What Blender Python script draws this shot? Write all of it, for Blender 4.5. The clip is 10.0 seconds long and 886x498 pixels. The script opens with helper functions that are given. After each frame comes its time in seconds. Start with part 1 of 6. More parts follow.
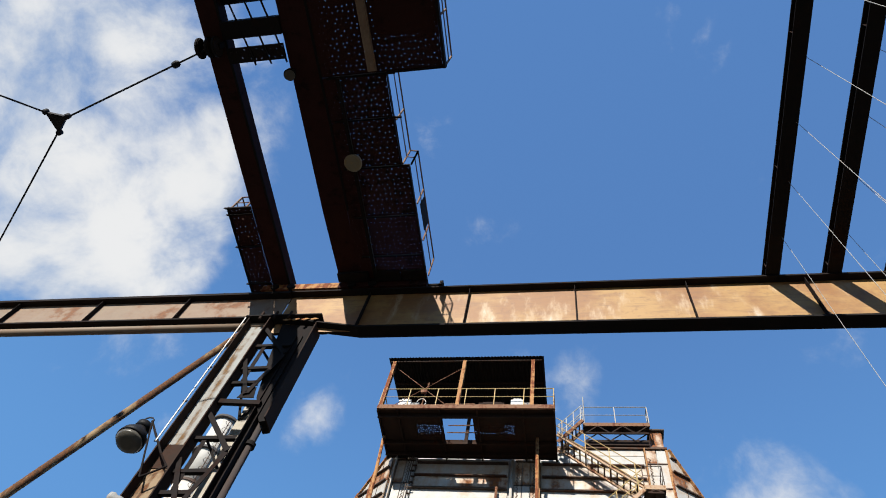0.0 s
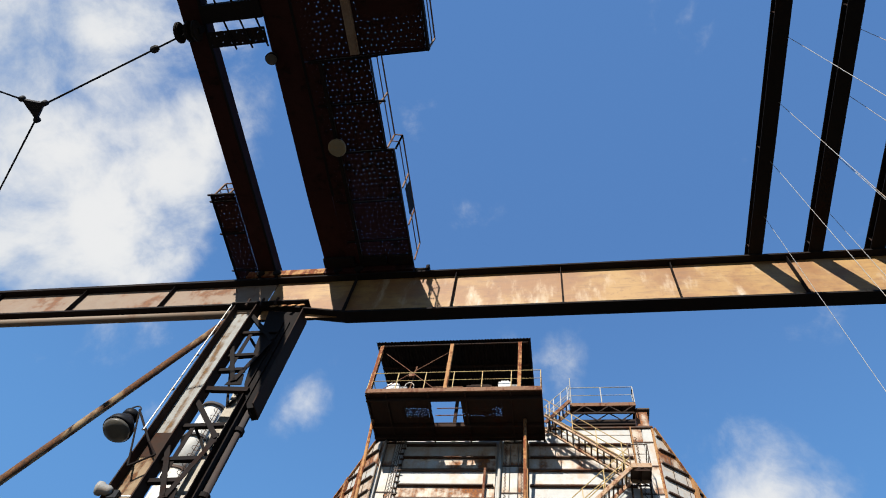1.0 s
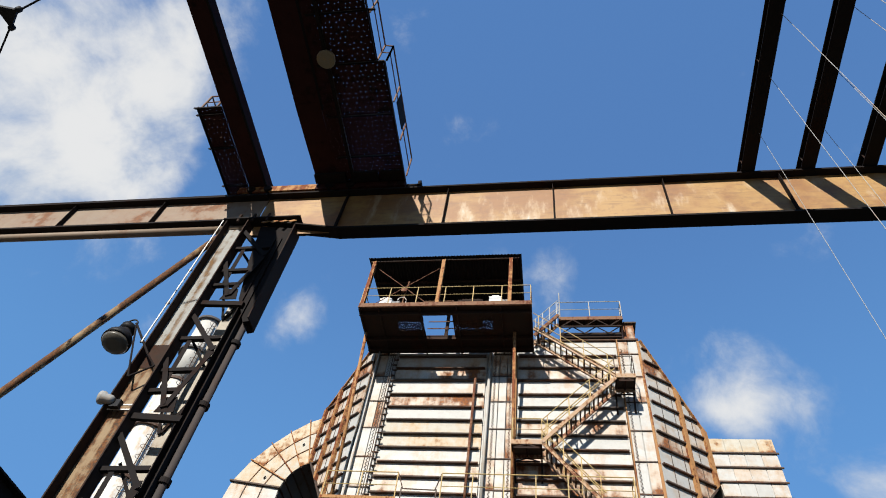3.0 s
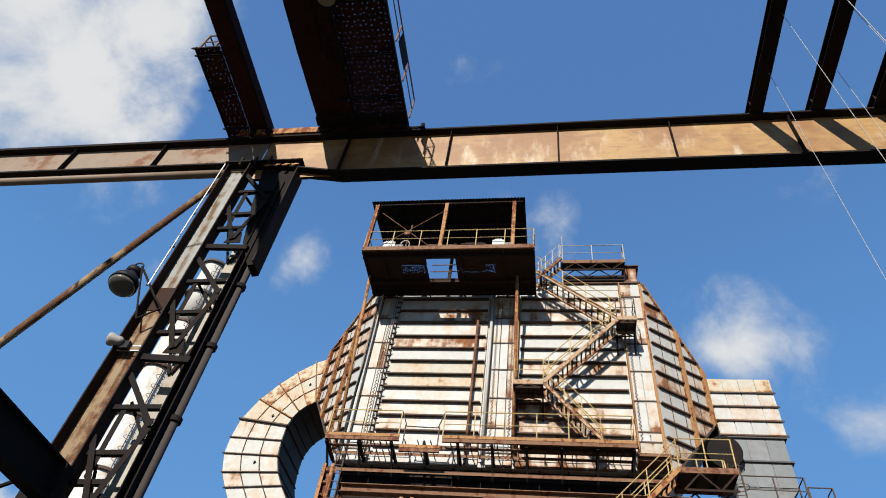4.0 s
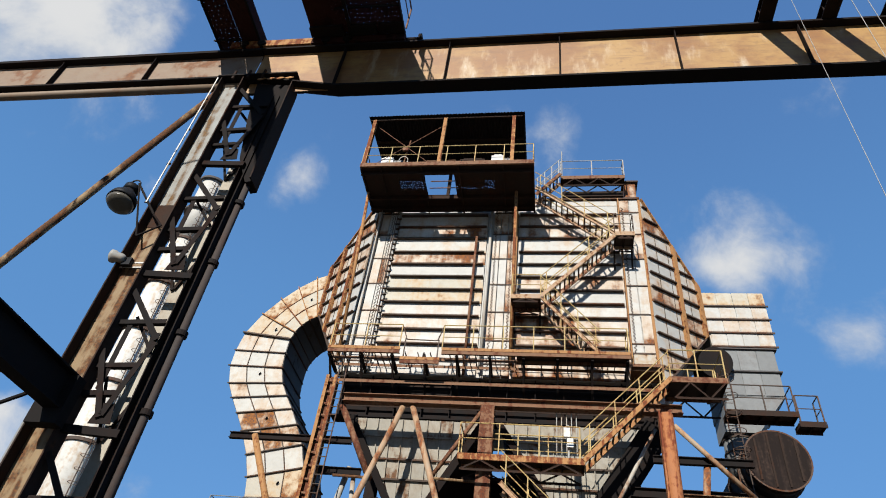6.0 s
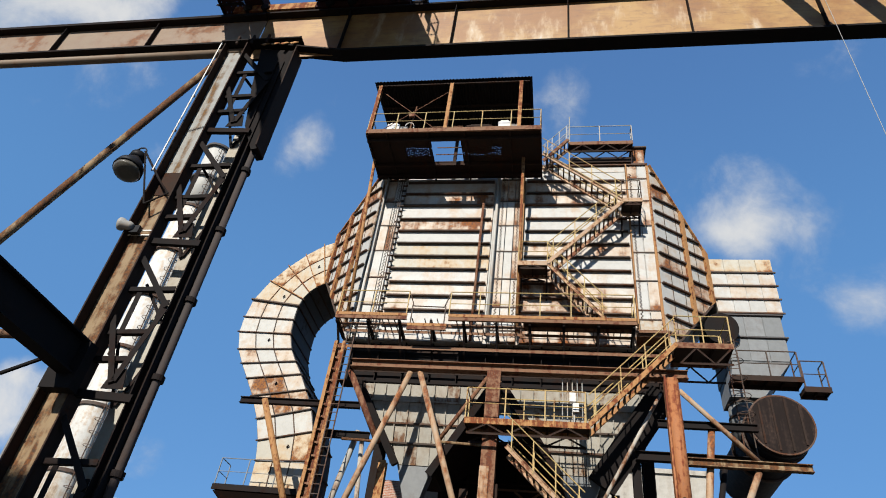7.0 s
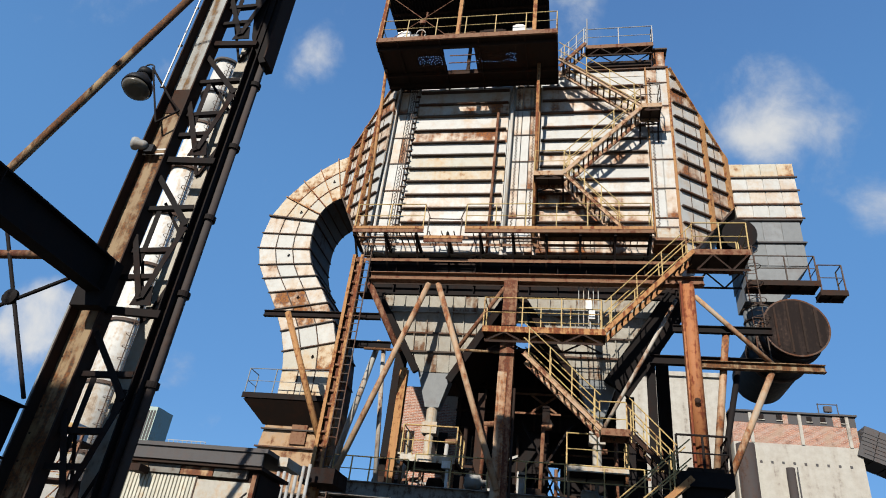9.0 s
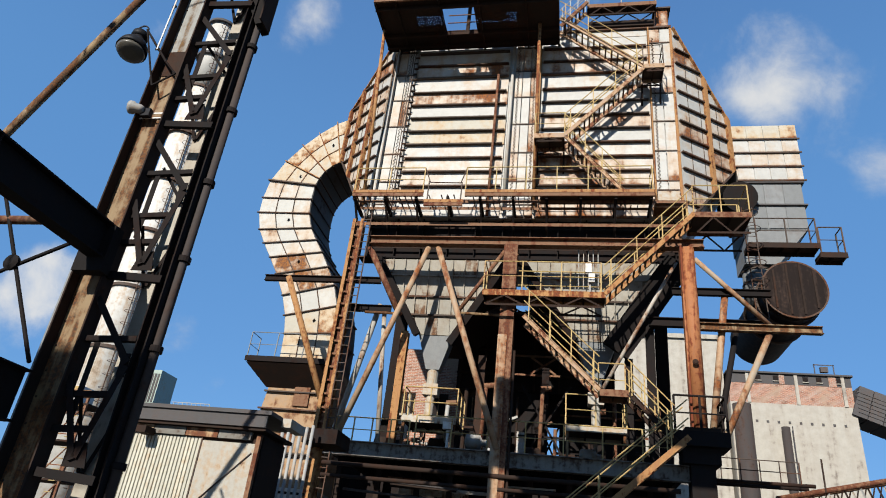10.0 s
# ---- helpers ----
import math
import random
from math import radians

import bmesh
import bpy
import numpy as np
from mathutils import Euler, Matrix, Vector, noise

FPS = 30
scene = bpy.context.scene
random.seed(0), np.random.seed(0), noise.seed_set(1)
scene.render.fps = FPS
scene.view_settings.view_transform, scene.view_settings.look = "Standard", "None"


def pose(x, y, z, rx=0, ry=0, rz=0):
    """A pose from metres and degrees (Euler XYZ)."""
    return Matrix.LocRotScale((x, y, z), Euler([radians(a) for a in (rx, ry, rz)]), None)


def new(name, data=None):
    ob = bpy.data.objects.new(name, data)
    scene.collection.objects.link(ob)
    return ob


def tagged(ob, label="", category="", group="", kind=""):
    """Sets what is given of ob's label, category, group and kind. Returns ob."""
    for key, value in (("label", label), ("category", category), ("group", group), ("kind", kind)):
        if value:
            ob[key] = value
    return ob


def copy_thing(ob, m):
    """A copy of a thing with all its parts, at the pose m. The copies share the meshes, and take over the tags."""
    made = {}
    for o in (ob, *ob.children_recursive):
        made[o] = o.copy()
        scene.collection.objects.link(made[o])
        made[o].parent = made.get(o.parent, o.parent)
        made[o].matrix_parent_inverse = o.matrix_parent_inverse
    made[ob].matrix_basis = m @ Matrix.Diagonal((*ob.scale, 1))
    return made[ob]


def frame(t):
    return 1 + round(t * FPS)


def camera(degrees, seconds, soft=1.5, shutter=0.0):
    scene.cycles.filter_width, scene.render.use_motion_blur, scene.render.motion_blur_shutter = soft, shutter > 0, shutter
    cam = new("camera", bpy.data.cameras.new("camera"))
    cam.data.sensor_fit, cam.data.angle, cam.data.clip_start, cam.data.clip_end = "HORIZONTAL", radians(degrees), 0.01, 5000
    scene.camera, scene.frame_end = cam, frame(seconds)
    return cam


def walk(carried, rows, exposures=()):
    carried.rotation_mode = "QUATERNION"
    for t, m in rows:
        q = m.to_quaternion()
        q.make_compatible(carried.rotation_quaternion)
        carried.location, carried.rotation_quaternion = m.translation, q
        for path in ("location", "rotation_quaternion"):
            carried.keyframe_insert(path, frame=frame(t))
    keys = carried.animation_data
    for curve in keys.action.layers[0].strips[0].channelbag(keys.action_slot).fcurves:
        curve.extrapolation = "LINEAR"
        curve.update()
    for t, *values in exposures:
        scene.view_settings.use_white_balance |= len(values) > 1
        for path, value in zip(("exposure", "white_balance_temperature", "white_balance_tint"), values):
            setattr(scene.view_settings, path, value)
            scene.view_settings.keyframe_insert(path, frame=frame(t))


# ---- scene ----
EYE = (0.0, 0.0, 1.6)
cam = camera(68.19, 10.0, soft=1.0)
PATH = [
    (0.0, 152.19, -8.18, 7.11), (0.5, 151.81, -7.4, 6.98), (1.0, 150.78, -6.73, 7.22), (1.5, 149.12, -6.51, 7.61),
    (2.0, 147.29, -6.35, 7.61), (2.5, 145.69, -6.13, 6.81), (4.0, 138.54, -6.41, 6.92), (4.5, 136.55, -6.43, 6.72),
    (5.0, 134.56, -6.24, 6.82), (5.5, 132.7, -6.22, 6.87), (7.0, 128.27, -6.47, 7.53), (7.5, 126.16, -6.74, 8.2),
    (8.0, 123.94, -6.72, 8.67), (8.5, 122.16, -6.4, 8.98), (9.0, 120.4, -6.18, 9.43), (9.5, 118.65, -6.16, 9.72),
    (10.0, 117.22, -5.97, 9.56)]
walk(cam, [(t, pose(*EYE, rx, ry, rz)) for t, rx, ry, rz in PATH],
     [(0.0, 0.96), (2.5, 0.92), (4.0, 0.82), (5.5, 0.78), (7.5, 0.74), (10.0, 0.78)])

# ---- light ----
SUN_WAY = Vector((0.384, 1.70, -1.0)).normalized()
sun = new("sun", bpy.data.lights.new("sun", "SUN"))
sun.data.energy, sun.data.angle, sun.data.color = 4.9, radians(0.5), (1.0, 0.945, 0.86)
sun.matrix_world = Matrix.Translation((-6, -28, 30)) @ SUN_WAY.to_track_quat("-Z", "Y").to_matrix().to_4x4()

world = bpy.data.worlds.new("sky")
scene.world = world
world.use_nodes = True


def link(tree, a, b):
    tree.links.new(a, b)


def maths(tree, op, a, b=None, clamp=False):
    n = tree.nodes.new("ShaderNodeMath")
    n.operation, n.use_clamp = op, clamp
    for k, v in enumerate((a, b)):
        if v is None:
            continue
        if isinstance(v, (int, float)):
            n.inputs[k].default_value = v
        else:
            link(tree, v, n.inputs[k])
    return n.outputs[0]


def noise_tex(tree, vec, scale, detail=4.0, rough=0.55, stretch=None):
    if stretch:
        mp = tree.nodes.new("ShaderNodeMapping")
        mp.inputs["Scale"].default_value = stretch
        link(tree, vec, mp.inputs["Vector"])
        vec = mp.outputs[0]
    n = tree.nodes.new("ShaderNodeTexNoise")
    n.inputs["Scale"].default_value, n.inputs["Detail"].default_value = scale, detail
    n.inputs["Roughness"].default_value = rough
    link(tree, vec, n.inputs["Vector"])
    return n.outputs["Fac"]


def ramp(tree, fac, lo, hi, smooth=True):
    n = tree.nodes.new("ShaderNodeMapRange")
    n.interpolation_type = "SMOOTHSTEP" if smooth else "LINEAR"
    n.inputs["From Min"].default_value, n.inputs["From Max"].default_value = lo, hi
    link(tree, fac, n.inputs["Value"])
    return n.outputs["Result"]


def mix(tree, fac, a, b, kind="MIX"):
    n = tree.nodes.new("ShaderNodeMix")
    n.data_type, n.blend_type = "RGBA", kind
    if isinstance(fac, (int, float)):
        n.inputs[0].default_value = fac
    else:
        link(tree, fac, n.inputs[0])
    for k, v in ((6, a), (7, b)):
        if isinstance(v, tuple):
            n.inputs[k].default_value = (*v[:3], 1)
        else:
            link(tree, v, n.inputs[k])
    return n.outputs[2]


def build_sky():
    tree = world.node_tree
    tree.nodes.clear()
    out = tree.nodes.new("ShaderNodeOutputWorld")
    bg = tree.nodes.new("ShaderNodeBackground")
    sky = tree.nodes.new("ShaderNodeTexSky")
    sky.sky_type, sky.sun_disc = "NISHITA", False
    sky.sun_elevation = math.asin(-SUN_WAY.z)
    sky.sun_rotation = math.atan2(-SUN_WAY.x, -SUN_WAY.y)
    sky.air_density, sky.dust_density, sky.ozone_density = 1.0, 0.15, 3.0
    crd = tree.nodes.new("ShaderNodeTexCoord").outputs["Generated"]
    # cumulus banks: direction, angular size, weight
    banks = [((-0.639, 0.065, 0.767), 0.20, 1.1), ((-0.629, 0.2, 0.751), 0.16, 1.1), ((-0.572, 0.284, 0.77), 0.10, 0.95),
             ((-0.7, 0.1, 0.72), 0.25, 1.0), ((-0.606, 0.371, 0.703), 0.11, 0.62), ((-0.522, 0.366, 0.771), 0.06, 0.6),
             ((-0.516, 0.233, 0.824), 0.06, 0.35), ((-0.416, 0.217, 0.883), 0.05, 0.5), ((-0.583, 0.485, 0.652), 0.07, 0.38),
             ((-0.36, 0.61, 0.705), 0.045, 0.36), ((-0.39, 0.64, 0.66), 0.035, 0.32), ((0.0, 0.64, 0.77), 0.055, 0.55),
             ((-0.07, 0.58, 0.815), 0.04, 0.38), ((0.02, 0.6, 0.80), 0.05, 0.45),
             ((0.275, 0.719, 0.638), 0.06, 0.58), ((0.24, 0.745, 0.62), 0.045, 0.5), ((0.248, 0.67, 0.70), 0.05, 0.42),
             ((0.346, 0.707, 0.617), 0.05, 0.48), ((0.399, 0.752, 0.525), 0.06, 0.76), ((0.36, 0.775, 0.52), 0.06, 0.48),
             ((0.14, 0.69, 0.709), 0.06, 0.42), ((-0.69, 0.67, 0.27), 0.07, 1.0), ((-0.66, 0.68, 0.31), 0.05, 0.9),
             ((-0.54, 0.795, 0.276), 0.04, 0.76), ((-0.501, 0.838, 0.217), 0.03, 0.6)]
    total = None
    for way, size, weight in banks:
        d = tree.nodes.new("ShaderNodeVectorMath")
        d.operation = "DISTANCE"
        link(tree, crd, d.inputs[0])
        d.inputs[1].default_value = Vector(way).normalized()
        q = maths(tree, "DIVIDE", d.outputs["Value"], size)
        q = maths(tree, "MULTIPLY", q, q)
        g = maths(tree, "MULTIPLY", maths(tree, "POWER", 2.718, maths(tree, "MULTIPLY", q, -1.0)), weight)
        total = g if total is None else maths(tree, "ADD", total, g)
    total = maths(tree, "MINIMUM", total, 1.1)
    warp = tree.nodes.new("ShaderNodeVectorMath")
    warp.operation = "MULTIPLY_ADD"
    wn = tree.nodes.new("ShaderNodeTexNoise")
    wn.inputs["Scale"].default_value, wn.inputs["Detail"].default_value = 3.0, 3.0
    link(tree, crd, wn.inputs["Vector"])
    link(tree, wn.outputs["Color"], warp.inputs[0])
    warp.inputs[1].default_value = (0.14, 0.14, 0.14)
    link(tree, crd, warp.inputs[2])
    n1 = noise_tex(tree, warp.outputs[0], 6.5, 10.0, 0.60)
    n2 = noise_tex(tree, crd, 2.2, 3.0, 0.5)
    dens = maths(tree, "ADD", maths(tree, "MULTIPLY", total, 0.62), maths(tree, "MULTIPLY", maths(tree, "SUBTRACT", n1, 0.5), 1.7))
    dens = maths(tree, "ADD", dens, maths(tree, "MULTIPLY", maths(tree, "SUBTRACT", n2, 0.5), 0.4))
    mask = maths(tree, "MULTIPLY", ramp(tree, dens, 0.24, 0.84), 0.95)
    n3 = noise_tex(tree, warp.outputs[0], 3.2, 4.0, 0.5)
    thick = ramp(tree, maths(tree, "ADD", maths(tree, "MULTIPLY", dens, 0.5), n3), 0.50, 1.05)
    cloud = mix(tree, thick, (0.50, 0.60, 0.74), (0.98, 0.98, 0.97))
    sk = tree.nodes.new("ShaderNodeVectorMath")
    sk.operation = "MULTIPLY"
    sk.inputs[1].default_value = SKY_TINT
    link(tree, sky.outputs[0], sk.inputs[0])
    cl = tree.nodes.new("ShaderNodeVectorMath")
    cl.operation = "SCALE"
    cl.inputs["Scale"].default_value = CLOUD_GLOW
    link(tree, cloud, cl.inputs[0])
    up = tree.nodes.new("ShaderNodeSeparateXYZ")
    link(tree, crd, up.inputs[0])
    even = mix(tree, 0.75, sk.outputs[0], mix(tree, ramp(tree, up.outputs[2], 0.5, 0.9), LOW_AIR, AIR))
    link(tree, mix(tree, mask, even, cl.outputs[0]), bg.inputs["Color"])
    bg.inputs["Strength"].default_value = SKY_STRENGTH
    link(tree, bg.outputs[0], out.inputs["Surface"])


SKY_STRENGTH, CLOUD_GLOW, SKY_TINT, AIR = 0.073, 6.3, (0.9, 1.1, 1.3), (0.72, 1.78, 4.15)
LOW_AIR = (0.93, 2.50, 5.25)
build_sky()

# ---- materials ----


def material(name):
    m = bpy.data.materials.new(name)
    m.use_nodes = True
    tree = m.node_tree
    bsdf = tree.nodes["Principled BSDF"]
    return m, tree, bsdf, tree.nodes.new("ShaderNodeNewGeometry").outputs["Position"]


def bump(tree, bsdf, height, strength, dist=0.01):
    b = tree.nodes.new("ShaderNodeBump")
    b.inputs["Strength"].default_value, b.inputs["Distance"].default_value = strength, dist
    link(tree, height, b.inputs["Height"])
    link(tree, b.outputs[0], bsdf.inputs["Normal"])


# scales all paint and rust colours down, which deepens the shade
TONE_SCALE = 0.60


def painted(name, paint, rust, amount, dark=None, rough=0.6, streak=0.6, scale=1.0, metal=0.0, vary=0.12, spots=0.5, each=0.12, foot=0.0, halo=(0.33, 0.185, 0.062)):
    """Weathered paint on steel: blotches and downward streaks of rust, grime at a second scale, pitted relief.
    amount: share of rust, 0 to 1."""
    paint, rust = tuple(c * TONE_SCALE for c in paint), tuple(c * TONE_SCALE for c in rust)
    m, tree, bsdf, pos = material(name)
    blotch = noise_tex(tree, pos, 0.9 * scale, 6.0, 0.65)
    runs = noise_tex(tree, pos, 1.0, 5.0, 0.6, (4.0 * scale, 4.0 * scale, 0.35 * scale))
    fine = noise_tex(tree, pos, 22.0 * scale, 5.0, 0.7)
    mid = noise_tex(tree, pos, 5.0 * scale, 4.0, 0.6)
    f = maths(tree, "ADD", maths(tree, "MULTIPLY", blotch, 1.0 - streak), maths(tree, "MULTIPLY", runs, streak))
    f = maths(tree, "ADD", f, maths(tree, "MULTIPLY", maths(tree, "SUBTRACT", mid, 0.5), spots))
    if foot:
        # rust creeps up from the lower edge of a sheet
        gz = tree.nodes.new("ShaderNodeSeparateXYZ")
        link(tree, tree.nodes.new("ShaderNodeTexCoord").outputs["Generated"], gz.inputs[0])
        f = maths(tree, "ADD", f, maths(tree, "MULTIPLY", maths(tree, "SUBTRACT", 1.0, ramp(tree, gz.outputs[2], 0.0, 0.3)), foot))
    info = tree.nodes.new("ShaderNodeObjectInfo").outputs["Random"]
    f = maths(tree, "ADD", f, maths(tree, "MULTIPLY", maths(tree, "SUBTRACT", info, 0.5), each))
    edge = 0.74 - 0.48 * amount
    mask = ramp(tree, f, edge, edge + 0.13)
    stain = ramp(tree, f, edge - 0.16, edge + 0.05)
    tone = ramp(tree, info, 0.0, 1.0, False)
    base = mix(tree, tone, tuple(c * (1 - vary) for c in paint), tuple(min(1, c * (1 + vary)) for c in paint))
    base = mix(tree, maths(tree, "MULTIPLY", ramp(tree, mid, 0.35, 0.75), 0.35), base, tuple(c * 0.62 for c in paint))
    light_rust = tuple(0.45 * c + 0.55 * p for c, p in zip(rust, paint))
    col = mix(tree, maths(tree, "MULTIPLY", stain, 0.58), base, tuple(0.2 * x + 0.8 * y for x, y in zip(light_rust, halo)) if max(paint) > 0.2 else light_rust)
    deep = mix(tree, ramp(tree, fine, 0.35, 0.65), rust, dark or tuple(c * 0.4 for c in rust))
    col = mix(tree, mask, col, deep)
    col = mix(tree, maths(tree, "MULTIPLY", ramp(tree, fine, 0.45, 0.8), 0.3), col, tuple(c * 0.5 for c in paint))
    link(tree, col, bsdf.inputs["Base Color"])
    bsdf.inputs["Metallic"].default_value = metal
    rg = maths(tree, "ADD", maths(tree, "MULTIPLY", mask, 0.9 - rough), rough)
    link(tree, rg, bsdf.inputs["Roughness"])
    bsdf.inputs["Specular IOR Level"].default_value = 0.3 if max(paint) > 0.05 else 0.08
    bump(tree, bsdf, maths(tree, "ADD", maths(tree, "MULTIPLY", fine, 0.5), mask), 0.35)
    return m


RUST, DEEP = (0.27, 0.085, 0.025), (0.07, 0.025, 0.014)
cladding = painted("pale_cladding", (0.60, 0.592, 0.55), (0.36, 0.125, 0.03), 0.34, DEEP, 0.55, 0.35, 0.6, spots=0.26, each=0.26, foot=0.09)
cladding_duct = painted("duct_cladding", (0.59, 0.578, 0.525), (0.38, 0.15, 0.035), 0.35, DEEP, 0.55, 0.35, 0.7, spots=0.26, each=0.24, foot=0.06)
cladding_grey = painted("grey_cladding", (0.24, 0.25, 0.25), (0.16, 0.08, 0.04), 0.16, DEEP, 0.65, 0.4, spots=0.3)
# dark copy of the duct cladding, carries the shade of the inner face
shaded_cladding = painted("shaded_cladding", (0.11, 0.105, 0.10), (0.10, 0.05, 0.025), 0.34, (0.03, 0.016, 0.01), 0.7, 0.5, 0.9)
hopper_steel = painted("hopper_cladding", (0.47, 0.44, 0.37), (0.24, 0.13, 0.06), 0.36, DEEP, 0.65, 0.5, spots=0.3, each=0.2, foot=0.06, halo=(0.22, 0.18, 0.13))
rib_steel = painted("rib_steel", (0.085, 0.06, 0.045), (0.17, 0.06, 0.02), 0.36, (0.03, 0.014, 0.01), 0.75, 0.3, 1.5, each=0.25)
black_steel = painted("near_black_steel", (0.019, 0.0165, 0.016), (0.034, 0.016, 0.011), 0.40, (0.011, 0.008, 0.007), 0.8, 0.4)
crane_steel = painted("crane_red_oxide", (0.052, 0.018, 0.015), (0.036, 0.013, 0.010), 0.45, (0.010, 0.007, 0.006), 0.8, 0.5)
rusty_steel = painted("rusty_steel", (0.26, 0.14, 0.075), (0.19, 0.05, 0.015), 0.56, (0.045, 0.018, 0.012), 0.8, 0.5, 1.8)
orange_rust = painted("orange_rust", (0.42, 0.20, 0.08), (0.28, 0.07, 0.016), 0.56, (0.07, 0.022, 0.01), 0.8, 0.75, 1.4)


def girder_skin(name, strength):
    """Faded ochre paint gone to rust in soft clouds, with chalky and bluish wash marks."""
    m, tree, bsdf, pos = material(name)
    cloud = noise_tex(tree, pos, 0.9, 5.0, 0.6)
    wash = noise_tex(tree, pos, 1.1, 6.0, 0.62, (1.9, 1.0, 0.55))
    brushed = noise_tex(tree, pos, 3.0, 6.0, 0.65, (0.7, 1.0, 4.5))
    fine = noise_tex(tree, pos, 9.0, 7.0, 0.7)
    col = mix(tree, ramp(tree, cloud, 0.36, 0.60), (0.27, 0.155, 0.045), (0.185, 0.082, 0.02))
    col = mix(tree, maths(tree, "MULTIPLY", ramp(tree, brushed, 0.45, 0.7), 0.55), col, (0.13, 0.06, 0.022))
    col = mix(tree, maths(tree, "MULTIPLY", ramp(tree, wash, 0.54, 0.70), strength), col, (0.34, 0.25, 0.15))
    col = mix(tree, maths(tree, "MULTIPLY", ramp(tree, wash, 0.65, 0.76), strength), col, (0.36, 0.39, 0.41))
    col = mix(tree, maths(tree, "MULTIPLY", ramp(tree, fine, 0.52, 0.75), 0.55), col, (0.11, 0.046, 0.018))
    link(tree, col, bsdf.inputs["Base Color"])
    bsdf.inputs["Roughness"].default_value = 0.6
    bump(tree, bsdf, fine, 0.3)
    return m


girder_paint = girder_skin("faded_girder_paint", 1.0)
girder_dull = painted("dull_girder_paint", (0.30, 0.22, 0.15), (0.26, 0.12, 0.06), 0.40, (0.12, 0.06, 0.035), 0.65, 0.3, 0.8)
duct_rusty = painted("rusty_duct_cladding", (0.58, 0.54, 0.44), (0.42, 0.15, 0.028), 0.43, DEEP, 0.6, 0.35, 0.9, spots=0.3, each=0.18, foot=0.12, halo=(0.36, 0.21, 0.06))
red_rust = painted("red_rust", (0.37, 0.15, 0.065), (0.22, 0.048, 0.014), 0.60, (0.11, 0.026, 0.012), 0.75, 0.85, 1.2, spots=0.4, each=0.05, halo=(0.34, 0.13, 0.04))
bare_strut = painted("flaking_pale_paint", (0.50, 0.48, 0.43), (0.28, 0.12, 0.045), 0.44, DEEP, 0.65, 0.85, 1.2, spots=0.3, each=0.14, halo=(0.27, 0.20, 0.13))
strut_rust = painted("rust_streaked_strut", (0.44, 0.37, 0.28), (0.34, 0.11, 0.028), 0.56, DEEP, 0.7, 0.6, 0.7, spots=0.35, each=0.06, halo=(0.34, 0.17, 0.06))
deck_grey = painted("deck_girder_grey", (0.24, 0.23, 0.20), (0.12, 0.07, 0.045), 0.42, (0.03, 0.02, 0.015), 0.7, 0.5, 1.2)
foot_rust = painted("rusted_foot_cladding", (0.42, 0.31, 0.22), (0.22, 0.075, 0.028), 0.62, DEEP, 0.7, 0.4, 0.9, spots=0.35)
stair_rust = painted("faded_stair_paint", (0.48, 0.34, 0.24), (0.26, 0.085, 0.035), 0.50, DEEP, 0.7, 0.3, 2.2)
pale_edge = painted("pale_edge_paint", (0.50, 0.47, 0.40), (0.25, 0.12, 0.05), 0.34, DEEP, 0.65, 0.5, 1.5)
leg_paint = painted("faded_leg_paint", (0.33, 0.235, 0.12), (0.20, 0.075, 0.02), 0.70, (0.03, 0.016, 0.01), 0.6, 0.85, 1.1, spots=0.35, each=0.08)
leg_pale = painted("pale_leg_paint", (0.30, 0.32, 0.31), (0.21, 0.11, 0.035), 0.60, (0.07, 0.04, 0.02), 0.6, 0.85, 1.1, spots=0.3, each=0.0, halo=(0.33, 0.27, 0.17))
yellow = painted("yellow_rail_paint", (0.54, 0.40, 0.16), (0.22, 0.10, 0.04), 0.38, DEEP, 0.65, 0.3, 2.5)
grey_paint = painted("grey_paint", (0.42, 0.42, 0.40), (0.25, 0.12, 0.05), 0.22, DEEP, 0.6, 0.5)
white_paint = painted("white_paint", (0.80, 0.79, 0.75), (0.40, 0.28, 0.16), 0.10, (0.2, 0.12, 0.06), 0.55, 0.5)
chimney_paint = painted("chimney_paint", (0.72, 0.70, 0.64), (0.45, 0.36, 0.26), 0.20, (0.25, 0.18, 0.12), 0.6, 0.7, 0.4)
drum_steel = painted("drum_steel", (0.022, 0.015, 0.013), (0.10, 0.065, 0.05), 0.36, (0.03, 0.018, 0.014), 0.75, 0.9, 1.6)
corrugated = painted("cream_sheet", (0.60, 0.57, 0.46), (0.35, 0.24, 0.12), 0.14, (0.15, 0.09, 0.05), 0.5, 0.6)
cable_steel = painted("cable_steel", (0.03, 0.03, 0.032), (0.06, 0.03, 0.02), 0.2, (0.02, 0.015, 0.012), 0.6, 0.2)
lamp_enamel = painted("lamp_enamel", (0.02, 0.022, 0.026), (0.05, 0.03, 0.02), 0.2, (0.02, 0.015, 0.012), 0.5, 0.2, 3.0)
lamp_glass = painted("clouded_lamp_glass", (0.12, 0.11, 0.09), (0.10, 0.08, 0.055), 0.25, (0.08, 0.06, 0.04), 0.35, 0.2, 3.0)
lamp_cream = painted("work_lamp_cream", (0.36, 0.31, 0.20), (0.22, 0.17, 0.10), 0.25, (0.08, 0.06, 0.04), 0.4, 0.2, 3.0)
green_paint = painted("pale_green_paint", (0.42, 0.52, 0.46), (0.3, 0.3, 0.24), 0.2, (0.1, 0.1, 0.08), 0.6, 0.5)
concrete = painted("stained_concrete", (0.56, 0.53, 0.46), (0.30, 0.26, 0.21), 0.46, (0.12, 0.10, 0.085), 0.9, 0.72, 0.4, spots=0.4, halo=(0.26, 0.23, 0.19))
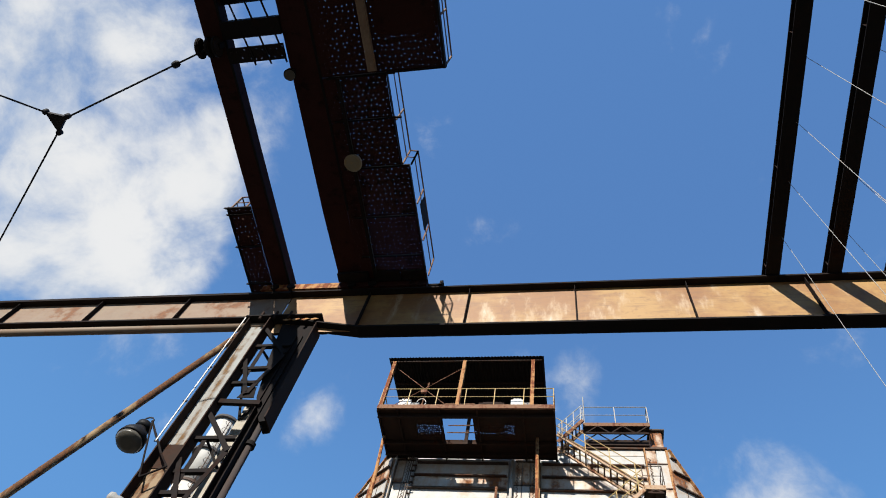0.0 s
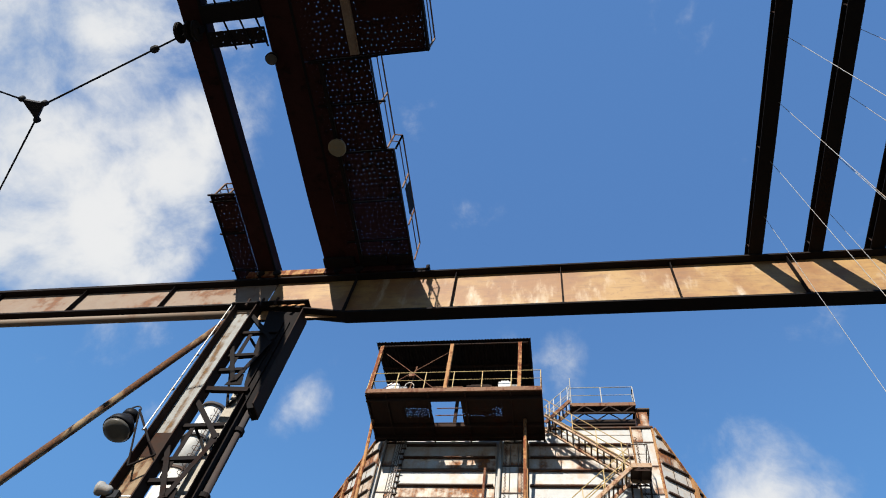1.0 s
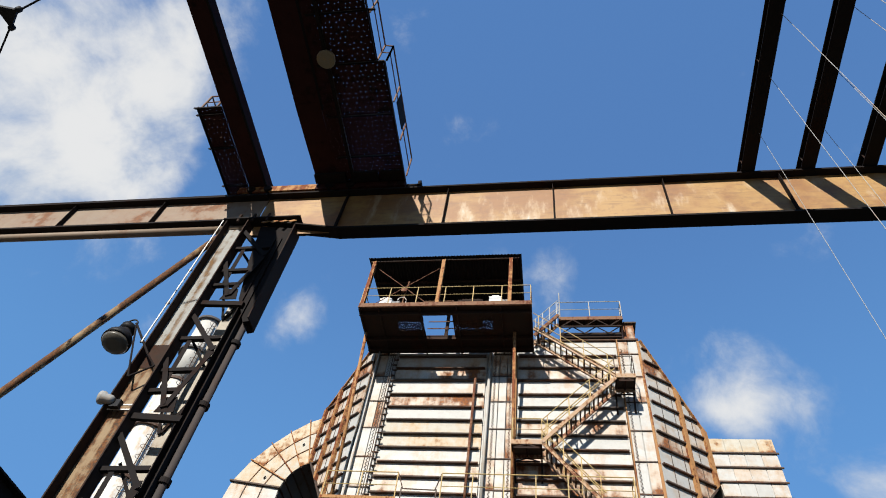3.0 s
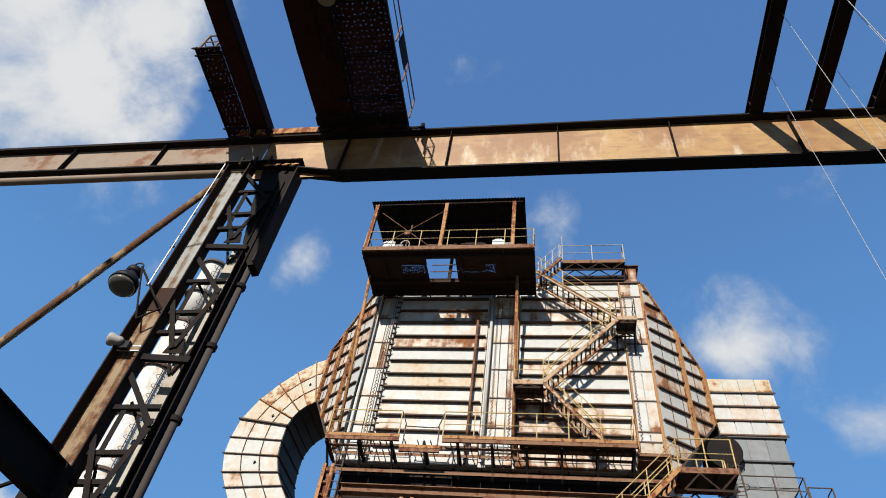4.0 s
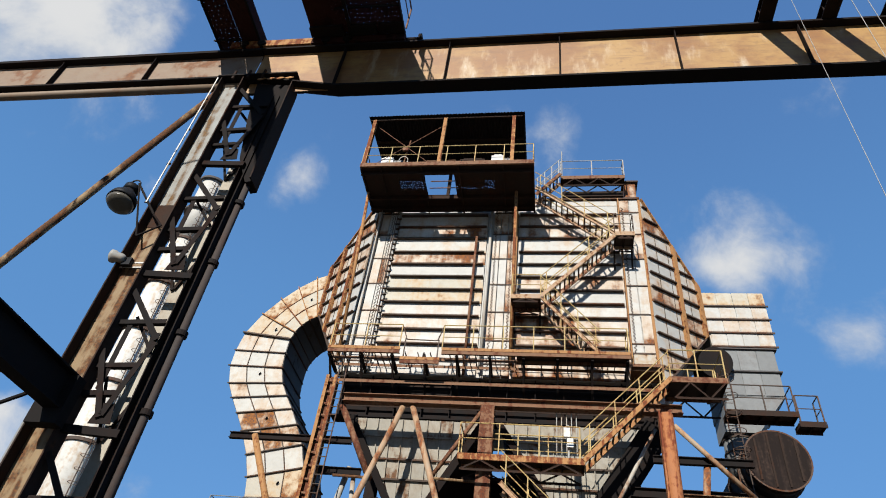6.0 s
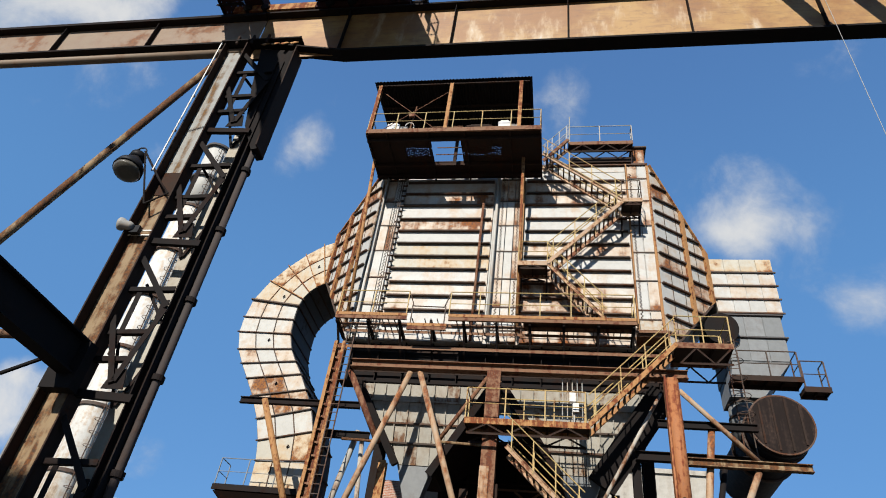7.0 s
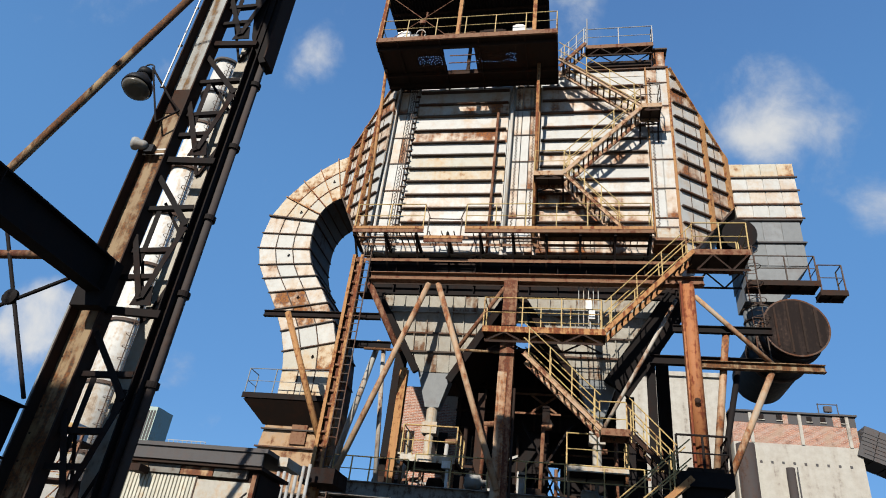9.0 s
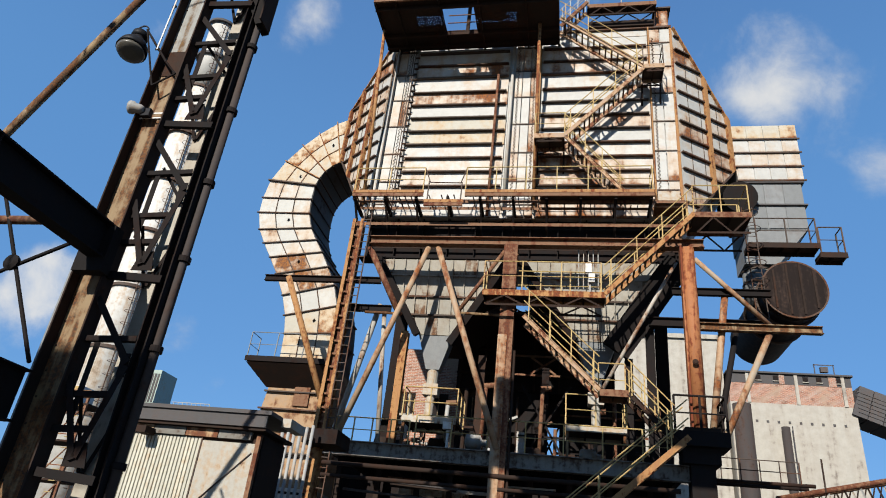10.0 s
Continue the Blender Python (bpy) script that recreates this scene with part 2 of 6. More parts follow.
slate = painted("dark_parapet", (0.10, 0.095, 0.095), (0.14, 0.09, 0.07), 0.32, (0.05, 0.04, 0.035), 0.85, 0.6, 1.2)
pipe_brown = painted("rusty_grey_pipe", (0.075, 0.065, 0.062), (0.10, 0.06, 0.045), 0.45, (0.03, 0.02, 0.017), 0.75, 0.8, 0.7)
dark_brown = painted("dark_brown_steel", (0.042, 0.029, 0.023), (0.09, 0.032, 0.015), 0.36, (0.02, 0.012, 0.008), 0.8, 0.4)


def gravel_material():
    m, tree, bsdf, pos = material("cinder_ground")
    n = noise_tex(tree, pos, 6.0, 8.0, 0.7)
    k = noise_tex(tree, pos, 0.25, 4.0, 0.6)
    c = mix(tree, n, (0.03, 0.028, 0.025), (0.09, 0.08, 0.07))
    link(tree, mix(tree, ramp(tree, k, 0.45, 0.65), c, (0.05, 0.048, 0.03)), bsdf.inputs["Base Color"])
    bsdf.inputs["Roughness"].default_value = 0.95
    bump(tree, bsdf, n, 0.6, 0.03)
    return m


cinders = gravel_material()

# ---- shapes ----


def quad_solid(bm, a, b):
    """Joins two rings of as many corners into a closed solid."""
    va, vb = [bm.verts.new(p) for p in a], [bm.verts.new(p) for p in b]
    n = len(va)
    bm.faces.new(va[::-1]), bm.faces.new(vb)
    for k in range(n):
        bm.faces.new((va[k], va[(k + 1) % n], vb[(k + 1) % n], vb[k]))


def box(bm, x0, x1, y0, y1, z0, z1):
    quad_solid(bm, [(x0, y0, z0), (x1, y0, z0), (x1, y1, z0), (x0, y1, z0)],
               [(x0, y0, z1), (x1, y0, z1), (x1, y1, z1), (x0, y1, z1)])
    return bm


def axes(p, q, up=(0, 0, 1)):
    d = (Vector(q) - Vector(p)).normalized()
    side = d.cross(Vector(up))
    if side.length < 1e-3:
        side = d.cross(Vector((0, 1, 0)))
    side.normalize()
    return d, side, side.cross(d)


def bar(bm, p, q, w, h, up=(0, 0, 1), du=0.0, ds=0.0):
    """A straight rectangular bar: w across, h along up, shifted by ds and du."""
    d, s, u = axes(p, q, up)
    o = s * ds + u * du
    ring = [(-w / 2, -h / 2), (w / 2, -h / 2), (w / 2, h / 2), (-w / 2, h / 2)]
    quad_solid(bm, [Vector(p) + o + s * a + u * b for a, b in ring], [Vector(q) + o + s * a + u * b for a, b in ring])
    return bm


def ibeam_solid(bm, p, q, w, h, up=(0, 0, 1), t=0.025):
    """A rolled joist as one closed body."""
    d, s, u = axes(p, q, up)
    a, c, k = w / 2, h / 2, t / 2
    prof = [(-a, -c), (a, -c), (a, -c + t), (k, -c + t), (k, c - t), (a, c - t), (a, c), (-a, c), (-a, c - t), (-k, c - t), (-k, -c + t), (-a, -c + t)]
    quad_solid(bm, [Vector(p) + s * i + u * j for i, j in prof], [Vector(q) + s * i + u * j for i, j in prof])
    return bm


def channel(bm, p, q, w, h, up=(0, 0, 1), t=0.015, flip=1):
    bar(bm, p, q, t, h, up, 0, flip * (w / 2 - t / 2))
    bar(bm, p, q, w - t - 0.002, t, up, h / 2 - t / 2, -flip * t / 2)
    bar(bm, p, q, w - t - 0.002, t, up, -h / 2 + t / 2, -flip * t / 2)
    return bm


def angle(bm, p, q, w, up=(0, 0, 1), t=0.012):
    bar(bm, p, q, w, t, up, w / 2)
    bar(bm, p, q, t, w - t - 0.002, up, -t / 2, w / 2 - t / 2)
    return bm


def tube(bm, p, q, r, n=8, r2=None):
    d, s, u = axes(p, q)
    r2 = r if r2 is None else r2
    cs = [(math.cos(2 * math.pi * k / n), math.sin(2 * math.pi * k / n)) for k in range(n)]
    quad_solid(bm, [Vector(p) + (s * a + u * b) * r for a, b in cs], [Vector(q) + (s * a + u * b) * r2 for a, b in cs])
    return bm


def ring(bm, c, axis, r, w, n=32):
    """A flat hoop round an axis, w thick both ways."""
    d, s, u = axes(c, Vector(c) + Vector(axis))
    prof = [(r - w / 2, -w / 2), (r + w / 2, -w / 2), (r + w / 2, w / 2), (r - w / 2, w / 2)]
    rows = [[bm.verts.new(Vector(c) + (s * math.cos(a) + u * math.sin(a)) * pr + d * pd) for pr, pd in prof]
            for a in (2 * math.pi * k / n for k in range(n))]
    for k in range(n):
        a, b = rows[k], rows[(k + 1) % n]
        for j in range(4):
            bm.faces.new((a[j], a[(j + 1) % 4], b[(j + 1) % 4], b[j]))
    return bm


def spin(bm, c, axis, prof, n=24):
    """A turned body: prof is (distance along the axis, radius)."""
    d, s, u = axes(c, Vector(c) + Vector(axis))
    rows = [[bm.verts.new(Vector(c) + d * z + (s * math.cos(a) + u * math.sin(a)) * r)
             for a in (2 * math.pi * k / n for k in range(n))] for z, r in prof]
    for a, b in zip(rows, rows[1:]):
        for k in range(n):
            bm.faces.new((a[k], a[(k + 1) % n], b[(k + 1) % n], b[k]))
    bm.faces.new(rows[0][::-1]), bm.faces.new(rows[-1])
    return bm


EYE_V, EYE_SCALE = Vector((0.0, 0.0, 1.6)), [1.0]


def eye_scaled(v):
    """The yard gantry is scaled about the camera's eye, keeping its look from there; all else is in plain metres."""
    return EYE_V + (Vector(v) - EYE_V) * EYE_SCALE[0]


def eye_scale_mesh(bm):
    if EYE_SCALE[0] != 1.0:
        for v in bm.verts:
            v.co = eye_scaled(v.co)


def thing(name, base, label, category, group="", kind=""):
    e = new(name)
    e.location = eye_scaled(base)
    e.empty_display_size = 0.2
    return tagged(e, label, category, group, kind)


def origin(ob):
    v = Vector(ob.location)
    while ob.parent:
        ob = ob.parent
        v += Vector(ob.location)
    return v


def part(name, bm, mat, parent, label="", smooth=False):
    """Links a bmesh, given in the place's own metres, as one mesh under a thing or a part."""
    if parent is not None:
        eye_scale_mesh(bm)
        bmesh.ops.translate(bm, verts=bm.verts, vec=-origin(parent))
    bmesh.ops.recalc_face_normals(bm, faces=bm.faces)
    me = bpy.data.meshes.new(name)
    bm.to_mesh(me)
    bm.free()
    if smooth:
        for p in me.polygons:
            p.use_smooth = len(p.vertices) == 4
    me.materials.append(mat)
    ob = new(name, me)
    ob.parent = parent
    return tagged(ob, label)


def B():
    return bmesh.new()


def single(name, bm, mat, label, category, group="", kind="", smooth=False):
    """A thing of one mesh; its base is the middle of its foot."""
    eye_scale_mesh(bm)
    lo = Vector([min(v.co[k] for v in bm.verts) for k in range(3)])
    hi = Vector([max(v.co[k] for v in bm.verts) for k in range(3)])
    at = Vector(((lo.x + hi.x) / 2, (lo.y + hi.y) / 2, lo.z))
    bmesh.ops.translate(bm, verts=bm.verts, vec=-at)
    ob = part(name, bm, mat, None, "", smooth)
    ob.location = at
    return tagged(ob, label, category, group, kind)


def along(pts, step):
    """Evenly spaced places on an open line of points, both ends of each stretch with them."""
    out = []
    for a, b in zip(pts, pts[1:]):
        a, b = Vector(a), Vector(b)
        n = max(1, round((b - a).length / step))
        out += [a.lerp(b, k / n) for k in range(n)]
    return out + [Vector(pts[-1])]


def railing(pts, mat, label, height=1.05, step=1.4, r=0.019, toe=None, name="railing", mids=(0.5,), group=""):
    e = thing(name, pts[0], label, "railing", group)
    for p in along(pts, step):
        part("post", bar(B(), p, p + Vector((0, 0, height)), 2 * r, 2 * r), mat, e)
    for h in (*mids, 1.0):
        bm = B()
        for a, b in zip(pts, pts[1:]):
            off = Vector((0, 0, height * h))
            tube(bm, Vector(a) + off, Vector(b) + off, r * (1.1 if h == 1 else 0.8), 6)
        part("handrail" if h == 1.0 else "middle_rail", bm, mat, e)
    if toe:
        bm = B()
        for a, b in zip(pts, pts[1:]):
            bar(bm, Vector(a) + Vector((0, 0, 0.075)), Vector(b) + Vector((0, 0, 0.075)), 0.012, 0.13)
        part("toe_board", bm, toe, e)
    return e


def stair(foot, head, width, mat, rail, label, out=(0, -1, 0), both=True):
    """A flight between two landings, along x. out: towards the open side."""
    foot, head, o = Vector(foot), Vector(head), Vector(out)
    e = thing("steel_stair", foot, label, "stairs", "steel stairs on the tower")
    for s in (0, 1):
        part("stringer", channel(B(), foot + o * width * s, head + o * width * s, 0.06, 0.15), mat, e)
    n = max(3, round(abs(head.z - foot.z) / 0.2))
    run = (head - foot) / n
    for k in range(1, n):
        c = foot + run * k + o * width / 2
        part("tread", box(B(), c.x - 0.03, c.x + 0.03, c.y - width / 2 + 0.03, c.y + width / 2 - 0.03, c.z - 0.012, c.z + 0.012), rib_steel, e)
    for s in ((0, 1) if both else (1,)):
        a, b = foot + o * width * s, head + o * width * s
        for k in range(4):
            p = a.lerp(b, (k + 0.25) / 3.5)
            part("post", bar(B(), p, p + Vector((0, 0, 1.0)), 0.035, 0.035), rail, e)
        for h in (0.5, 1.0):
            part("handrail" if h == 1.0 else "middle_rail", tube(B(), a + Vector((0, 0, h)), b + Vector((0, 0, h)), 0.019, 6), rail, e)
    return e

# ---- ground ----
bm = B()
box(bm, -900, 900, -900, 900, -0.4, 0.0)
single("ground", bm, cinders, "dark cinder and gravel yard of the works", "ground", kind="structure")

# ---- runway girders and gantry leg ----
# gantry sized to fit the camera's view; FOOT meets the ground after scaling
EYE_SCALE[0] = 0.8
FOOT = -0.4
RY = 8.97


def runway():
    e = thing("runway_girder", (0, RY, 14.79), "riveted crane runway girder, faded ochre web, black flanges", "crane girder", "crane runway")
    for x0, x1 in [(-7.6, -5.3), (-5.3, -2.53), (-2.53, 0.21), (0.21, 2.95), (2.95, 5.72), (5.72, 8.5), (8.5, 11.2), (11.2, 14.0)]:
        part("web_panel", box(B(), x0 + 0.004, x1 - 0.004, RY, RY + 0.014, 14.81, 16.54), girder_paint, e)
    for x in (-5.3, -2.53, 0.21, 2.95, 5.72, 8.5, 11.2):
        part("stiffener", bar(B(), (x, RY - 0.07, 14.81), (x, RY - 0.07, 16.54), 0.016, 0.13, (0, 1, 0)), black_steel, e)
    part("top_flange", box(B(), -7.6, 14, RY - 0.19, RY + 0.19, 16.54, 16.60), black_steel, e)
    bm = B()
    quad_solid(bm, [(-7.5, RY - 0.18, 15.25), (-7.5, RY + 0.17, 15.25), (-7.5, RY + 0.17, 15.30), (-7.5, RY - 0.18, 15.30)],
               [(-5.2, RY - 0.18, 14.76), (-5.2, RY + 0.17, 14.76), (-5.2, RY + 0.17, 14.81), (-5.2, RY - 0.18, 14.81)])
    part("haunch_flange", bm, black_steel, e)
    part("bottom_flange", box(B(), -5.2, 14, RY - 0.18, RY + 0.17, 14.75, 14.81), black_steel, e)
    part("crane_rail", box(B(), -7.6, 14, RY - 0.03, RY + 0.03, 16.60, 16.70), rusty_steel, e)
    return e


def runway_far():
    e = thing("runway_girder", (-12, RY, 15.3), "riveted crane runway girder with dull brown web", "crane girder", "crane runway")
    xs = [-22.0, -19.2, -16.4, -13.54, -10.7, -7.62]
    for x0, x1 in zip(xs, xs[1:]):
        part("web_panel", box(B(), x0 + 0.004, x1 - 0.004, RY, RY + 0.014, 15.36, 16.50), girder_dull, e)
    for x in xs[:-1]:
        part("stiffener", bar(B(), (x, RY - 0.07, 15.36), (x, RY - 0.07, 16.50), 0.016, 0.13, (0, 1, 0)), black_steel, e)
    part("top_flange", box(B(), -22, -7.62, RY - 0.19, RY + 0.19, 16.50, 16.60), black_steel, e)
    part("bottom_flange", box(B(), -22, -7.62, RY - 0.18, RY + 0.17, 15.30, 15.36), black_steel, e)
    part("crane_rail", box(B(), -22, -7.62, RY - 0.03, RY + 0.03, 16.60, 16.70), rusty_steel, e)
    part("service_pipe", tube(B(), (-22, RY + 0.02, 15.12), (-7.7, RY + 0.02, 15.12), 0.11, 12), girder_dull, e, "ochre service pipe", True)
    return e


def gantry_leg():
    e = thing("gantry_leg", (-7.3, 9.0, FOOT), "lattice gantry leg of rusty riveted steel under the runway", "gantry leg", "crane runway legs")
    xl0, xl1, xr0, xr1 = -8.28, -7.66, -6.74, -6.56
    part("front_web", box(B(), xl0 + 0.03, xl1 - 0.03, 8.93, 8.95, FOOT, 10.4), leg_paint, e, "rust-brown front web with ochre streaks")
    part("front_web", box(B(), xl0 + 0.03, xl1 - 0.03, 8.93, 8.95, 10.404, 15.2), leg_pale, e, "faded ochre and pale blue front web")
    part("splice_plate", box(B(), xl0 + 0.05, xl1 - 0.05, 8.915, 8.928, 10.1, 10.75), dark_brown, e)
    for x in (xl0, xl1 - 0.028):
        part("flange", box(B(), x, x + 0.028, 8.72, 9.02, FOOT, 15.2), dark_brown, e)
    part("rear_web", box(B(), xl0 + 0.03, xl1 - 0.03, 9.0, 9.02, FOOT, 15.2), dark_brown, e)
    part("doubling_plate", box(B(), xl0 - 0.26, xl0 - 0.002, 8.96, 8.985, FOOT, 6.1), cladding_grey, e, "dull grey doubling plate")
    z = 0.2
    while z < 15.0:
        for x in (xl0 + 0.07, xl1 - 0.07):
            part("rivet", spin(B(), (x, 8.93, z), (0, -1, 0), [(0, 0.02), (0.012, 0.012)], 6), dark_brown, e)
        z += 0.42
    part("conduit", box(B(), xl0 - 0.05, xl0 - 0.022, 8.66, 8.68, 10.6, 15.1), white_paint, e, "pale conduit")
    for z in (10.6, 11.8, 13.0, 14.2):
        part("conduit_clip", box(B(), xl0 - 0.09, xl0, 8.68, 8.70, z, z + 0.05), black_steel, e)
    part("right_web", box(B(), xr0 + 0.022, xr1 - 0.022, 9.0, 9.02, FOOT, 14.5), dark_brown, e)
    for x in (xr0, xr1 - 0.02):
        part("flange", box(B(), x, x + 0.02, 8.86, 9.16, FOOT, 14.5), black_steel, e)
    part("right_plate", box(B(), -7.40, -7.14, 9.42, 9.44, FOOT, 12.6), hopper_steel, e, "pale grey-green rear chord")
    part("rain_pipe", tube(B(), (xr1 + 0.06, 9.06, FOOT), (xr1 + 0.06, 9.06, 12.9), 0.075, 16), pipe_brown, e, "dull grey-brown rain pipe", True)
    for z in (10.85, 9.2, 7.55, 6.0, 4.4, 2.6):
        part("pipe_collar", tube(B(), (xr1 + 0.06, 9.06, z), (xr1 + 0.06, 9.06, z + 0.1), 0.115, 16), black_steel, e)
    bm = B()
    shape = [(-7.35, 15.1), (-6.36, 14.95), (-6.34, 11.45), (-6.48, 11.42), (-6.86, 12.2), (-7.15, 13.7)]
    quad_solid(bm, [(x, 8.90, z) for x, z in shape], [(x, 9.25, z) for x, z in shape])
    part("head_gusset", bm, black_steel, e)
    part("gusset_rim", bar(B(), (-6.34, 8.98, 14.95), (-6.32, 8.98, 11.43), 0.03, 0.42, (0, 1, 0)), dark_brown, e)
    for k in range(4):
        part("loose_plate", bar(B(), (-7.2 + 0.24 * k, 8.7, 14.98), (-7.12 + 0.25 * k, 8.78, 15.16), 0.09, 0.02, (0, 1, 0)), orange_rust, e)
    part("head_plate", box(B(), -8.36, -6.25, 8.68, 9.32, 15.2, 15.245), black_steel, e)
    part("bearing", box(B(), -8.0, -7.1, 8.8, 9.2, 15.25, 15.36), black_steel, e)
    for x in (-7.95, -7.55, -7.15):
        part("bearing_bolt", tube(B(), (x, 8.72, 15.1), (x, 8.72, 15.42), 0.035, 8), dark_brown, e)
    mx = -7.12
    for z in (15.2, 12.0, 8.82, 5.64, 2.46):
        y = 8.86
        if z < 15:
            part("strut", channel(B(), (xl1, y, z), (xr0 + 0.1, y, z - 0.06), 0.09, 0.13, (0, 0, 1)), black_steel, e)
        for yy, m in ((y, 1), (9.4, 0)):
            for a, b in (((xl1, z - 0.42), (xr0, z - 1.5)), ((xl1, z - 1.72), (mx, z - 2.98)), ((xr0, z - 1.55), (mx + 0.03, z - 2.95))):
                if m == 0:
                    a, b = (a[0] - 0.12, a[1] - 0.22), (b[0] - 0.22, b[1] - 0.18)
                part("diagonal", angle(B(), (a[0], yy, a[1]), (b[0], yy, b[1]), 0.105 if m else 0.06, (0, -1, 0)), black_steel, e)
        for x, za, zb in ((-7.42, z - 1.12, z - 2.45),):
            part("hanger_bar", angle(B(), (x, y + 0.06, za), (x, y + 0.06, zb), 0.10, (0, -1, 0)), black_steel, e)
        for za, xb in ((z - 1.12, xr0), (z - 2.02, mx + 0.2), (z - 2.55, mx + 0.1)):
            part("lacing_bar", angle(B(), (xl1, y + 0.03, za), (xb, y + 0.03, za + 0.03), 0.09, (0, -1, 0)), black_steel, e)
        bm = B()
        quad_solid(bm, [(mx - 0.16, y - 0.02, z - 3.08), (mx + 0.24, y - 0.02, z - 3.08), (mx + 0.16, y - 0.02, z - 2.72), (mx - 0.06, y - 0.02, z - 2.72)],
                   [(mx - 0.16, y - 0.004, z - 3.08), (mx + 0.24, y - 0.004, z - 3.08), (mx + 0.16, y - 0.004, z - 2.72), (mx - 0.06, y - 0.004, z - 2.72)])
        part("gusset_plate", bm, black_steel, e)
        part("gusset_plate", box(B(), xr0 - 0.15, xr0 - 0.002, y - 0.02, y - 0.004, z - 1.72, z - 1.34), black_steel, e)
    return e


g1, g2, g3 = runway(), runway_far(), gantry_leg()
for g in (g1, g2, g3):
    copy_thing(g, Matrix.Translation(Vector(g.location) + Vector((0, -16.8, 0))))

# braces beside the leg
single("pipe_brace", tube(B(), (-8.3, 8.92, 14.85), (-15.6, 8.92, FOOT), 0.085, 12), leg_paint, "long rusty pipe brace against the gantry leg", "brace", smooth=True)

# cross joists over the yard
for k in range(6):
    x = 5.01 + 1.40 * k
    e = thing("cross_joist", (x, -1.6, 16.6), "black cross joist resting on the runway girders", "joist", "cross joists")
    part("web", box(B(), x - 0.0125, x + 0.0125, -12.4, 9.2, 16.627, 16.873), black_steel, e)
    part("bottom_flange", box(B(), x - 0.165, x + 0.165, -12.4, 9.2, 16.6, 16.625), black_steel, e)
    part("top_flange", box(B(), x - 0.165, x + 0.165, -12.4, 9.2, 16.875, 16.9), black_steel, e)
    for y in (-9.0, -6.0, -3.0, 0.0, 3.0, 6.0, 8.6):
        part("stiffener", box(B(), x - 0.15, x + 0.15, y, y + 0.015, 16.63, 16.87), dark_brown, e)


# ---- overhead crane ----
CZ = 17.0


def perforated(bm, x0, x1, y0, y1, z, step=0.135, hole=0.019, th=0.01):
    """A thin plate with staggered square holes right through it."""
    nx, ny = max(1, round((x1 - x0) / step)), max(1, round((y1 - y0) / step))
    dx, dy = (x1 - x0) / nx, (y1 - y0) / ny
    for i in range(nx):
        for j in range(ny):
            a, b = x0 + i * dx, y0 + j * dy
            cx = a + dx * (0.36 if j % 2 else 0.64) + random.uniform(-0.032, 0.032)
            cy = b + dy * 0.5 + random.uniform(-0.032, 0.032)
            h = hole / 2 if random.random() > 0.12 else 0.004
            o = [(a, b), (a + dx, b), (a + dx, b + dy), (a, b + dy)]
            n = [(cx - h, cy - h), (cx + h, cy - h), (cx + h, cy + h), (cx - h, cy + h)]
            vo, vi = [bm.verts.new((*p, z)) for p in o], [bm.verts.new((*p, z)) for p in n]
            wi = [bm.verts.new((*p, z + th)) for p in n]
            wo = [bm.verts.new((*p, z + th)) for p in o]
            for k in range(4):
                m = (k + 1) % 4
                bm.faces.new((vo[k], vi[k], vi[m], vo[m]))
                bm.faces.new((vi[k], wi[k], wi[m], vi[m]))
                bm.faces.new((wi[k], wo[k], wo[m], wi[m]))
    bmesh.ops.remove_doubles(bm, verts=bm.verts, dist=0.0015)
    return bm


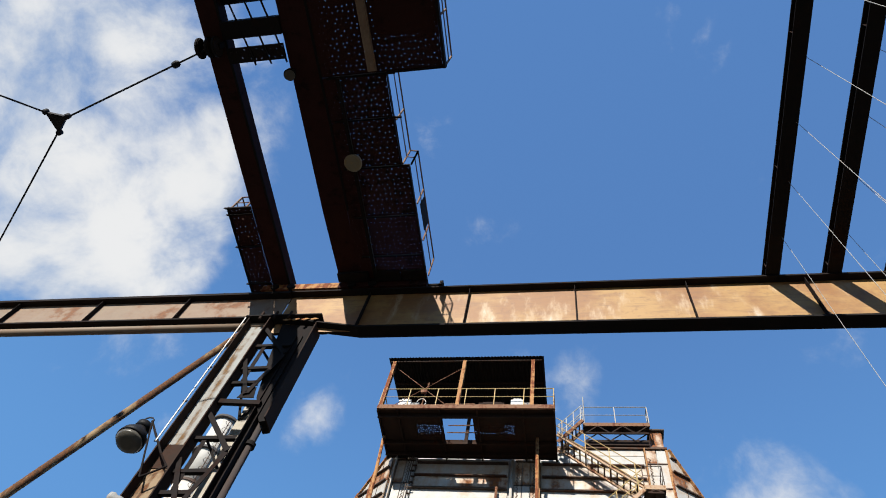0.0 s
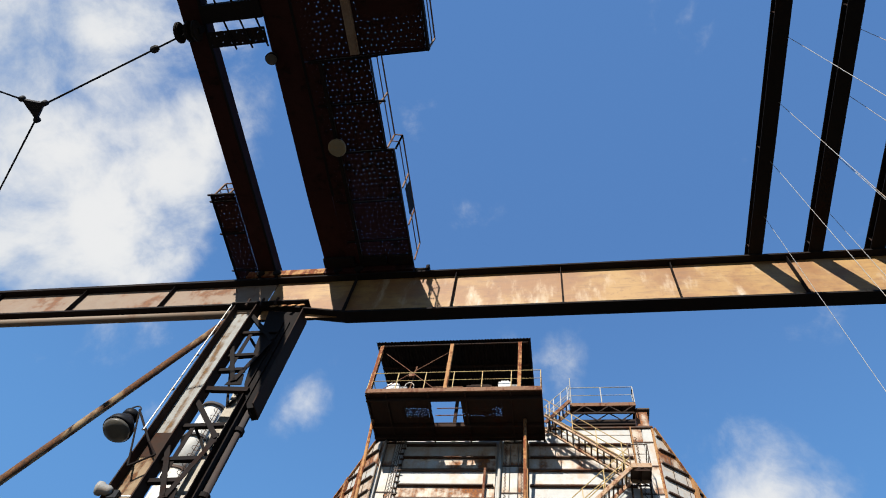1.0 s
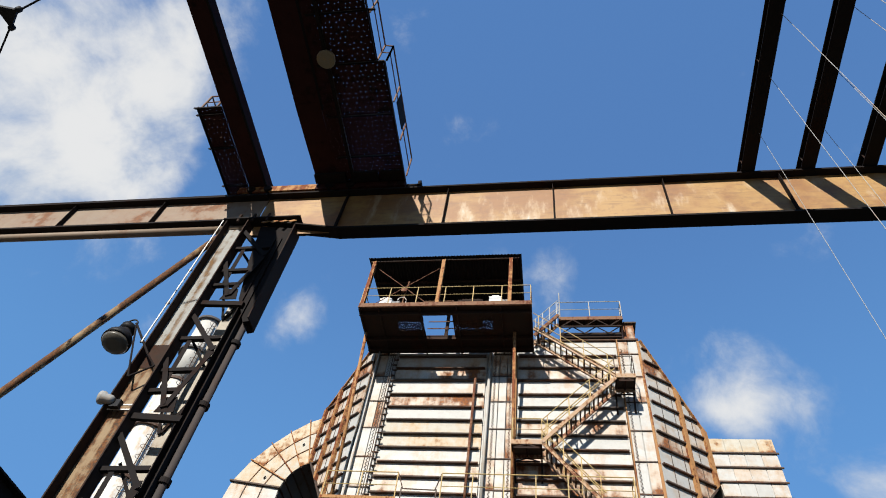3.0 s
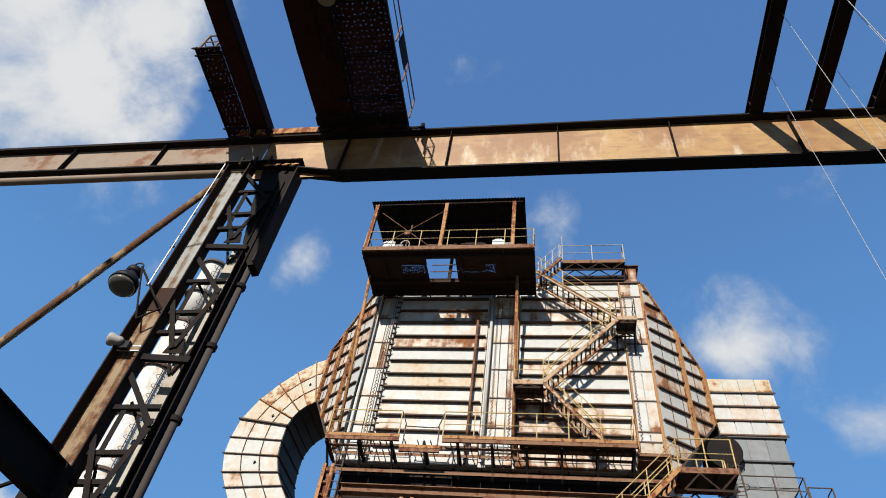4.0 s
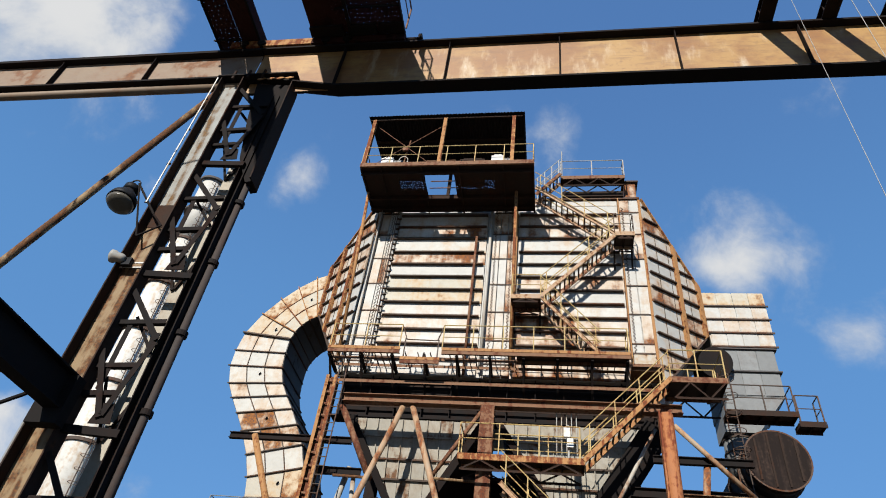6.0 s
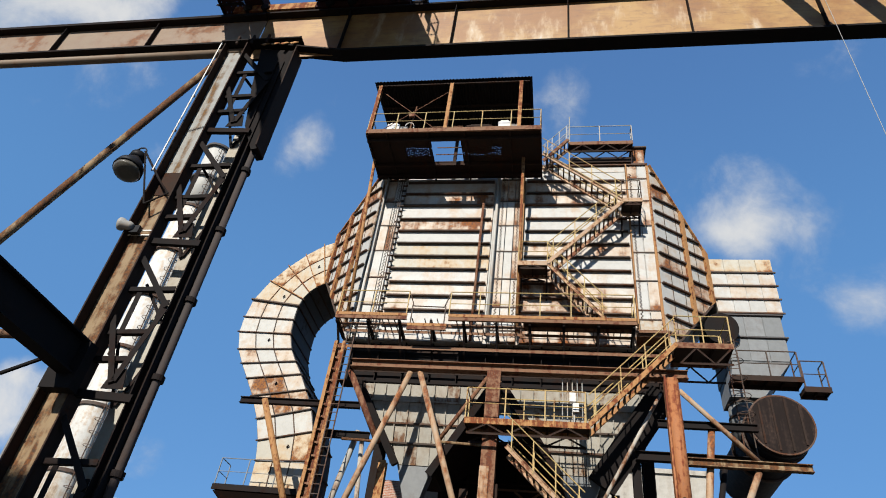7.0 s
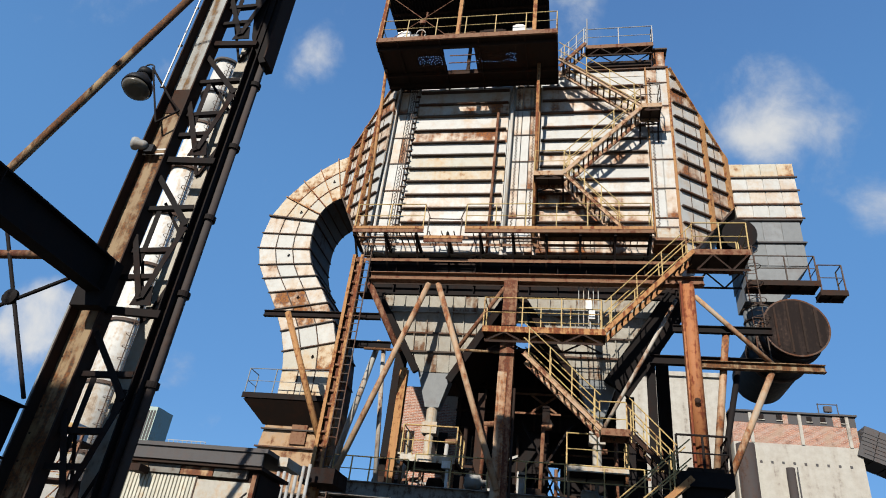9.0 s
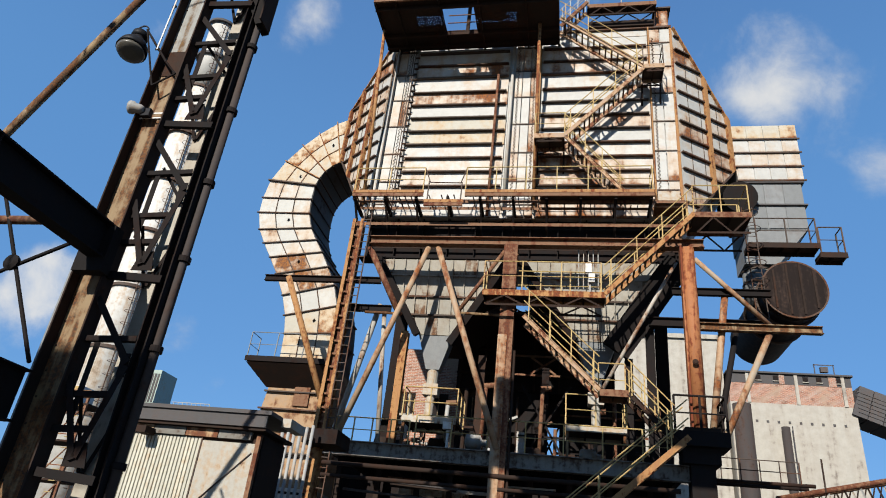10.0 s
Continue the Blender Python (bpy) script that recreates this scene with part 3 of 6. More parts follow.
def crane():
    e = thing("overhead_crane", (-6, -1.5, 16.7), "dark red-brown overhead travelling crane with perforated walkways", "crane")
    for x0, x1, n in ((-8.34, -7.86, 0), (-6.34, -5.67, 1)):
        bm = B()
        yk = 6.6 if n else 9.0
        top = CZ + (1.1 if n else 0.5)
        prof = [(-11.9, CZ), (yk, CZ), (9.22, CZ + (0.16 if n else 0.0)), (9.22, top), (-11.9, top)]
        quad_solid(bm, [(x0, y, z) for y, z in prof], [(x1, y, z) for y, z in prof])
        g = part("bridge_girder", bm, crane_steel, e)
        for y in (-9, -6, -3, 0.2, 3.2, 6.4):
            part("cover_plate", box(B(), x0 + 0.06, x1 - 0.06, y, y + 0.22, CZ - 0.016, CZ - 0.003), crane_steel, g)
        part("bottom_edge", box(B(), x1 + 0.002, x1 + 0.06, -11.9, yk, CZ, CZ + 0.05), black_steel, g)
        part("trolley_rail", box(B(), (x0 + x1) / 2 - 0.03, (x0 + x1) / 2 + 0.03, -11.9, 8.7, top, top + 0.1), rusty_steel, g)
    part("end_carriage", box(B(), -8.6, -6.3, 8.78, 9.16, 16.71, 16.97), orange_rust, e, "rust-red end carriage")
    part("end_carriage", box(B(), -6.29, -3.75, 8.78, 9.16, 16.71, 16.97), crane_steel, e)
    for x0, x1 in ((-6.3, -5.42), (-5.25, -4.5), (-4.42, -3.8)):
        part("end_plate", box(B(), x0, x1, 8.46, 8.74, CZ - 0.09, CZ + 0.016), black_steel, e)
    part("end_carriage", box(B(), -8.6, -3.75, -12.22, -11.91, 16.71, 16.97), orange_rust, e)
    for x in (-8.2, -7.7, -5.9, -5.3):
        for y in (8.97, -12.03):
            part("wheel", tube(B(), (x, y - 0.24, 16.82), (x, y + 0.24, 16.82), 0.12, 16), black_steel, e)
    part("buffer", tube(B(), (-3.75, 8.97, 16.95), (-3.35, 8.97, 16.95), 0.06, 10), black_steel, e)
    part("buffer", box(B(), -3.42, -3.33, 8.86, 9.08, 16.86, 17.04), black_steel, e)
    # outer walkway in sections
    for y0, y1, x1 in ((3.1, 4.18, -4.02), (4.18, 5.43, -3.95), (5.43, 6.82, -3.80), (6.82, 8.0, -3.80), (8.0, 9.15, -3.80)):
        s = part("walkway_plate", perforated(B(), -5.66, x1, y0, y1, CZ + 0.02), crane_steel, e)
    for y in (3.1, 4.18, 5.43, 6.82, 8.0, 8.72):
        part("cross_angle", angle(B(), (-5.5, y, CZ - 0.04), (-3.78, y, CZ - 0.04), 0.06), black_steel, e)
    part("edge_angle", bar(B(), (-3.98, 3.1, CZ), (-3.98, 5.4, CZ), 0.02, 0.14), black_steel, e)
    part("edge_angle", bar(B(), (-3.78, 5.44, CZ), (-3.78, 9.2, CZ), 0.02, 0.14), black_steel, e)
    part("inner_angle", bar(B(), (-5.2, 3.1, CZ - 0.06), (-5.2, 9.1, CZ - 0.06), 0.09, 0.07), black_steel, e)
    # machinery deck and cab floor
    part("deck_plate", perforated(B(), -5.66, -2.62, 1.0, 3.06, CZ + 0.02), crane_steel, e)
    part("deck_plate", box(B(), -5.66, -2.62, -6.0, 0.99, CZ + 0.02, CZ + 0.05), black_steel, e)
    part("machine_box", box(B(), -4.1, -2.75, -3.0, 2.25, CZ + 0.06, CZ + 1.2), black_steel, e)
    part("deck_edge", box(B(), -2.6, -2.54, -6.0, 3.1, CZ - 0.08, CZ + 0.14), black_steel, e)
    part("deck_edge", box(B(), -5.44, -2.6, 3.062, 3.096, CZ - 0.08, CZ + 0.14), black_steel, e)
    part("cable_channel", channel(B(), (-4.36, -4.0, CZ - 0.08), (-4.30, 3.0, CZ - 0.08), 0.2, 0.12), girder_dull, e, "pale ochre cable channel")
    # trolley between the girders
    part("trolley_plate", perforated(B(), -7.84, -6.36, 2.15, 2.52, CZ - 0.05, 0.16), black_steel, e)
    part("trolley_beam", box(B(), -7.84, -6.36, 1.55, 1.95, CZ - 0.06, CZ + 0.3), black_steel, e)
    part("trolley_deck", box(B(), -7.84, -6.36, -3.0, 1.2, CZ + 0.3, CZ + 0.5), black_steel, e)
    for x in (-7.5, -7.1, -6.7):
        part("trolley_bar", tube(B(), (x, 1.15, CZ), (x + 0.35, 2.6, CZ - 0.1), 0.025, 6), black_steel, e)
    part("winch_drum", tube(B(), (-7.3, 0.9, CZ + 0.2), (-6.5, 0.9, CZ + 0.2), 0.28, 16), black_steel, e)
    for x in (-8.40, -8.15, -7.98):
        s = part("sheave", tube(B(), (x, 2.05, 16.72), (x + 0.09, 2.05, 16.72), 0.22, 18), dark_brown, e)
        part("sheave_groove", ring(B(), (x + 0.045, 2.05, 16.72), (1, 0, 0), 0.22, 0.05, 18), black_steel, s)
    part("sheave_hanger", box(B(), -8.45, -7.85, 1.98, 2.12, 16.72, 17.0), black_steel, e)
    # inner walkway by the far girder
    part("walkway_plate", perforated(B(), -9.06, -8.36, 6.35, 7.52, CZ + 0.02), crane_steel, e)
    part("walkway_plate", perforated(B(), -9.06, -8.36, 7.52, 9.15, CZ + 0.02), crane_steel, e)
    for y in (6.32, 6.52, 7.52, 8.72):
        part("cross_angle", angle(B(), (-9.12, y, CZ - 0.04), (-8.35, y, CZ - 0.04), 0.06), black_steel, e)
    part("edge_angle", bar(B(), (-9.03, 6.3, CZ), (-9.03, 9.2, CZ), 0.02, 0.12), black_steel, e)
    # work lamps under the crane
    part("round_lamp", spin(B(), (-5.16, 5.2, CZ - 0.02), (0, 0, -1), [(0, 0.10), (0.1, 0.20), (0.22, 0.235), (0.25, 0.22)], 24), lamp_cream, e, "clouded round work lamp", True)
    l = part("flood_lamp", spin(B(), (-6.34, 2.85, CZ + 0.02), (0.15, 0.1, -1), [(0, 0.07), (0.08, 0.12), (0.26, 0.15)], 18), black_steel, e, "black flood lamp on a bracket", True)
    part("lamp_face", spin(B(), (-6.30, 2.88, CZ - 0.245), (0.15, 0.1, -1), [(0, 0.13), (0.02, 0.13)], 18), lamp_glass, l)
    part("bracket", bar(B(), (-6.34, 2.85, CZ), (-6.2, 2.85, CZ + 0.2), 0.05, 0.05), black_steel, l)
    return e


crane()
railing([(-3.74, 5.44, CZ + 0.06), (-3.74, 8.7, CZ + 0.06)], rusty_steel, "thin rusty handrail of the crane walkway", 1.0, 1.1, 0.018, group="crane railings")
railing([(-3.95, 3.12, CZ + 0.06), (-3.95, 5.4, CZ + 0.06), (-3.74, 5.44, CZ + 0.06)], rusty_steel, "thin rusty handrail of the crane walkway", 1.0, 1.1, 0.018, group="crane railings")
railing([(-2.56, -5.9, CZ + 0.13), (-2.56, 3.06, CZ + 0.13)], rusty_steel, "thin rusty handrail of the crane walkway", 1.0, 1.1, 0.018, group="crane railings")
railing([(-8.54, 6.36, CZ + 0.04), (-8.98, 6.36, CZ + 0.04), (-8.98, 8.6, CZ + 0.04)], rusty_steel, "thin rusty handrail of the crane walkway", 0.8, 0.6, 0.02, group="crane railings")
e = thing("sheet_guard", (-3.7, 7.0, 17.5), "bent dark sheet hung on the walkway railing", "sheet metal")
part("sheet", bar(B(), (-3.71, 6.65, 17.55), (-3.69, 7.4, 17.5), 0.02, 0.6), black_steel, e)

# ropes with their yoke
yoke = thing("rope_yoke", (-11.37, 3.02, 14.9), "black triangular rope yoke hung between three steel ropes", "rope yoke")
bm = B()
tri = [(-11.64, 2.83), (-11.13, 2.98), (-11.50, 3.34)]
quad_solid(bm, [(x, y, 14.96) for x, y in tri], [(x, y, 15.04) for x, y in tri])
part("plate", bm, cable_steel, yoke)
for x, y in tri:
    part("shackle", spin(B(), (x, y, 14.92), (0, 0, 1), [(0, 0.04), (0.03, 0.065), (0.13, 0.065), (0.16, 0.04)], 14), cable_steel, yoke, "", True)
single("steel_rope", tube(B(), (-11.14, 3.0, 15.0), (-8.1, 2.05, 16.75), 0.022, 8), cable_steel, "black steel rope from the yoke to the crane", "rope", "yoke ropes")
single("steel_rope", tube(B(), (-11.62, 2.86, 15.0), (-11.75, -7.0, FOOT), 0.022, 8), cable_steel, "black steel rope anchored in the yard", "rope", "yoke ropes")
single("steel_rope", tube(B(), (-11.50, 3.30, 15.0), (-17.9, 8.97, 15.4), 0.022, 8), cable_steel, "black steel rope tied to the runway girder", "rope", "yoke ropes")
single("rope_clamp", spin(B(), (-8.95, 2.316, 16.26), (3.04, -0.95, 1.75), [(0, 0.05), (0.05, 0.085), (0.14, 0.085), (0.2, 0.05)], 12), cable_steel, "black clamp on the steel rope", "clamp")

# strings hanging from the cross joists
for x, y, low in ((5.15, 0.7, 0.05), (5.17, 2.1, 0.05), (5.17, 3.52, 0.05), (5.13, 4.92, 0.05), (5.11, 6.32, 0.05), (5.11, 7.74, 0.05),
                  (6.57, 2.1, 0.05), (6.57, 3.5, 0.05), (6.57, 4.91, 0.05), (6.58, 6.35, 0.05), (6.59, 7.77, 0.05)):
    single("hanging_string", tube(B(), (x, y, 16.605), (x, y, FOOT), 0.006, 5), grey_paint, "thin pale string hanging from a cross joist", "string", "hanging strings")

# braces and tie rods by the leg
for z, h, dx in ((6.12, 0.62, 0.0), (3.5, 0.8, -0.62)):
    e = thing("tie_beam", (-7.75 + dx, -1.5, z - h / 2), "thick black tie beam between the gantry legs", "beam", "tie beams")
    part("web", box(B(), -7.77 + dx, -7.73 + dx, -12.1, 8.7, z - h / 2 + 0.03, z + h / 2 - 0.03), black_steel, e)
    for s in (-1, 1):
        part("flange", box(B(), -7.9 + dx, -7.6 + dx, -12.1, 8.7, z + s * (h / 2 - 0.015) - 0.015, z + s * (h / 2 - 0.015) + 0.015), black_steel, e)
    if not dx:
        part("shoe", box(B(), -8.1, -7.55, 8.5, 8.715, z - h / 2 - 0.25, z + h / 2 - 0.032), black_steel, e)
    for y in (-9, -6, -3, 0, 3, 6):
        part("stiffener", box(B(), -7.73 + dx, -7.6 + dx, y, y + 0.02, z - h / 2 + 0.03, z + h / 2 - 0.03), black_steel, e)
single("tie_pipe", tube(B(), (-16, 9.0, 6.78), (-8.18, 9.0, 6.78), 0.085, 10), rusty_steel, "rusty horizontal tie pipe into the leg", "pipe", smooth=True)
rods = thing("tie_rods", (-9.6, 8.95, 4.4), "crossed black tie rods with a centre joint", "tie rods")
part("rod", tube(B(), (-13.0, 8.95, 4.2), (-8.2, 8.95, 6.55), 0.035, 8), black_steel, rods)
part("rod", tube(B(), (-11.2, 8.95, 8.3), (-8.6, 8.95, 4.1), 0.035, 8), black_steel, rods)
part("joint", spin(B(), (-9.72, 8.93, 5.86), (0, -1, 0), [(-0.05, 0.08), (0.0, 0.15), (0.06, 0.15), (0.09, 0.08)], 12), black_steel, rods)

# yard lamp and camera on the leg
lamp = thing("yard_lamp", (-8.2, 8.75, 9.6), "dark enamel bell-shaped yard lamp on a bracket", "lamp")
part("shade", spin(B(), (-8.93, 8.75, 11.0), (0.12, -0.25, -1), [(-0.06, 0.08), (0.0, 0.12), (0.06, 0.13), (0.14, 0.20), (0.30, 0.285), (0.44, 0.305), (0.45, 0.285)], 28), lamp_enamel, lamp, "", True)
part("lens", spin(B(), (-8.875, 8.635, 10.54), (0.12, -0.25, -1), [(0, 0.28), (0.05, 0.25), (0.09, 0.13)], 28), lamp_glass, lamp, "clouded glass", True)
part("cap", spin(B(), (-8.95, 8.79, 11.15), (0.12, -0.25, -1), [(-0.06, 0.12), (0, 0.17), (0.12, 0.17), (0.15, 0.12)], 20), lamp_enamel, lamp, "", True)
part("hanger", ring(B(), (-8.95, 8.79, 11.28), (0, 1, 0), 0.13, 0.025, 20), cable_steel, lamp)
part("arm", tube(B(), (-8.78, 8.72, 11.22), (-8.0, 8.68, 10.25), 0.025, 8), black_steel, lamp)
part("arm", tube(B(), (-8.75, 8.72, 11.15), (-8.12, 8.68, 9.65), 0.02, 8), black_steel, lamp)
part("arm", tube(B(), (-8.12, 8.68, 9.65), (-7.72, 8.70, 9.95), 0.02, 8), black_steel, lamp)
part("arm", tube(B(), (-8.0, 8.68, 10.25), (-7.72, 8.70, 9.95), 0.02, 8), black_steel, lamp)
cctv = thing("floodlight", (-8.2, 8.7, 9.1), "small grey floodlight strapped round the leg", "lamp")
part("housing", spin(B(), (-8.16, 8.70, 9.08), (-1, -0.2, 0.1), [(-0.06, 0.05), (0, 0.09), (0.12, 0.10), (0.16, 0.13), (0.22, 0.13)], 18), grey_paint, cctv, "", True)
part("box", box(B(), -8.16, -7.98, 8.72, 8.82, 8.95, 9.12), lamp_enamel, cctv)
part("strap", box(B(), -8.24, -7.76, 8.822, 8.836, 9.06, 9.09), white_paint, cctv)
part("strap", box(B(), -8.24, -7.76, 8.822, 8.836, 8.95, 8.975), white_paint, cctv)
EYE_SCALE[0] = 1.0

# ---- dust filter tower: walls ----
ZT, ZB = 23.3, 14.05
FL, FR, BL, BR, YW, YB = -7.9, 3.85, -7.9, 3.85, 21.2, 27.4
body = thing("filter_tower", (-2, 24.5, 12.3), "pale clad dust filter tower with rust stains and dark ribs", "filter tower")
bm = B()
quad_solid(bm, [(FL + 0.05, YW + 0.05, ZB), (FR - 0.05, YW + 0.05, ZB), (BR - 0.05, YB, ZB), (BL + 0.05, YB, ZB)],
           [(FL + 0.05, YW + 0.05, ZT), (FR - 0.05, YW + 0.05, ZT), (BR - 0.05, YB, ZT), (BL + 0.05, YB, ZT)])
part("shell", bm, cladding, body)
ribs = [14.74, 15.42, 16.10, 16.76, 17.43, 18.10, 18.79, 19.47, 20.15, 20.95, 21.65, 22.35]


def wall_strip(p, q, zs, name="panel", mat=None, gap=0.012, proud=0.03):
    """One clad bay between two upright edges: a panel between each pair of heights."""
    p, q = Vector((*p, 0)), Vector((*q, 0))
    d = (q - p).normalized()
    n = Vector((d.y, -d.x, 0))
    for a, b in zip(zs, zs[1:]):
        bm = B()
        i, o = p + d * gap, q - d * gap
        j = random.uniform(0, 0.012)
        front = [i + n * (proud + j), o + n * (proud + random.uniform(0, 0.012))]
        quad_solid(bm, [(*front[0].xy, a + gap), (*front[1].xy, a + gap), (*o.xy, a + gap), (*i.xy, a + gap)],
                   [(*front[0].xy, b - gap), (*front[1].xy, b - gap), (*o.xy, b - gap), (*i.xy, b - gap)])
        worn = not mat and p.x < -6 and a in (17.43, 18.10)
        part(name, bm, duct_rusty if worn else mat or cladding, body)
    return p, q, n


def wall_ribs(p, q, zs, mat, depth=0.13, high=0.055, stay=0.0):
    p, q = Vector((*p, 0)), Vector((*q, 0))
    d = (q - p).normalized()
    n = Vector((d.y, -d.x, 0))
    for z in zs:
        a, b = p + d * (0.02 + random.uniform(0, 0.06)), q - d * (0.02 + random.uniform(0, 0.06))
        m = n * (0.045 + depth / 2)
        part("rib", bar(B(), a + m + Vector((0, 0, z)), b + m + Vector((0, 0, z)), depth, high), mat, body)
        if stay:
            k = 1
            while k * stay < (b - a).length - 0.2:
                c = a + d * (k * stay + random.uniform(-0.03, 0.03)) + n * 0.075
                part("stay", bar(B(), c + Vector((0, 0, z - 0.28)), c + Vector((0, 0, z - 0.03)), 0.03, 0.05, n), mat, body)
                k += 1


def lacing(x, z0, z1, y, mat, w=0.09, h=0.17):
    bm = B()
    z, s = z0, 1
    while z < z1 - h:
        bar(bm, (x, y, z), (x + w * s, y, z + h / 2), 0.014, 0.014, (0, 1, 0))
        bar(bm, (x + w * s, y, z + h / 2), (x, y, z + h), 0.014, 0.014, (0, 1, 0))
        z += h
    tagged(part("lacing", bm, mat, body), kind="stuff")


zs = [ZB, *ribs, 22.95, ZT]
wall_strip((-6.82, YW), (-2.75, YW), zs)
wall_ribs((-6.82, YW), (-2.75, YW), ribs, rib_steel)
wall_strip((-1.40, YW), (2.92, YW), zs)
wall_ribs((-1.40, YW), (2.92, YW), ribs, rib_steel)
cols = [ZB, 14.6, 15.65, 17.0, 18.4, 19.8, 21.2, 22.5, ZT]
for a, b in ((-7.88, -7.68), (-7.66, -7.30), (-7.28, -6.86), (-2.48, -2.18), (-2.16, -1.84), (-1.82, -1.52), (2.98, 3.40), (3.42, 3.82)):
    wall_strip((a, YW), (b, YW), cols, "column_panel", cladding, 0.008, 0.05)
for a, b in ((-7.72, -6.86), (-2.48, -1.52), (2.98, 3.82)):
    for z in cols[1:-1]:
        part("splice_bar", box(B(), a, b, YW - 0.09, YW - 0.062, z - 0.025, z + 0.025), rib_steel, body)
for x in (-2.40, -1.72, 3.06, -7.22):
    lacing(x, 14.3, 22.9, YW - 0.075, rib_steel)
# proud uprights
part("flange", box(B(), -7.75, -7.70, YW - 0.25, YW - 0.004, ZB, ZT - 0.2), grey_paint, body)
part("flange", box(B(), -6.87, -6.83, YW - 0.16, YW - 0.004, ZB, ZT - 0.2), grey_paint, body)
part("white_pipe", tube(B(), (-2.60, YW - 0.16, 14.3), (-2.60, YW - 0.16, 22.5), 0.065, 12), cladding_duct, body, "pale grey standpipe", True)
part("rust_pipe", tube(B(), (-3.18, YW - 0.26, 14.0), (-3.18, YW - 0.26, 20.9), 0.055, 10), rusty_steel, body, "rust-red downpipe", True)
part("upright", box(B(), 2.92, 2.97, YW - 0.2, YW - 0.004, ZB, ZT), orange_rust, body)
part("corner_angle", box(B(), 3.80, 3.90, YW - 0.10, YW - 0.004, ZB, ZT), orange_rust, body)
part("upright", ibeam_solid(B(), (-1.46, YW - 0.14, 14.4), (-1.46, YW - 0.14, 22.5), 0.1, 0.2, (0, 1, 0)), orange_rust, body)
part("coping", box(B(), FL, FR + 0.04, YW - 0.14, YW + 0.3, ZT + 0.004, ZT + 0.10), rib_steel, body)
# splayed ducts ends: funnels that lead from the body to the ducts


def clip(poly, keep):
    """Cuts a flat polygon of (u, z) by keep(u, z) >= 0."""
    out = []
    for p, q in zip(poly, poly[1:] + poly[:1]):
        a, b = keep(*p), keep(*q)
        if a >= 0:
            out.append(p)
        if a * b < 0:
            k = a / (a - b)
            out.append((p[0] + (q[0] - p[0]) * k, p[1] + (q[1] - p[1]) * k))
    return out


def funnel(sx, p0, p1, za, zb, steps, label):
    """za: foot and head at the body, zb: at the duct."""
    p0, p1 = Vector((*p0, 0)), Vector((*p1, 0))
    run = (p1 - p0).length
    d = (p1 - p0).normalized()
    n = Vector((d.y, -d.x, 0)) * sx
    e = thing("duct_funnel", (*p0.lerp(p1, 0.5).xy, zb[0]), label, "duct funnel", "duct funnels")
    low = lambda u, z: z - (za[0] + (zb[0] - za[0]) * u / run) - 0.02
    high = lambda u, z: (za[1] + (zb[1] - za[1]) * u / run) - z - 0.02

    def slab(u0, u1, z0, z1, w0, w1):
        poly = clip(clip([(u0, z0), (u1, z0), (u1, z1), (u0, z1)], low), high)
        if len(poly) < 3 or max(z for _, z in poly) - min(z for _, z in poly) < 0.03:
            return None
        bm = B()
        quad_solid(bm, [p0 + d * u + n * w0 + Vector((0, 0, z)) for u, z in poly], [p0 + d * u + n * w1 + Vector((0, 0, z)) for u, z in poly])
        return bm

    deep = Vector((0, 3.6, 0))
    a, b = p0 - n * 0.01, p1 - n * 0.01
    bm = B()
    quad_solid(bm, [(*a.xy, za[0]), (*(a + deep).xy, za[0]), (*(a + deep).xy, za[1]), (*a.xy, za[1])],
               [(*b.xy, zb[0]), (*(b + deep * 0.7).xy, zb[0]), (*(b + deep * 0.7).xy, zb[1]), (*b.xy, zb[1])])
    part("shell", bm, cladding, e)
    zs = [za[0] + 0.74 * k + 0.1 for k in range(15)]
    us = [run * f for f in steps]
    for u0, u1 in zip(us, us[1:]):
        for z0, z1 in zip(zs, zs[1:]):
            bm = slab(u0 + 0.01, u1 - 0.01, z0 + 0.012, z1 - 0.012, 0.0, 0.035 + random.uniform(0, 0.012))
            if bm:
                part("panel", bm, cladding, e)
        for z in zs:
            bm = slab(u0 + 0.03, u1 - 0.03, z - 0.03, z + 0.03, 0.04, 0.15)
            if bm:
                part("rib", bm, rib_steel, e)
            k = u0 + 0.55
            while k < u1 - 0.2:
                bm = slab(k, k + 0.02, z + 0.035, z + 0.7, 0.045, 0.062)
                if bm:
                    part("stay", bm, rib_steel, e)
                k += 0.62
    for u in us[1:]:
        bm = slab(u - 0.09, u + 0.06, za[0], za[1], 0.05, 0.2)
        part("upright", bm, orange_rust, e)
    for q, s in ((0, -1), (1, 1)):
        i, o = p0 + n * 0.07 + Vector((0, 0, za[q] + 0.02 * s)), p1 + n * 0.07 + Vector((0, 0, zb[q] + 0.02 * s))
        part("edge_angle", bar(B(), i, o, 0.16, 0.06), orange_rust if q else rib_steel, e)


funnel(1, (3.9, YW), (6.0, 22.65), (13.9, 23.3), (16.95, 19.55), (0.0, 0.58, 1.0), "clad funnel between filter tower and duct, rusty uprights")
funnel(-1, (-7.95, YW), (-10.1, 22.85), (13.9, 23.3), (17.9, 20.65), (0.0, 0.36, 0.70, 1.0), "clad funnel between filter tower and duct, rusty uprights")
part("roof", box(B(), FL + 0.1, FR - 0.1, YW + 0.32, YB - 0.2, ZT + 0.003, ZT + 0.12), rib_steel, body)
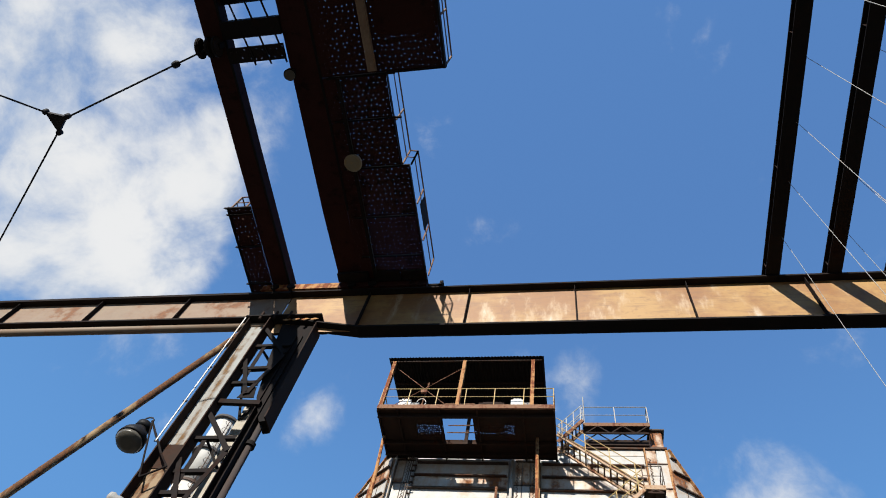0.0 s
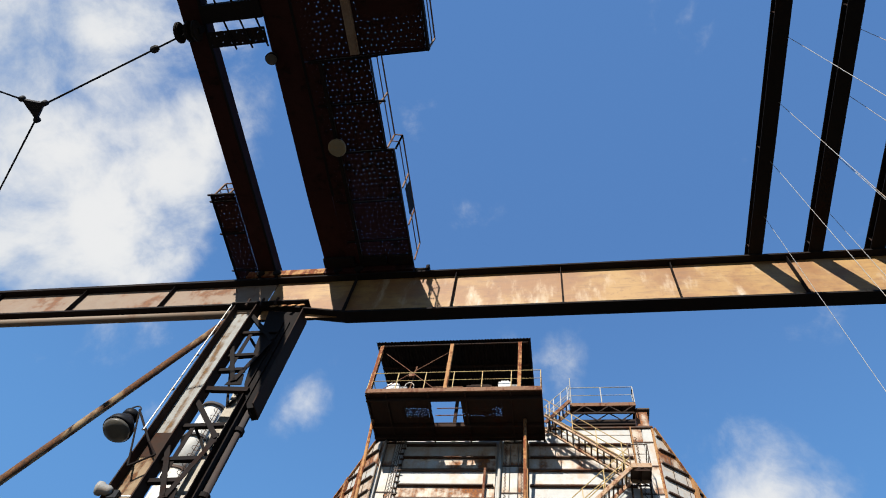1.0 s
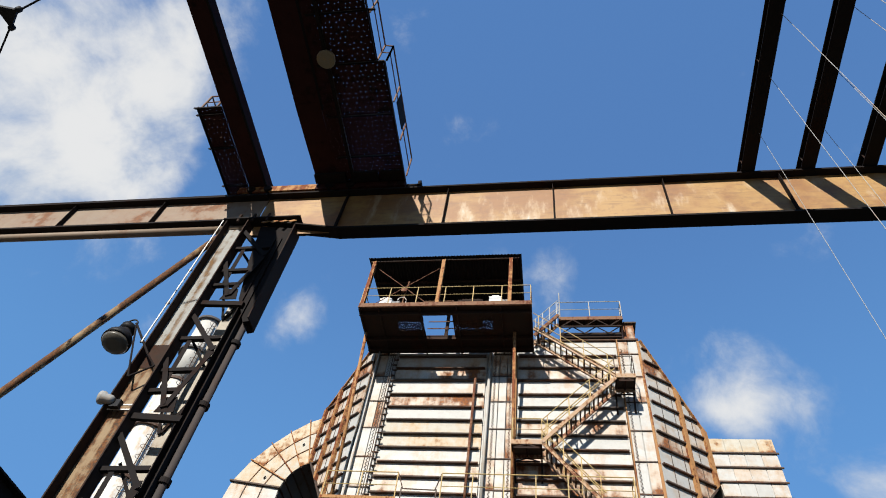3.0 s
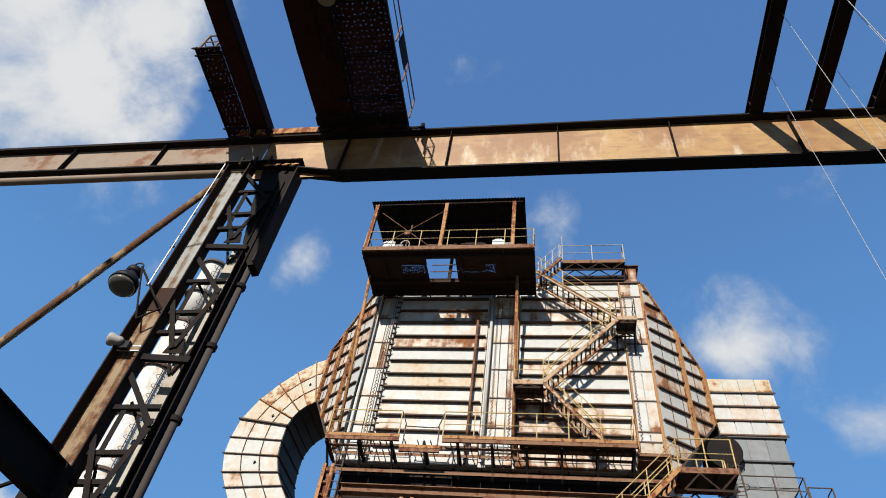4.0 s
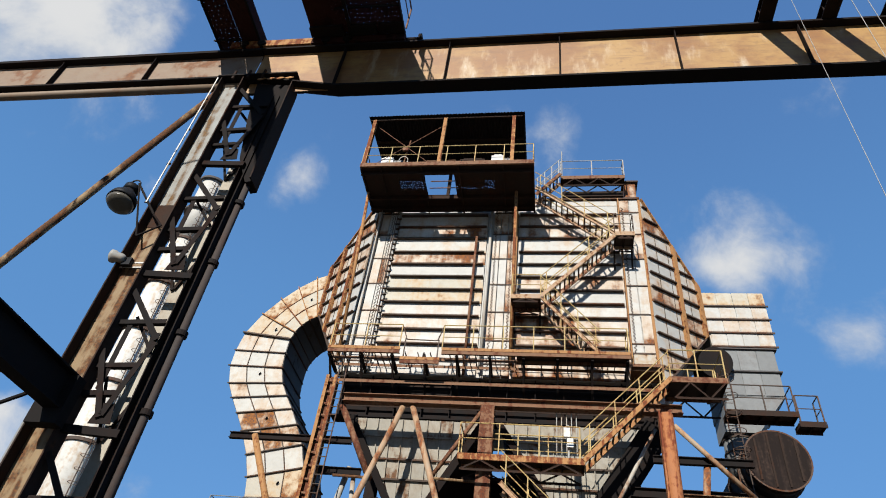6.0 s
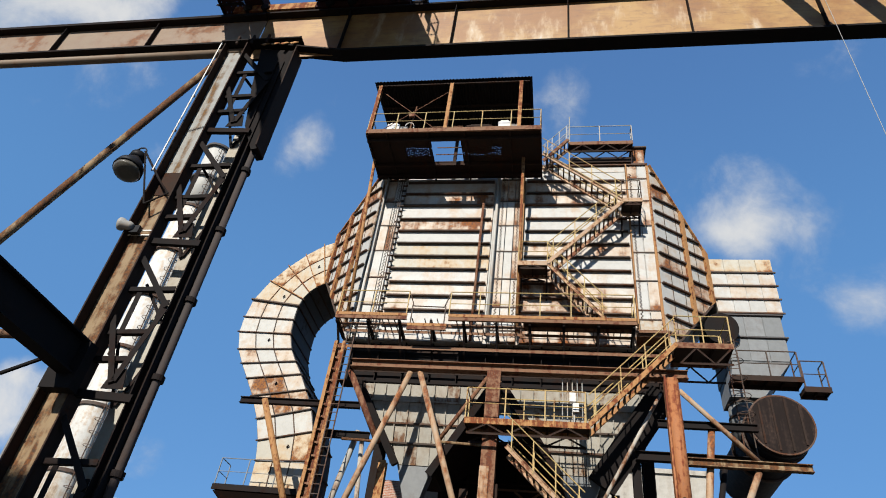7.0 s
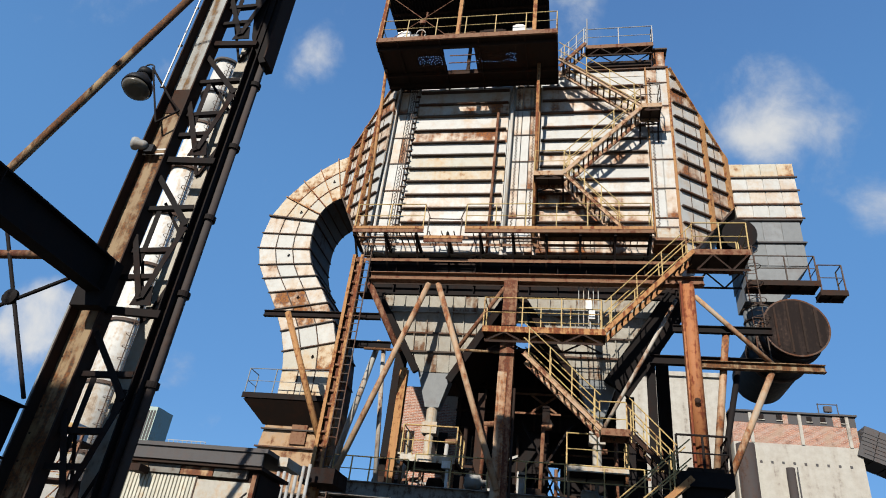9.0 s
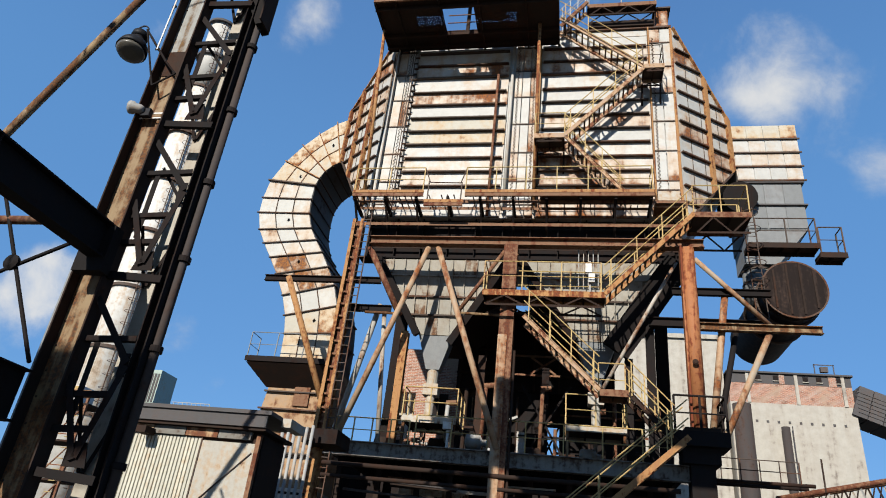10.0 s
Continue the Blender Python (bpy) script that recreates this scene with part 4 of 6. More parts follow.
# underside recess over the hoppers; a black panel stands in for its shade
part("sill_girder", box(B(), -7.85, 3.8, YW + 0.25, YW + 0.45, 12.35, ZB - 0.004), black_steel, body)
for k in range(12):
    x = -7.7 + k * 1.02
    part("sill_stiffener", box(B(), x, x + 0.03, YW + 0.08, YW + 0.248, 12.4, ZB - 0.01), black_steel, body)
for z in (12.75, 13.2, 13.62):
    part("sill_runner", angle(B(), (-7.8, YW + 0.06, z), (3.75, YW + 0.06, z), 0.06), dark_brown, body)
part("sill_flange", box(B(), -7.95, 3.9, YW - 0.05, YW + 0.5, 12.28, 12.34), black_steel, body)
# roof housing beside the top walkway
part("roof_housing", box(B(), 3.32, 3.82, YW + 0.1, YW + 2.4, ZT + 0.11, 24.55), cladding, body)
part("housing_cap", box(B(), 3.24, 3.95, YW - 0.02, YW + 2.5, 24.555, 24.63), rib_steel, body)
# added black box darkens the recess under the top walkway
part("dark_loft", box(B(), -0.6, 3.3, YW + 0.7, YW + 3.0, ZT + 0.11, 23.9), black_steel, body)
# side opening with black mouth
single("inlet_mouth", tube(B(), (6.2, 23.6, 15.9), (6.15, 22.3, 15.7), 0.62, 24), black_steel, "black round inlet mouth below the funnel", "duct mouth")
# gate of small fittings along the left column
for k in range(26):
    z = 14.3 + k * 0.31
    part("bracket", box(B(), -6.99 + 0.04 * (k % 3), -6.78 + 0.05 * (k % 2), YW - 0.26, YW - 0.165, z, z + 0.025), rib_steel, body)
for x in (-7.02, -6.93):
    part("ladder_rail", box(B(), x, x + 0.03, YW - 0.30, YW - 0.265, 14.0, 22.6), rib_steel, body)

# ---- roofed platform ----
PZ, PY0, PY1, PX0, PX1 = 22.6, 18.2, 21.1, -8.2, -0.68
plat = thing("roofed_platform", (-4.4, 19.7, PZ), "rusty roofed service platform propped high on the tower", "platform")
hx0, hx1, hy0, hy1 = -5.43, -4.12, 18.82, 20.05
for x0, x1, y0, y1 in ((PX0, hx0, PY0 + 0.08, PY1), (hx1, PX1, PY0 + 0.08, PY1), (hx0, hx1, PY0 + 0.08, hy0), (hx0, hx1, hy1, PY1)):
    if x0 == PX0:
        part("deck_plate", box(B(), x0, -6.602, y0, y1, PZ, PZ + 0.06), dark_brown, plat)
        part("deck_plate", box(B(), -6.6, x1, y0, 19.15, PZ, PZ + 0.06), dark_brown, plat)
        part("deck_plate", box(B(), -6.6, x1, 19.70, y1, PZ, PZ + 0.06), dark_brown, plat)
        part("grating", perforated(B(), -6.6, x1, 19.152, 19.698, PZ + 0.01, 0.11, 0.04), dark_brown, plat)
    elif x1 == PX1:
        part("deck_plate", box(B(), -2.398, x1, y0, y1, PZ, PZ + 0.06), dark_brown, plat)
        part("deck_plate", box(B(), x0, -2.4, y0, 19.15, PZ, PZ + 0.06), dark_brown, plat)
        part("deck_plate", box(B(), x0, -2.4, 19.70, y1, PZ, PZ + 0.06), dark_brown, plat)
        part("grating", perforated(B(), x0, -2.4, 19.152, 19.698, PZ + 0.01, 0.11, 0.04), dark_brown, plat)
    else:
        part("deck_plate", box(B(), x0 + 0.003, x1 - 0.003, y0, y1, PZ, PZ + 0.06), dark_brown, plat)
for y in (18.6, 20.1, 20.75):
    part("deck_joist", channel(B(), (PX0, y, PZ - 0.09), (PX1, y, PZ - 0.09), 0.08, 0.16), dark_brown, plat)
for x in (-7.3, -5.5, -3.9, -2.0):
    part("deck_joist", bar(B(), (x, PY0 + 0.1, PZ - 0.05), (x, PY1, PZ - 0.05), 0.06, 0.10), dark_brown, plat)
part("edge_beam", box(B(), PX0, PX1, PY0, PY0 + 0.076, PZ - 0.04, PZ + 0.19), rusty_steel, plat, "rust-red edge beam")
for x in (PX0, PX1 - 0.07):
    part("edge_beam", box(B(), x, x + 0.07, PY0 + 0.08, PY1, PZ - 0.1, PZ + 0.17), dark_brown, plat)
for x in (-8.08, -4.75, -1.62):
    part("roof_post", ibeam_solid(B(), (x, PY0 + 0.1, PZ + 0.19), (x, PY0 + 0.1, 25.86), 0.16, 0.18, (0, 1, 0)), orange_rust, plat)
    part("roof_post", ibeam_solid(B(), (x, PY1 - 0.1, PZ + 0.06), (x, PY1 - 0.1, 26.1), 0.14, 0.14, (0, 1, 0)), dark_brown, plat)
part("brace", tube(B(), (-7.95, PY0 + 0.35, 25.7), (-5.0, PY0 + 0.35, PZ + 0.25), 0.017, 6), rusty_steel, plat)
part("brace", tube(B(), (-4.85, PY0 + 0.35, 25.7), (-7.95, PY0 + 0.35, PZ + 0.25), 0.017, 6), rusty_steel, plat)
part("brace_joint", box(B(), -6.55, -6.3, PY0 + 0.3, PY0 + 0.4, 23.95, 24.2), rusty_steel, plat)
# corrugated roof sheets


def corrugate(p, across, along_to, n, wave, thick=0.012):
    """One wavy sheet: p is a corner, across its width, along_to its length; waves stand up in z."""
    bm, rows = B(), []
    for k in range(n + 1):
        h = Vector((0, 0, wave * math.cos(k * math.pi)))
        a = Vector(p) + Vector(across) * (k / n) + h
        b = a + Vector(along_to)
        t = Vector((0, 0, thick))
        rows.append([bm.verts.new(v) for v in (a, b, b + t, a + t)])
    for r, s in zip(rows, rows[1:]):
        for k in range(4):
            bm.faces.new((r[k], r[(k + 1) % 4], s[(k + 1) % 4], s[k]))
    bm.faces.new(rows[0][::-1]), bm.faces.new(rows[-1])
    return bm


for k in range(7):
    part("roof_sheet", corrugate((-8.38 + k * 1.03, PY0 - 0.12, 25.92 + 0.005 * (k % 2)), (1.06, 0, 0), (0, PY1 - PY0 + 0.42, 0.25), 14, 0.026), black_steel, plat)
part("purlin", box(B(), -8.3, -1.25, PY0 + 0.02, PY0 + 0.1, 25.80, 25.885), dark_brown, plat)
part("purlin", box(B(), -8.3, -1.25, 19.6, 19.7, 25.92, 26.0), dark_brown, plat)
for x, yb, yt in ((-8.1, 20.95, 19.7), (-1.47, 20.9, 19.75)):
    part("prop", tube(B(), (x, yb, 14.5), (x, yt, PZ - 0.11), 0.07, 12), orange_rust, plat, "rust-orange pipe prop", True)
for a in ((hx0, hy0, hx1, hy0), (hx0, hy1, hx1, hy1)):
    part("hatch_rail", tube(B(), (a[0], a[1], PZ + 0.5), (a[2], a[3], PZ + 0.5), 0.025, 6), rusty_steel, plat)
    part("hatch_rail", tube(B(), (a[0], a[1], PZ + 0.95), (a[2], a[3], PZ + 0.95), 0.025, 6), rusty_steel, plat)
railing([(-8.16, 20.6, PZ + 0.1), (-8.16, PY0 + 0.03, PZ + 0.19), (-0.72, PY0 + 0.03, PZ + 0.19), (-0.72, 19.2, PZ + 0.17)], yellow, "rusty yellow pipe railing round the roofed platform", 1.05, 1.25, 0.019, group="platform railings")
# machines on the platform
for x0, w in ((-7.5, 0.55), (-2.55, 0.55)):
    m = thing("motor", (x0 + w / 2, 18.9, PZ + 0.06), "white painted motor housing on the roofed platform", "motor", "platform motors")
    part("housing", box(B(), x0, x0 + w, 18.7, 19.15, PZ + 0.14, PZ + 1.08), white_paint, m)
    part("cap", box(B(), x0 + 0.1, x0 + w - 0.12, 18.75, 19.1, PZ + 1.085, PZ + 1.2), white_paint, m)
    part("base", box(B(), x0 - 0.05, x0 + w + 0.05, 18.65, 19.2, PZ + 0.06, PZ + 0.137), rib_steel, m)
    part("coupling", tube(B(), (x0 + w + 0.003, 18.92, PZ + 0.9), (x0 + w + 0.35, 18.92, PZ + 0.9), 0.16, 14), grey_paint, m)
w = thing("valve", (-6.55, 18.75, PZ + 0.06), "tall rusty valve spindle on the platform", "valve")
part("spindle", tube(B(), (-6.5, 18.75, PZ + 0.06), (-6.35, 18.75, 24.9), 0.035, 8), rusty_steel, w)
part("wheel", ring(B(), (-6.49, 18.75, PZ + 0.95), (0, 1, 0.2), 0.2, 0.035, 20), grey_paint, w)
g = thing("gear_housing", (-3.5, 19.0, PZ + 0.06), "dark gear housing on the roofed platform", "machine")
part("body", box(B(), -3.95, -2.85, 18.8, 19.6, PZ + 0.06, PZ + 1.0), dark_brown, g)
part("cover", spin(B(), (-3.4, 19.2, PZ + 1.05), (1, 0, 0), [(-0.45, 0.2), (-0.4, 0.3), (0.4, 0.3), (0.45, 0.2)], 18), dark_brown, g, "", True)

# ---- gallery round the tower's foot ----
GY, GZ = 20.0, 14.42
gal = thing("gallery", (-2.7, 20.6, GZ), "open rusty steel gallery along the foot of the tower wall", "gallery")
for x0, x1, dz in ((-8.2, -5.45, 0.0), (-5.4, -3.95, -0.42), (-3.9, 2.75, 0.0)):
    part("edge_beam", channel(B(), (x0, GY, GZ - 0.05 + dz), (x1, GY, GZ - 0.05 + dz), 0.08, 0.22), rusty_steel, gal)
    part("kick_plate", box(B(), x0, x1, GY - 0.055, GY - 0.043, GZ + dz - 0.02, GZ + 0.1 + dz), orange_rust, gal)
for y, z in ((20.42, GZ - 0.16), (20.85, GZ - 0.2)):
    part("runner", angle(B(), (-8.2, y, z), (3.8, y, z), 0.11), rusty_steel, gal)
for k in range(10):
    x = -8.15 + k * 1.2
    part("bracket", bar(B(), (x, GY + 0.05, GZ - 0.17), (x, YW - 0.02, GZ - 0.3), 0.09, 0.14), black_steel, gal)
    part("bracket_knee", bar(B(), (x, GY + 0.25, GZ - 0.22), (x, YW + 0.1, 13.1), 0.07, 0.09), black_steel, gal)
for k in range(46):
    x = -8.1 + k * 0.235
    if k % 7 in (0, 1, 2, 5):
        part("deck_slat", box(B(), x, x + 0.03, GY + 0.05, YW - 0.06, GZ - 0.09, GZ - 0.05), rib_steel, gal)
part("deck_plate", box(B(), -1.2, 2.7, GY + 0.06, 20.75, GZ - 0.045, GZ - 0.02), rib_steel, gal)
part("lower_runner", angle(B(), (-8.0, 20.7, 13.45), (3.8, 20.7, 13.45), 0.12), rusty_steel, gal)
railing([(-8.15, 21.0, GZ), (-8.15, GY, GZ + 0.06), (-5.5, GY, GZ + 0.06)], yellow, "faded yellow pipe railing of the gallery", 1.05, 1.2, group="gallery railings")
railing([(-3.9, GY, GZ + 0.06), (2.7, GY, GZ + 0.06), (2.7, 20.7, GZ + 0.06)], yellow, "faded yellow pipe railing of the gallery", 1.05, 1.2, group="gallery railings")
lowr = thing("railing", (-5.4, GY, GZ - 0.4), "sagging dark railing over the gallery gap", "railing", "gallery railings")
part("handrail", tube(B(), (-5.5, GY, GZ + 1.1), (-5.25, GY, GZ + 0.45), 0.022, 6), rib_steel, lowr)
part("handrail", tube(B(), (-5.25, GY, GZ + 0.45), (-4.1, GY, GZ + 0.42), 0.022, 6), rib_steel, lowr)
part("handrail", tube(B(), (-4.1, GY, GZ + 0.42), (-3.9, GY, GZ + 1.1), 0.022, 6), rib_steel, lowr)
part("post", bar(B(), (-5.3, GY, GZ - 0.35), (-5.3, GY, GZ + 0.5), 0.04, 0.04), rib_steel, lowr)
part("post", bar(B(), (-4.05, GY, GZ - 0.35), (-4.05, GY, GZ + 0.45), 0.04, 0.04), rib_steel, lowr)
ann = thing("gallery_box", (3.35, 20.9, GZ - 0.05), "white metal cabinet on the gallery end", "cabinet")
part("body", box(B(), 3.0, 3.75, 21.0, 21.12, GZ - 0.05, GZ + 0.75), pale_edge, ann)
part("rim", box(B(), 2.98, 3.77, 20.98, 20.998, GZ + 0.70, GZ + 0.76), rib_steel, ann)
part("shelf", box(B(), 2.8, 3.9, 20.5, 21.12, GZ - 0.3, GZ - 0.06), rusty_steel, ann)

# ---- zigzag stairs up the wall ----


def landing(x0, x1, y0, y1, z, label, rail=None, mat=None, sides="f", truss=0.0):
    e = thing("landing", ((x0 + x1) / 2, (y0 + y1) / 2, z - 0.1), label, "landing", "stair landings")
    mat = mat or rusty_steel
    part("deck", box(B(), x0, x1, y0 + 0.07, y1 - 0.07, z - 0.04, z), rib_steel, e)
    for y in (y0 + 0.03, y1 - 0.03):
        part("edge_channel", channel(B(), (x0, y, z - 0.08), (x1, y, z - 0.08), 0.06, 0.2), mat, e)
    n = max(2, round((x1 - x0) / 0.6))
    for k in range(n + 1):
        x = x0 + 0.03 + (x1 - x0 - 0.06) * k / n
        part("cross_bar", bar(B(), (x, y0 + 0.08, z - 0.1), (x, y1 - 0.08, z - 0.1), 0.05, 0.08), dark_brown, e)
    if truss:
        for y in (y0 + 0.03, y1 - 0.03):
            part("truss_chord", angle(B(), (x0 + 0.15, y, z - truss), (x1 - 0.1, y, z - truss), 0.07), dark_brown, e)
            for k in range(n):
                a, b = x0 + 0.1 + (x1 - x0 - 0.2) * k / n, x0 + 0.1 + (x1 - x0 - 0.2) * (k + 1) / n
                za, zb = (z - 0.18, z - truss) if k % 2 else (z - truss, z - 0.18)
                part("truss_diagonal", angle(B(), (a, y, za), (b, y, zb), 0.05), dark_brown, e)
    return e


landing(2.57, 3.35, 19.95, 20.85, 20.25, "small rusty stair landing on the tower wall", mat=stair_rust, truss=0.34)
landing(-1.5, -0.37, 19.95, 20.85, 17.0, "small rusty stair landing on the tower wall", mat=stair_rust, truss=0.34)
stair((2.57, 20.8, 20.2), (-0.68, 20.8, 23.0), 0.8, stair_rust, yellow, "rusty steel stair flight with yellow handrails")
stair((-0.37, 20.8, 16.95), (2.57, 20.8, 20.1), 0.8, stair_rust, yellow, "rusty steel stair flight with yellow handrails")
stair((1.75, 20.8, 14.42), (-0.37, 20.8, 16.95), 0.8, stair_rust, yellow, "rusty steel stair flight with yellow handrails")
for p, q in (((3.3, 20.85, 20.1), (3.3, YW, 19.2)), ((2.6, 20.85, 20.1), (2.6, YW, 19.2)), ((-1.4, 20.85, 16.9), (-1.4, YW, 16.0)), ((-0.4, 20.85, 16.9), (-0.4, YW, 16.0))):
    single("landing_bracket", bar(B(), p, q, 0.07, 0.08), dark_brown, "dark steel bracket holding a stair landing", "bracket", "landing brackets")
railing([(2.57, 19.98, 20.25), (3.32, 19.98, 20.25), (3.32, 20.82, 20.25)], rib_steel, "dark pipe railing round a stair landing", 1.0, 0.8, 0.018, group="landing railings")
railing([(-0.37, 19.98, 17.0), (-1.47, 19.98, 17.0), (-1.47, 20.82, 17.0)], yellow, "yellow pipe railing round a stair landing", 1.0, 0.8, 0.018, group="landing railings")
# top walkway with trussed side
landing(0.45, 3.3, 20.6, 21.1, 24.36, "trussed walkway at the head of the tower", mat=rusty_steel, truss=0.62)
part("support", box(B(), 0.5, 3.2, 20.98, 21.12, ZT + 0.11, 23.72), dark_brown, thing("walkway_support", (1.7, 21.05, ZT + 0.1), "dark plate support under the top walkway", "support"))
railing([(0.45, 20.62, 24.36), (3.28, 20.62, 24.36), (3.28, 21.05, 24.36)], grey_paint, "thin grey railing of the top walkway", 1.05, 1.2, 0.02, group="platform railings")
stair((-0.66, 21.05, 23.0), (0.45, 21.05, 24.36), 0.6, rusty_steel, grey_paint, "short rusty stair to the top walkway")
single("davit", tube(B(), (0.52, 20.62, 24.36), (0.52, 20.62, 26.1), 0.025, 6), grey_paint, "thin grey pole on the top walkway", "pole")

# ---- columns, hoppers and lower steelwork ----
single("cap_girder", ibeam_solid(B(), (-7.15, 20.0, 12.36), (4.2, 20.0, 12.36), 0.3, 0.30), rusty_steel, "rust-red cap girder under the tower", "girder")
bc = thing("support_column", (-2.07, 20.0, 0), "tall steel support column, flaking pale paint over rust", "column", "support columns")
part("shaft", ibeam_solid(B(), (-2.07, 20.0, 0), (-2.07, 20.0, 12.2), 0.46, 0.44, (0, 1, 0), 0.03), rusty_steel, bc)
# pale ochre only up to the shade line: sunlight put into the colour
part("cover_strip", box(B(), -2.31, -2.02, 19.74, 19.775, 0, 8.9), strut_rust, bc, "pale ochre strip along the sunlit length")
part("cable_pipe", tube(B(), (-1.76, 19.85, 0), (-1.76, 19.85, 8.4), 0.04, 8), dark_brown, bc)
rc = thing("support_column", (3.67, 20.0, 0), "bright rust-orange support column on a black pier", "column", "support columns")
part("shaft", tube(B(), (3.67, 20.0, 6.3), (3.67, 20.0, 12.2), 0.22, 24), red_rust, rc, "", True)
part("side_strip", box(B(), 3.40, 3.46, 19.72, 19.98, 6.3, 12.2), red_rust, rc)
part("valve_stub", spin(B(), (3.62, 19.78, 8.25), (0, -1, 0), [(0, 0.06), (0.12, 0.09), (0.15, 0.05)], 12), dark_brown, rc)
part("pier_cap", box(B(), 2.85, 4.35, 19.4, 20.6, 5.75, 6.15), black_steel, rc)
part("pier_base_plate", box(B(), 3.2, 4.15, 19.6, 20.4, 6.153, 6.3), dark_brown, rc)
part("pier_head", box(B(), 3.1, 4.1, 19.6, 20.4, 5.3, 5.747), black_steel, rc)
part("pier", box(B(), 3.3, 3.95, 19.7, 20.3, 0, 5.297), black_steel, rc)
for x, y in ((-7.4, 26.5), (-2.0, 26.5), (3.6, 26.5)):
    cc = thing("support_column", (x, y, 0), "dark rear support column under the tower", "column", "support columns")
    part("shaft", ibeam_solid(B(), (x, y, 0), (x, y, 12.28), 0.45, 0.45, (0, 1, 0), 0.03), black_steel, cc)
# ladder column
lc = thing("ladder_column", (-7.6, 20.0, 0), "rust-orange channel column with a caged ladder", "column", "support columns")
for x in (-7.88, -7.58):
    part("channel", channel(B(), (x, 20.0, 0), (x, 20.0, 13.2), 0.12, 0.3, (0, 1, 0)), orange_rust, lc)
part("web_plate", box(B(), -7.82, -7.64, 20.02, 20.04, 0, 13.2), rusty_steel, lc)
z = 0.4
while z < 13.2:
    part("batten", bar(B(), (-7.86, 19.93, z), (-7.6, 19.93, z), 0.03, 0.06), rusty_steel, lc)
    z += 0.45
ld = part("ladder", box(B(), -7.50, -7.465, 19.75, 19.79, 0.2, 13.4), rib_steel, lc)
part("stile", box(B(), -7.235, -7.20, 19.75, 19.79, 0.2, 13.4), rib_steel, ld)
z = 0.5
while z < 13.3:
    part("rung", bar(B(), (-7.465, 19.77, z), (-7.235, 19.77, z), 0.025, 0.025), rib_steel, ld)
    z += 0.3


def hopper(x0, x1, xb0, xb1, label):
    y0, y1, yb0, yb1, zt, zb = 21.22, 27.2, 21.85, 24.4, 12.26, 9.52
    e = thing("hopper", ((xb0 + xb1) / 2, 23.5, zb), label, "hopper", "dust hoppers")
    top = [(x0, y0), (x1, y0), (x1, y1), (x0, y1)]
    low = [(xb0, yb0), (xb1, yb0), (xb1, yb1), (xb0, yb1)]
    bm = B()
    quad_solid(bm, [(x, y, zb) for x, y in low], [(x, y, zt) for x, y in top])
    part("shell", bm, dark_brown, e)

    def on(f, s):
        """On the front face: f across, s down."""
        a = Vector((x0 + (x1 - x0) * f, y0, zt)).lerp(Vector((xb0 + (xb1 - xb0) * f, yb0, zb)), s)
        return a
    n = (on(1, 0) - on(0, 0)).cross(on(0, 1) - on(0, 0)).normalized()
    if n.y > 0:
        n = -n
    rows = (0.0, 0.22, 0.50, 0.74, 1.0)
    edge = [(on(0, s).x, on(1, s).x) for s in rows]

    def at(x, s):
        p = on(0, s)
        return Vector((x, p.y, p.z))
    step = 0.45
    for r in range(4):
        s0, s1 = rows[r] + 0.006, rows[r + 1] - 0.006
        x = x0
        while x < x1:
            a, b = max(x, edge[r][0]), min(x + step, edge[r][1])
            c, d = max(x, edge[r + 1][0]), min(x + step, edge[r + 1][1])
            if b - a > 0.06:
                if d - c < 0.03:
                    c = min(max(x, edge[r + 1][0]), x + step - 0.03) if x < (x0 + x1) / 2 else x + 0.01
                    d = c + 0.02
                quad = [at(a + 0.006, s0), at(b - 0.006, s0), at(d - 0.006, s1), at(c + 0.006, s1)]
                j = 0.02 + random.uniform(0, 0.012)
                bm = B()
                quad_solid(bm, [p + n * 0.002 for p in quad], [p + n * j for p in quad])
                part("panel", bm, hopper_steel, e)
                if b - a > 0.4 and r < 3:
                    part("stay", bar(B(), at(b, s0) + n * 0.045, at(b, s1 if d >= x + step - 0.01 else (s0 + s1) / 2) + n * 0.045, 0.03, 0.09, n), hopper_steel, e)
            x += step
    for r, m in ((1, hopper_steel), (2, rib_steel), (3, rib_steel)):
        part("rib", bar(B(), on(0, rows[r]) + n * 0.06, on(1, rows[r]) + n * 0.06, 0.06, 0.09, n), m, e)
    # deep black bars down both flanks, standing in for the shaded side faces
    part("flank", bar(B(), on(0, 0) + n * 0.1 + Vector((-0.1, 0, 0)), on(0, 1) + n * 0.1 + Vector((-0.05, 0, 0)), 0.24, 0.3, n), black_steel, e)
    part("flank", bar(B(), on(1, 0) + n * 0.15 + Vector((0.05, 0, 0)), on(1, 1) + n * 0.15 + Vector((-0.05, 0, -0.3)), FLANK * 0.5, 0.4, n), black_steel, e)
    return e


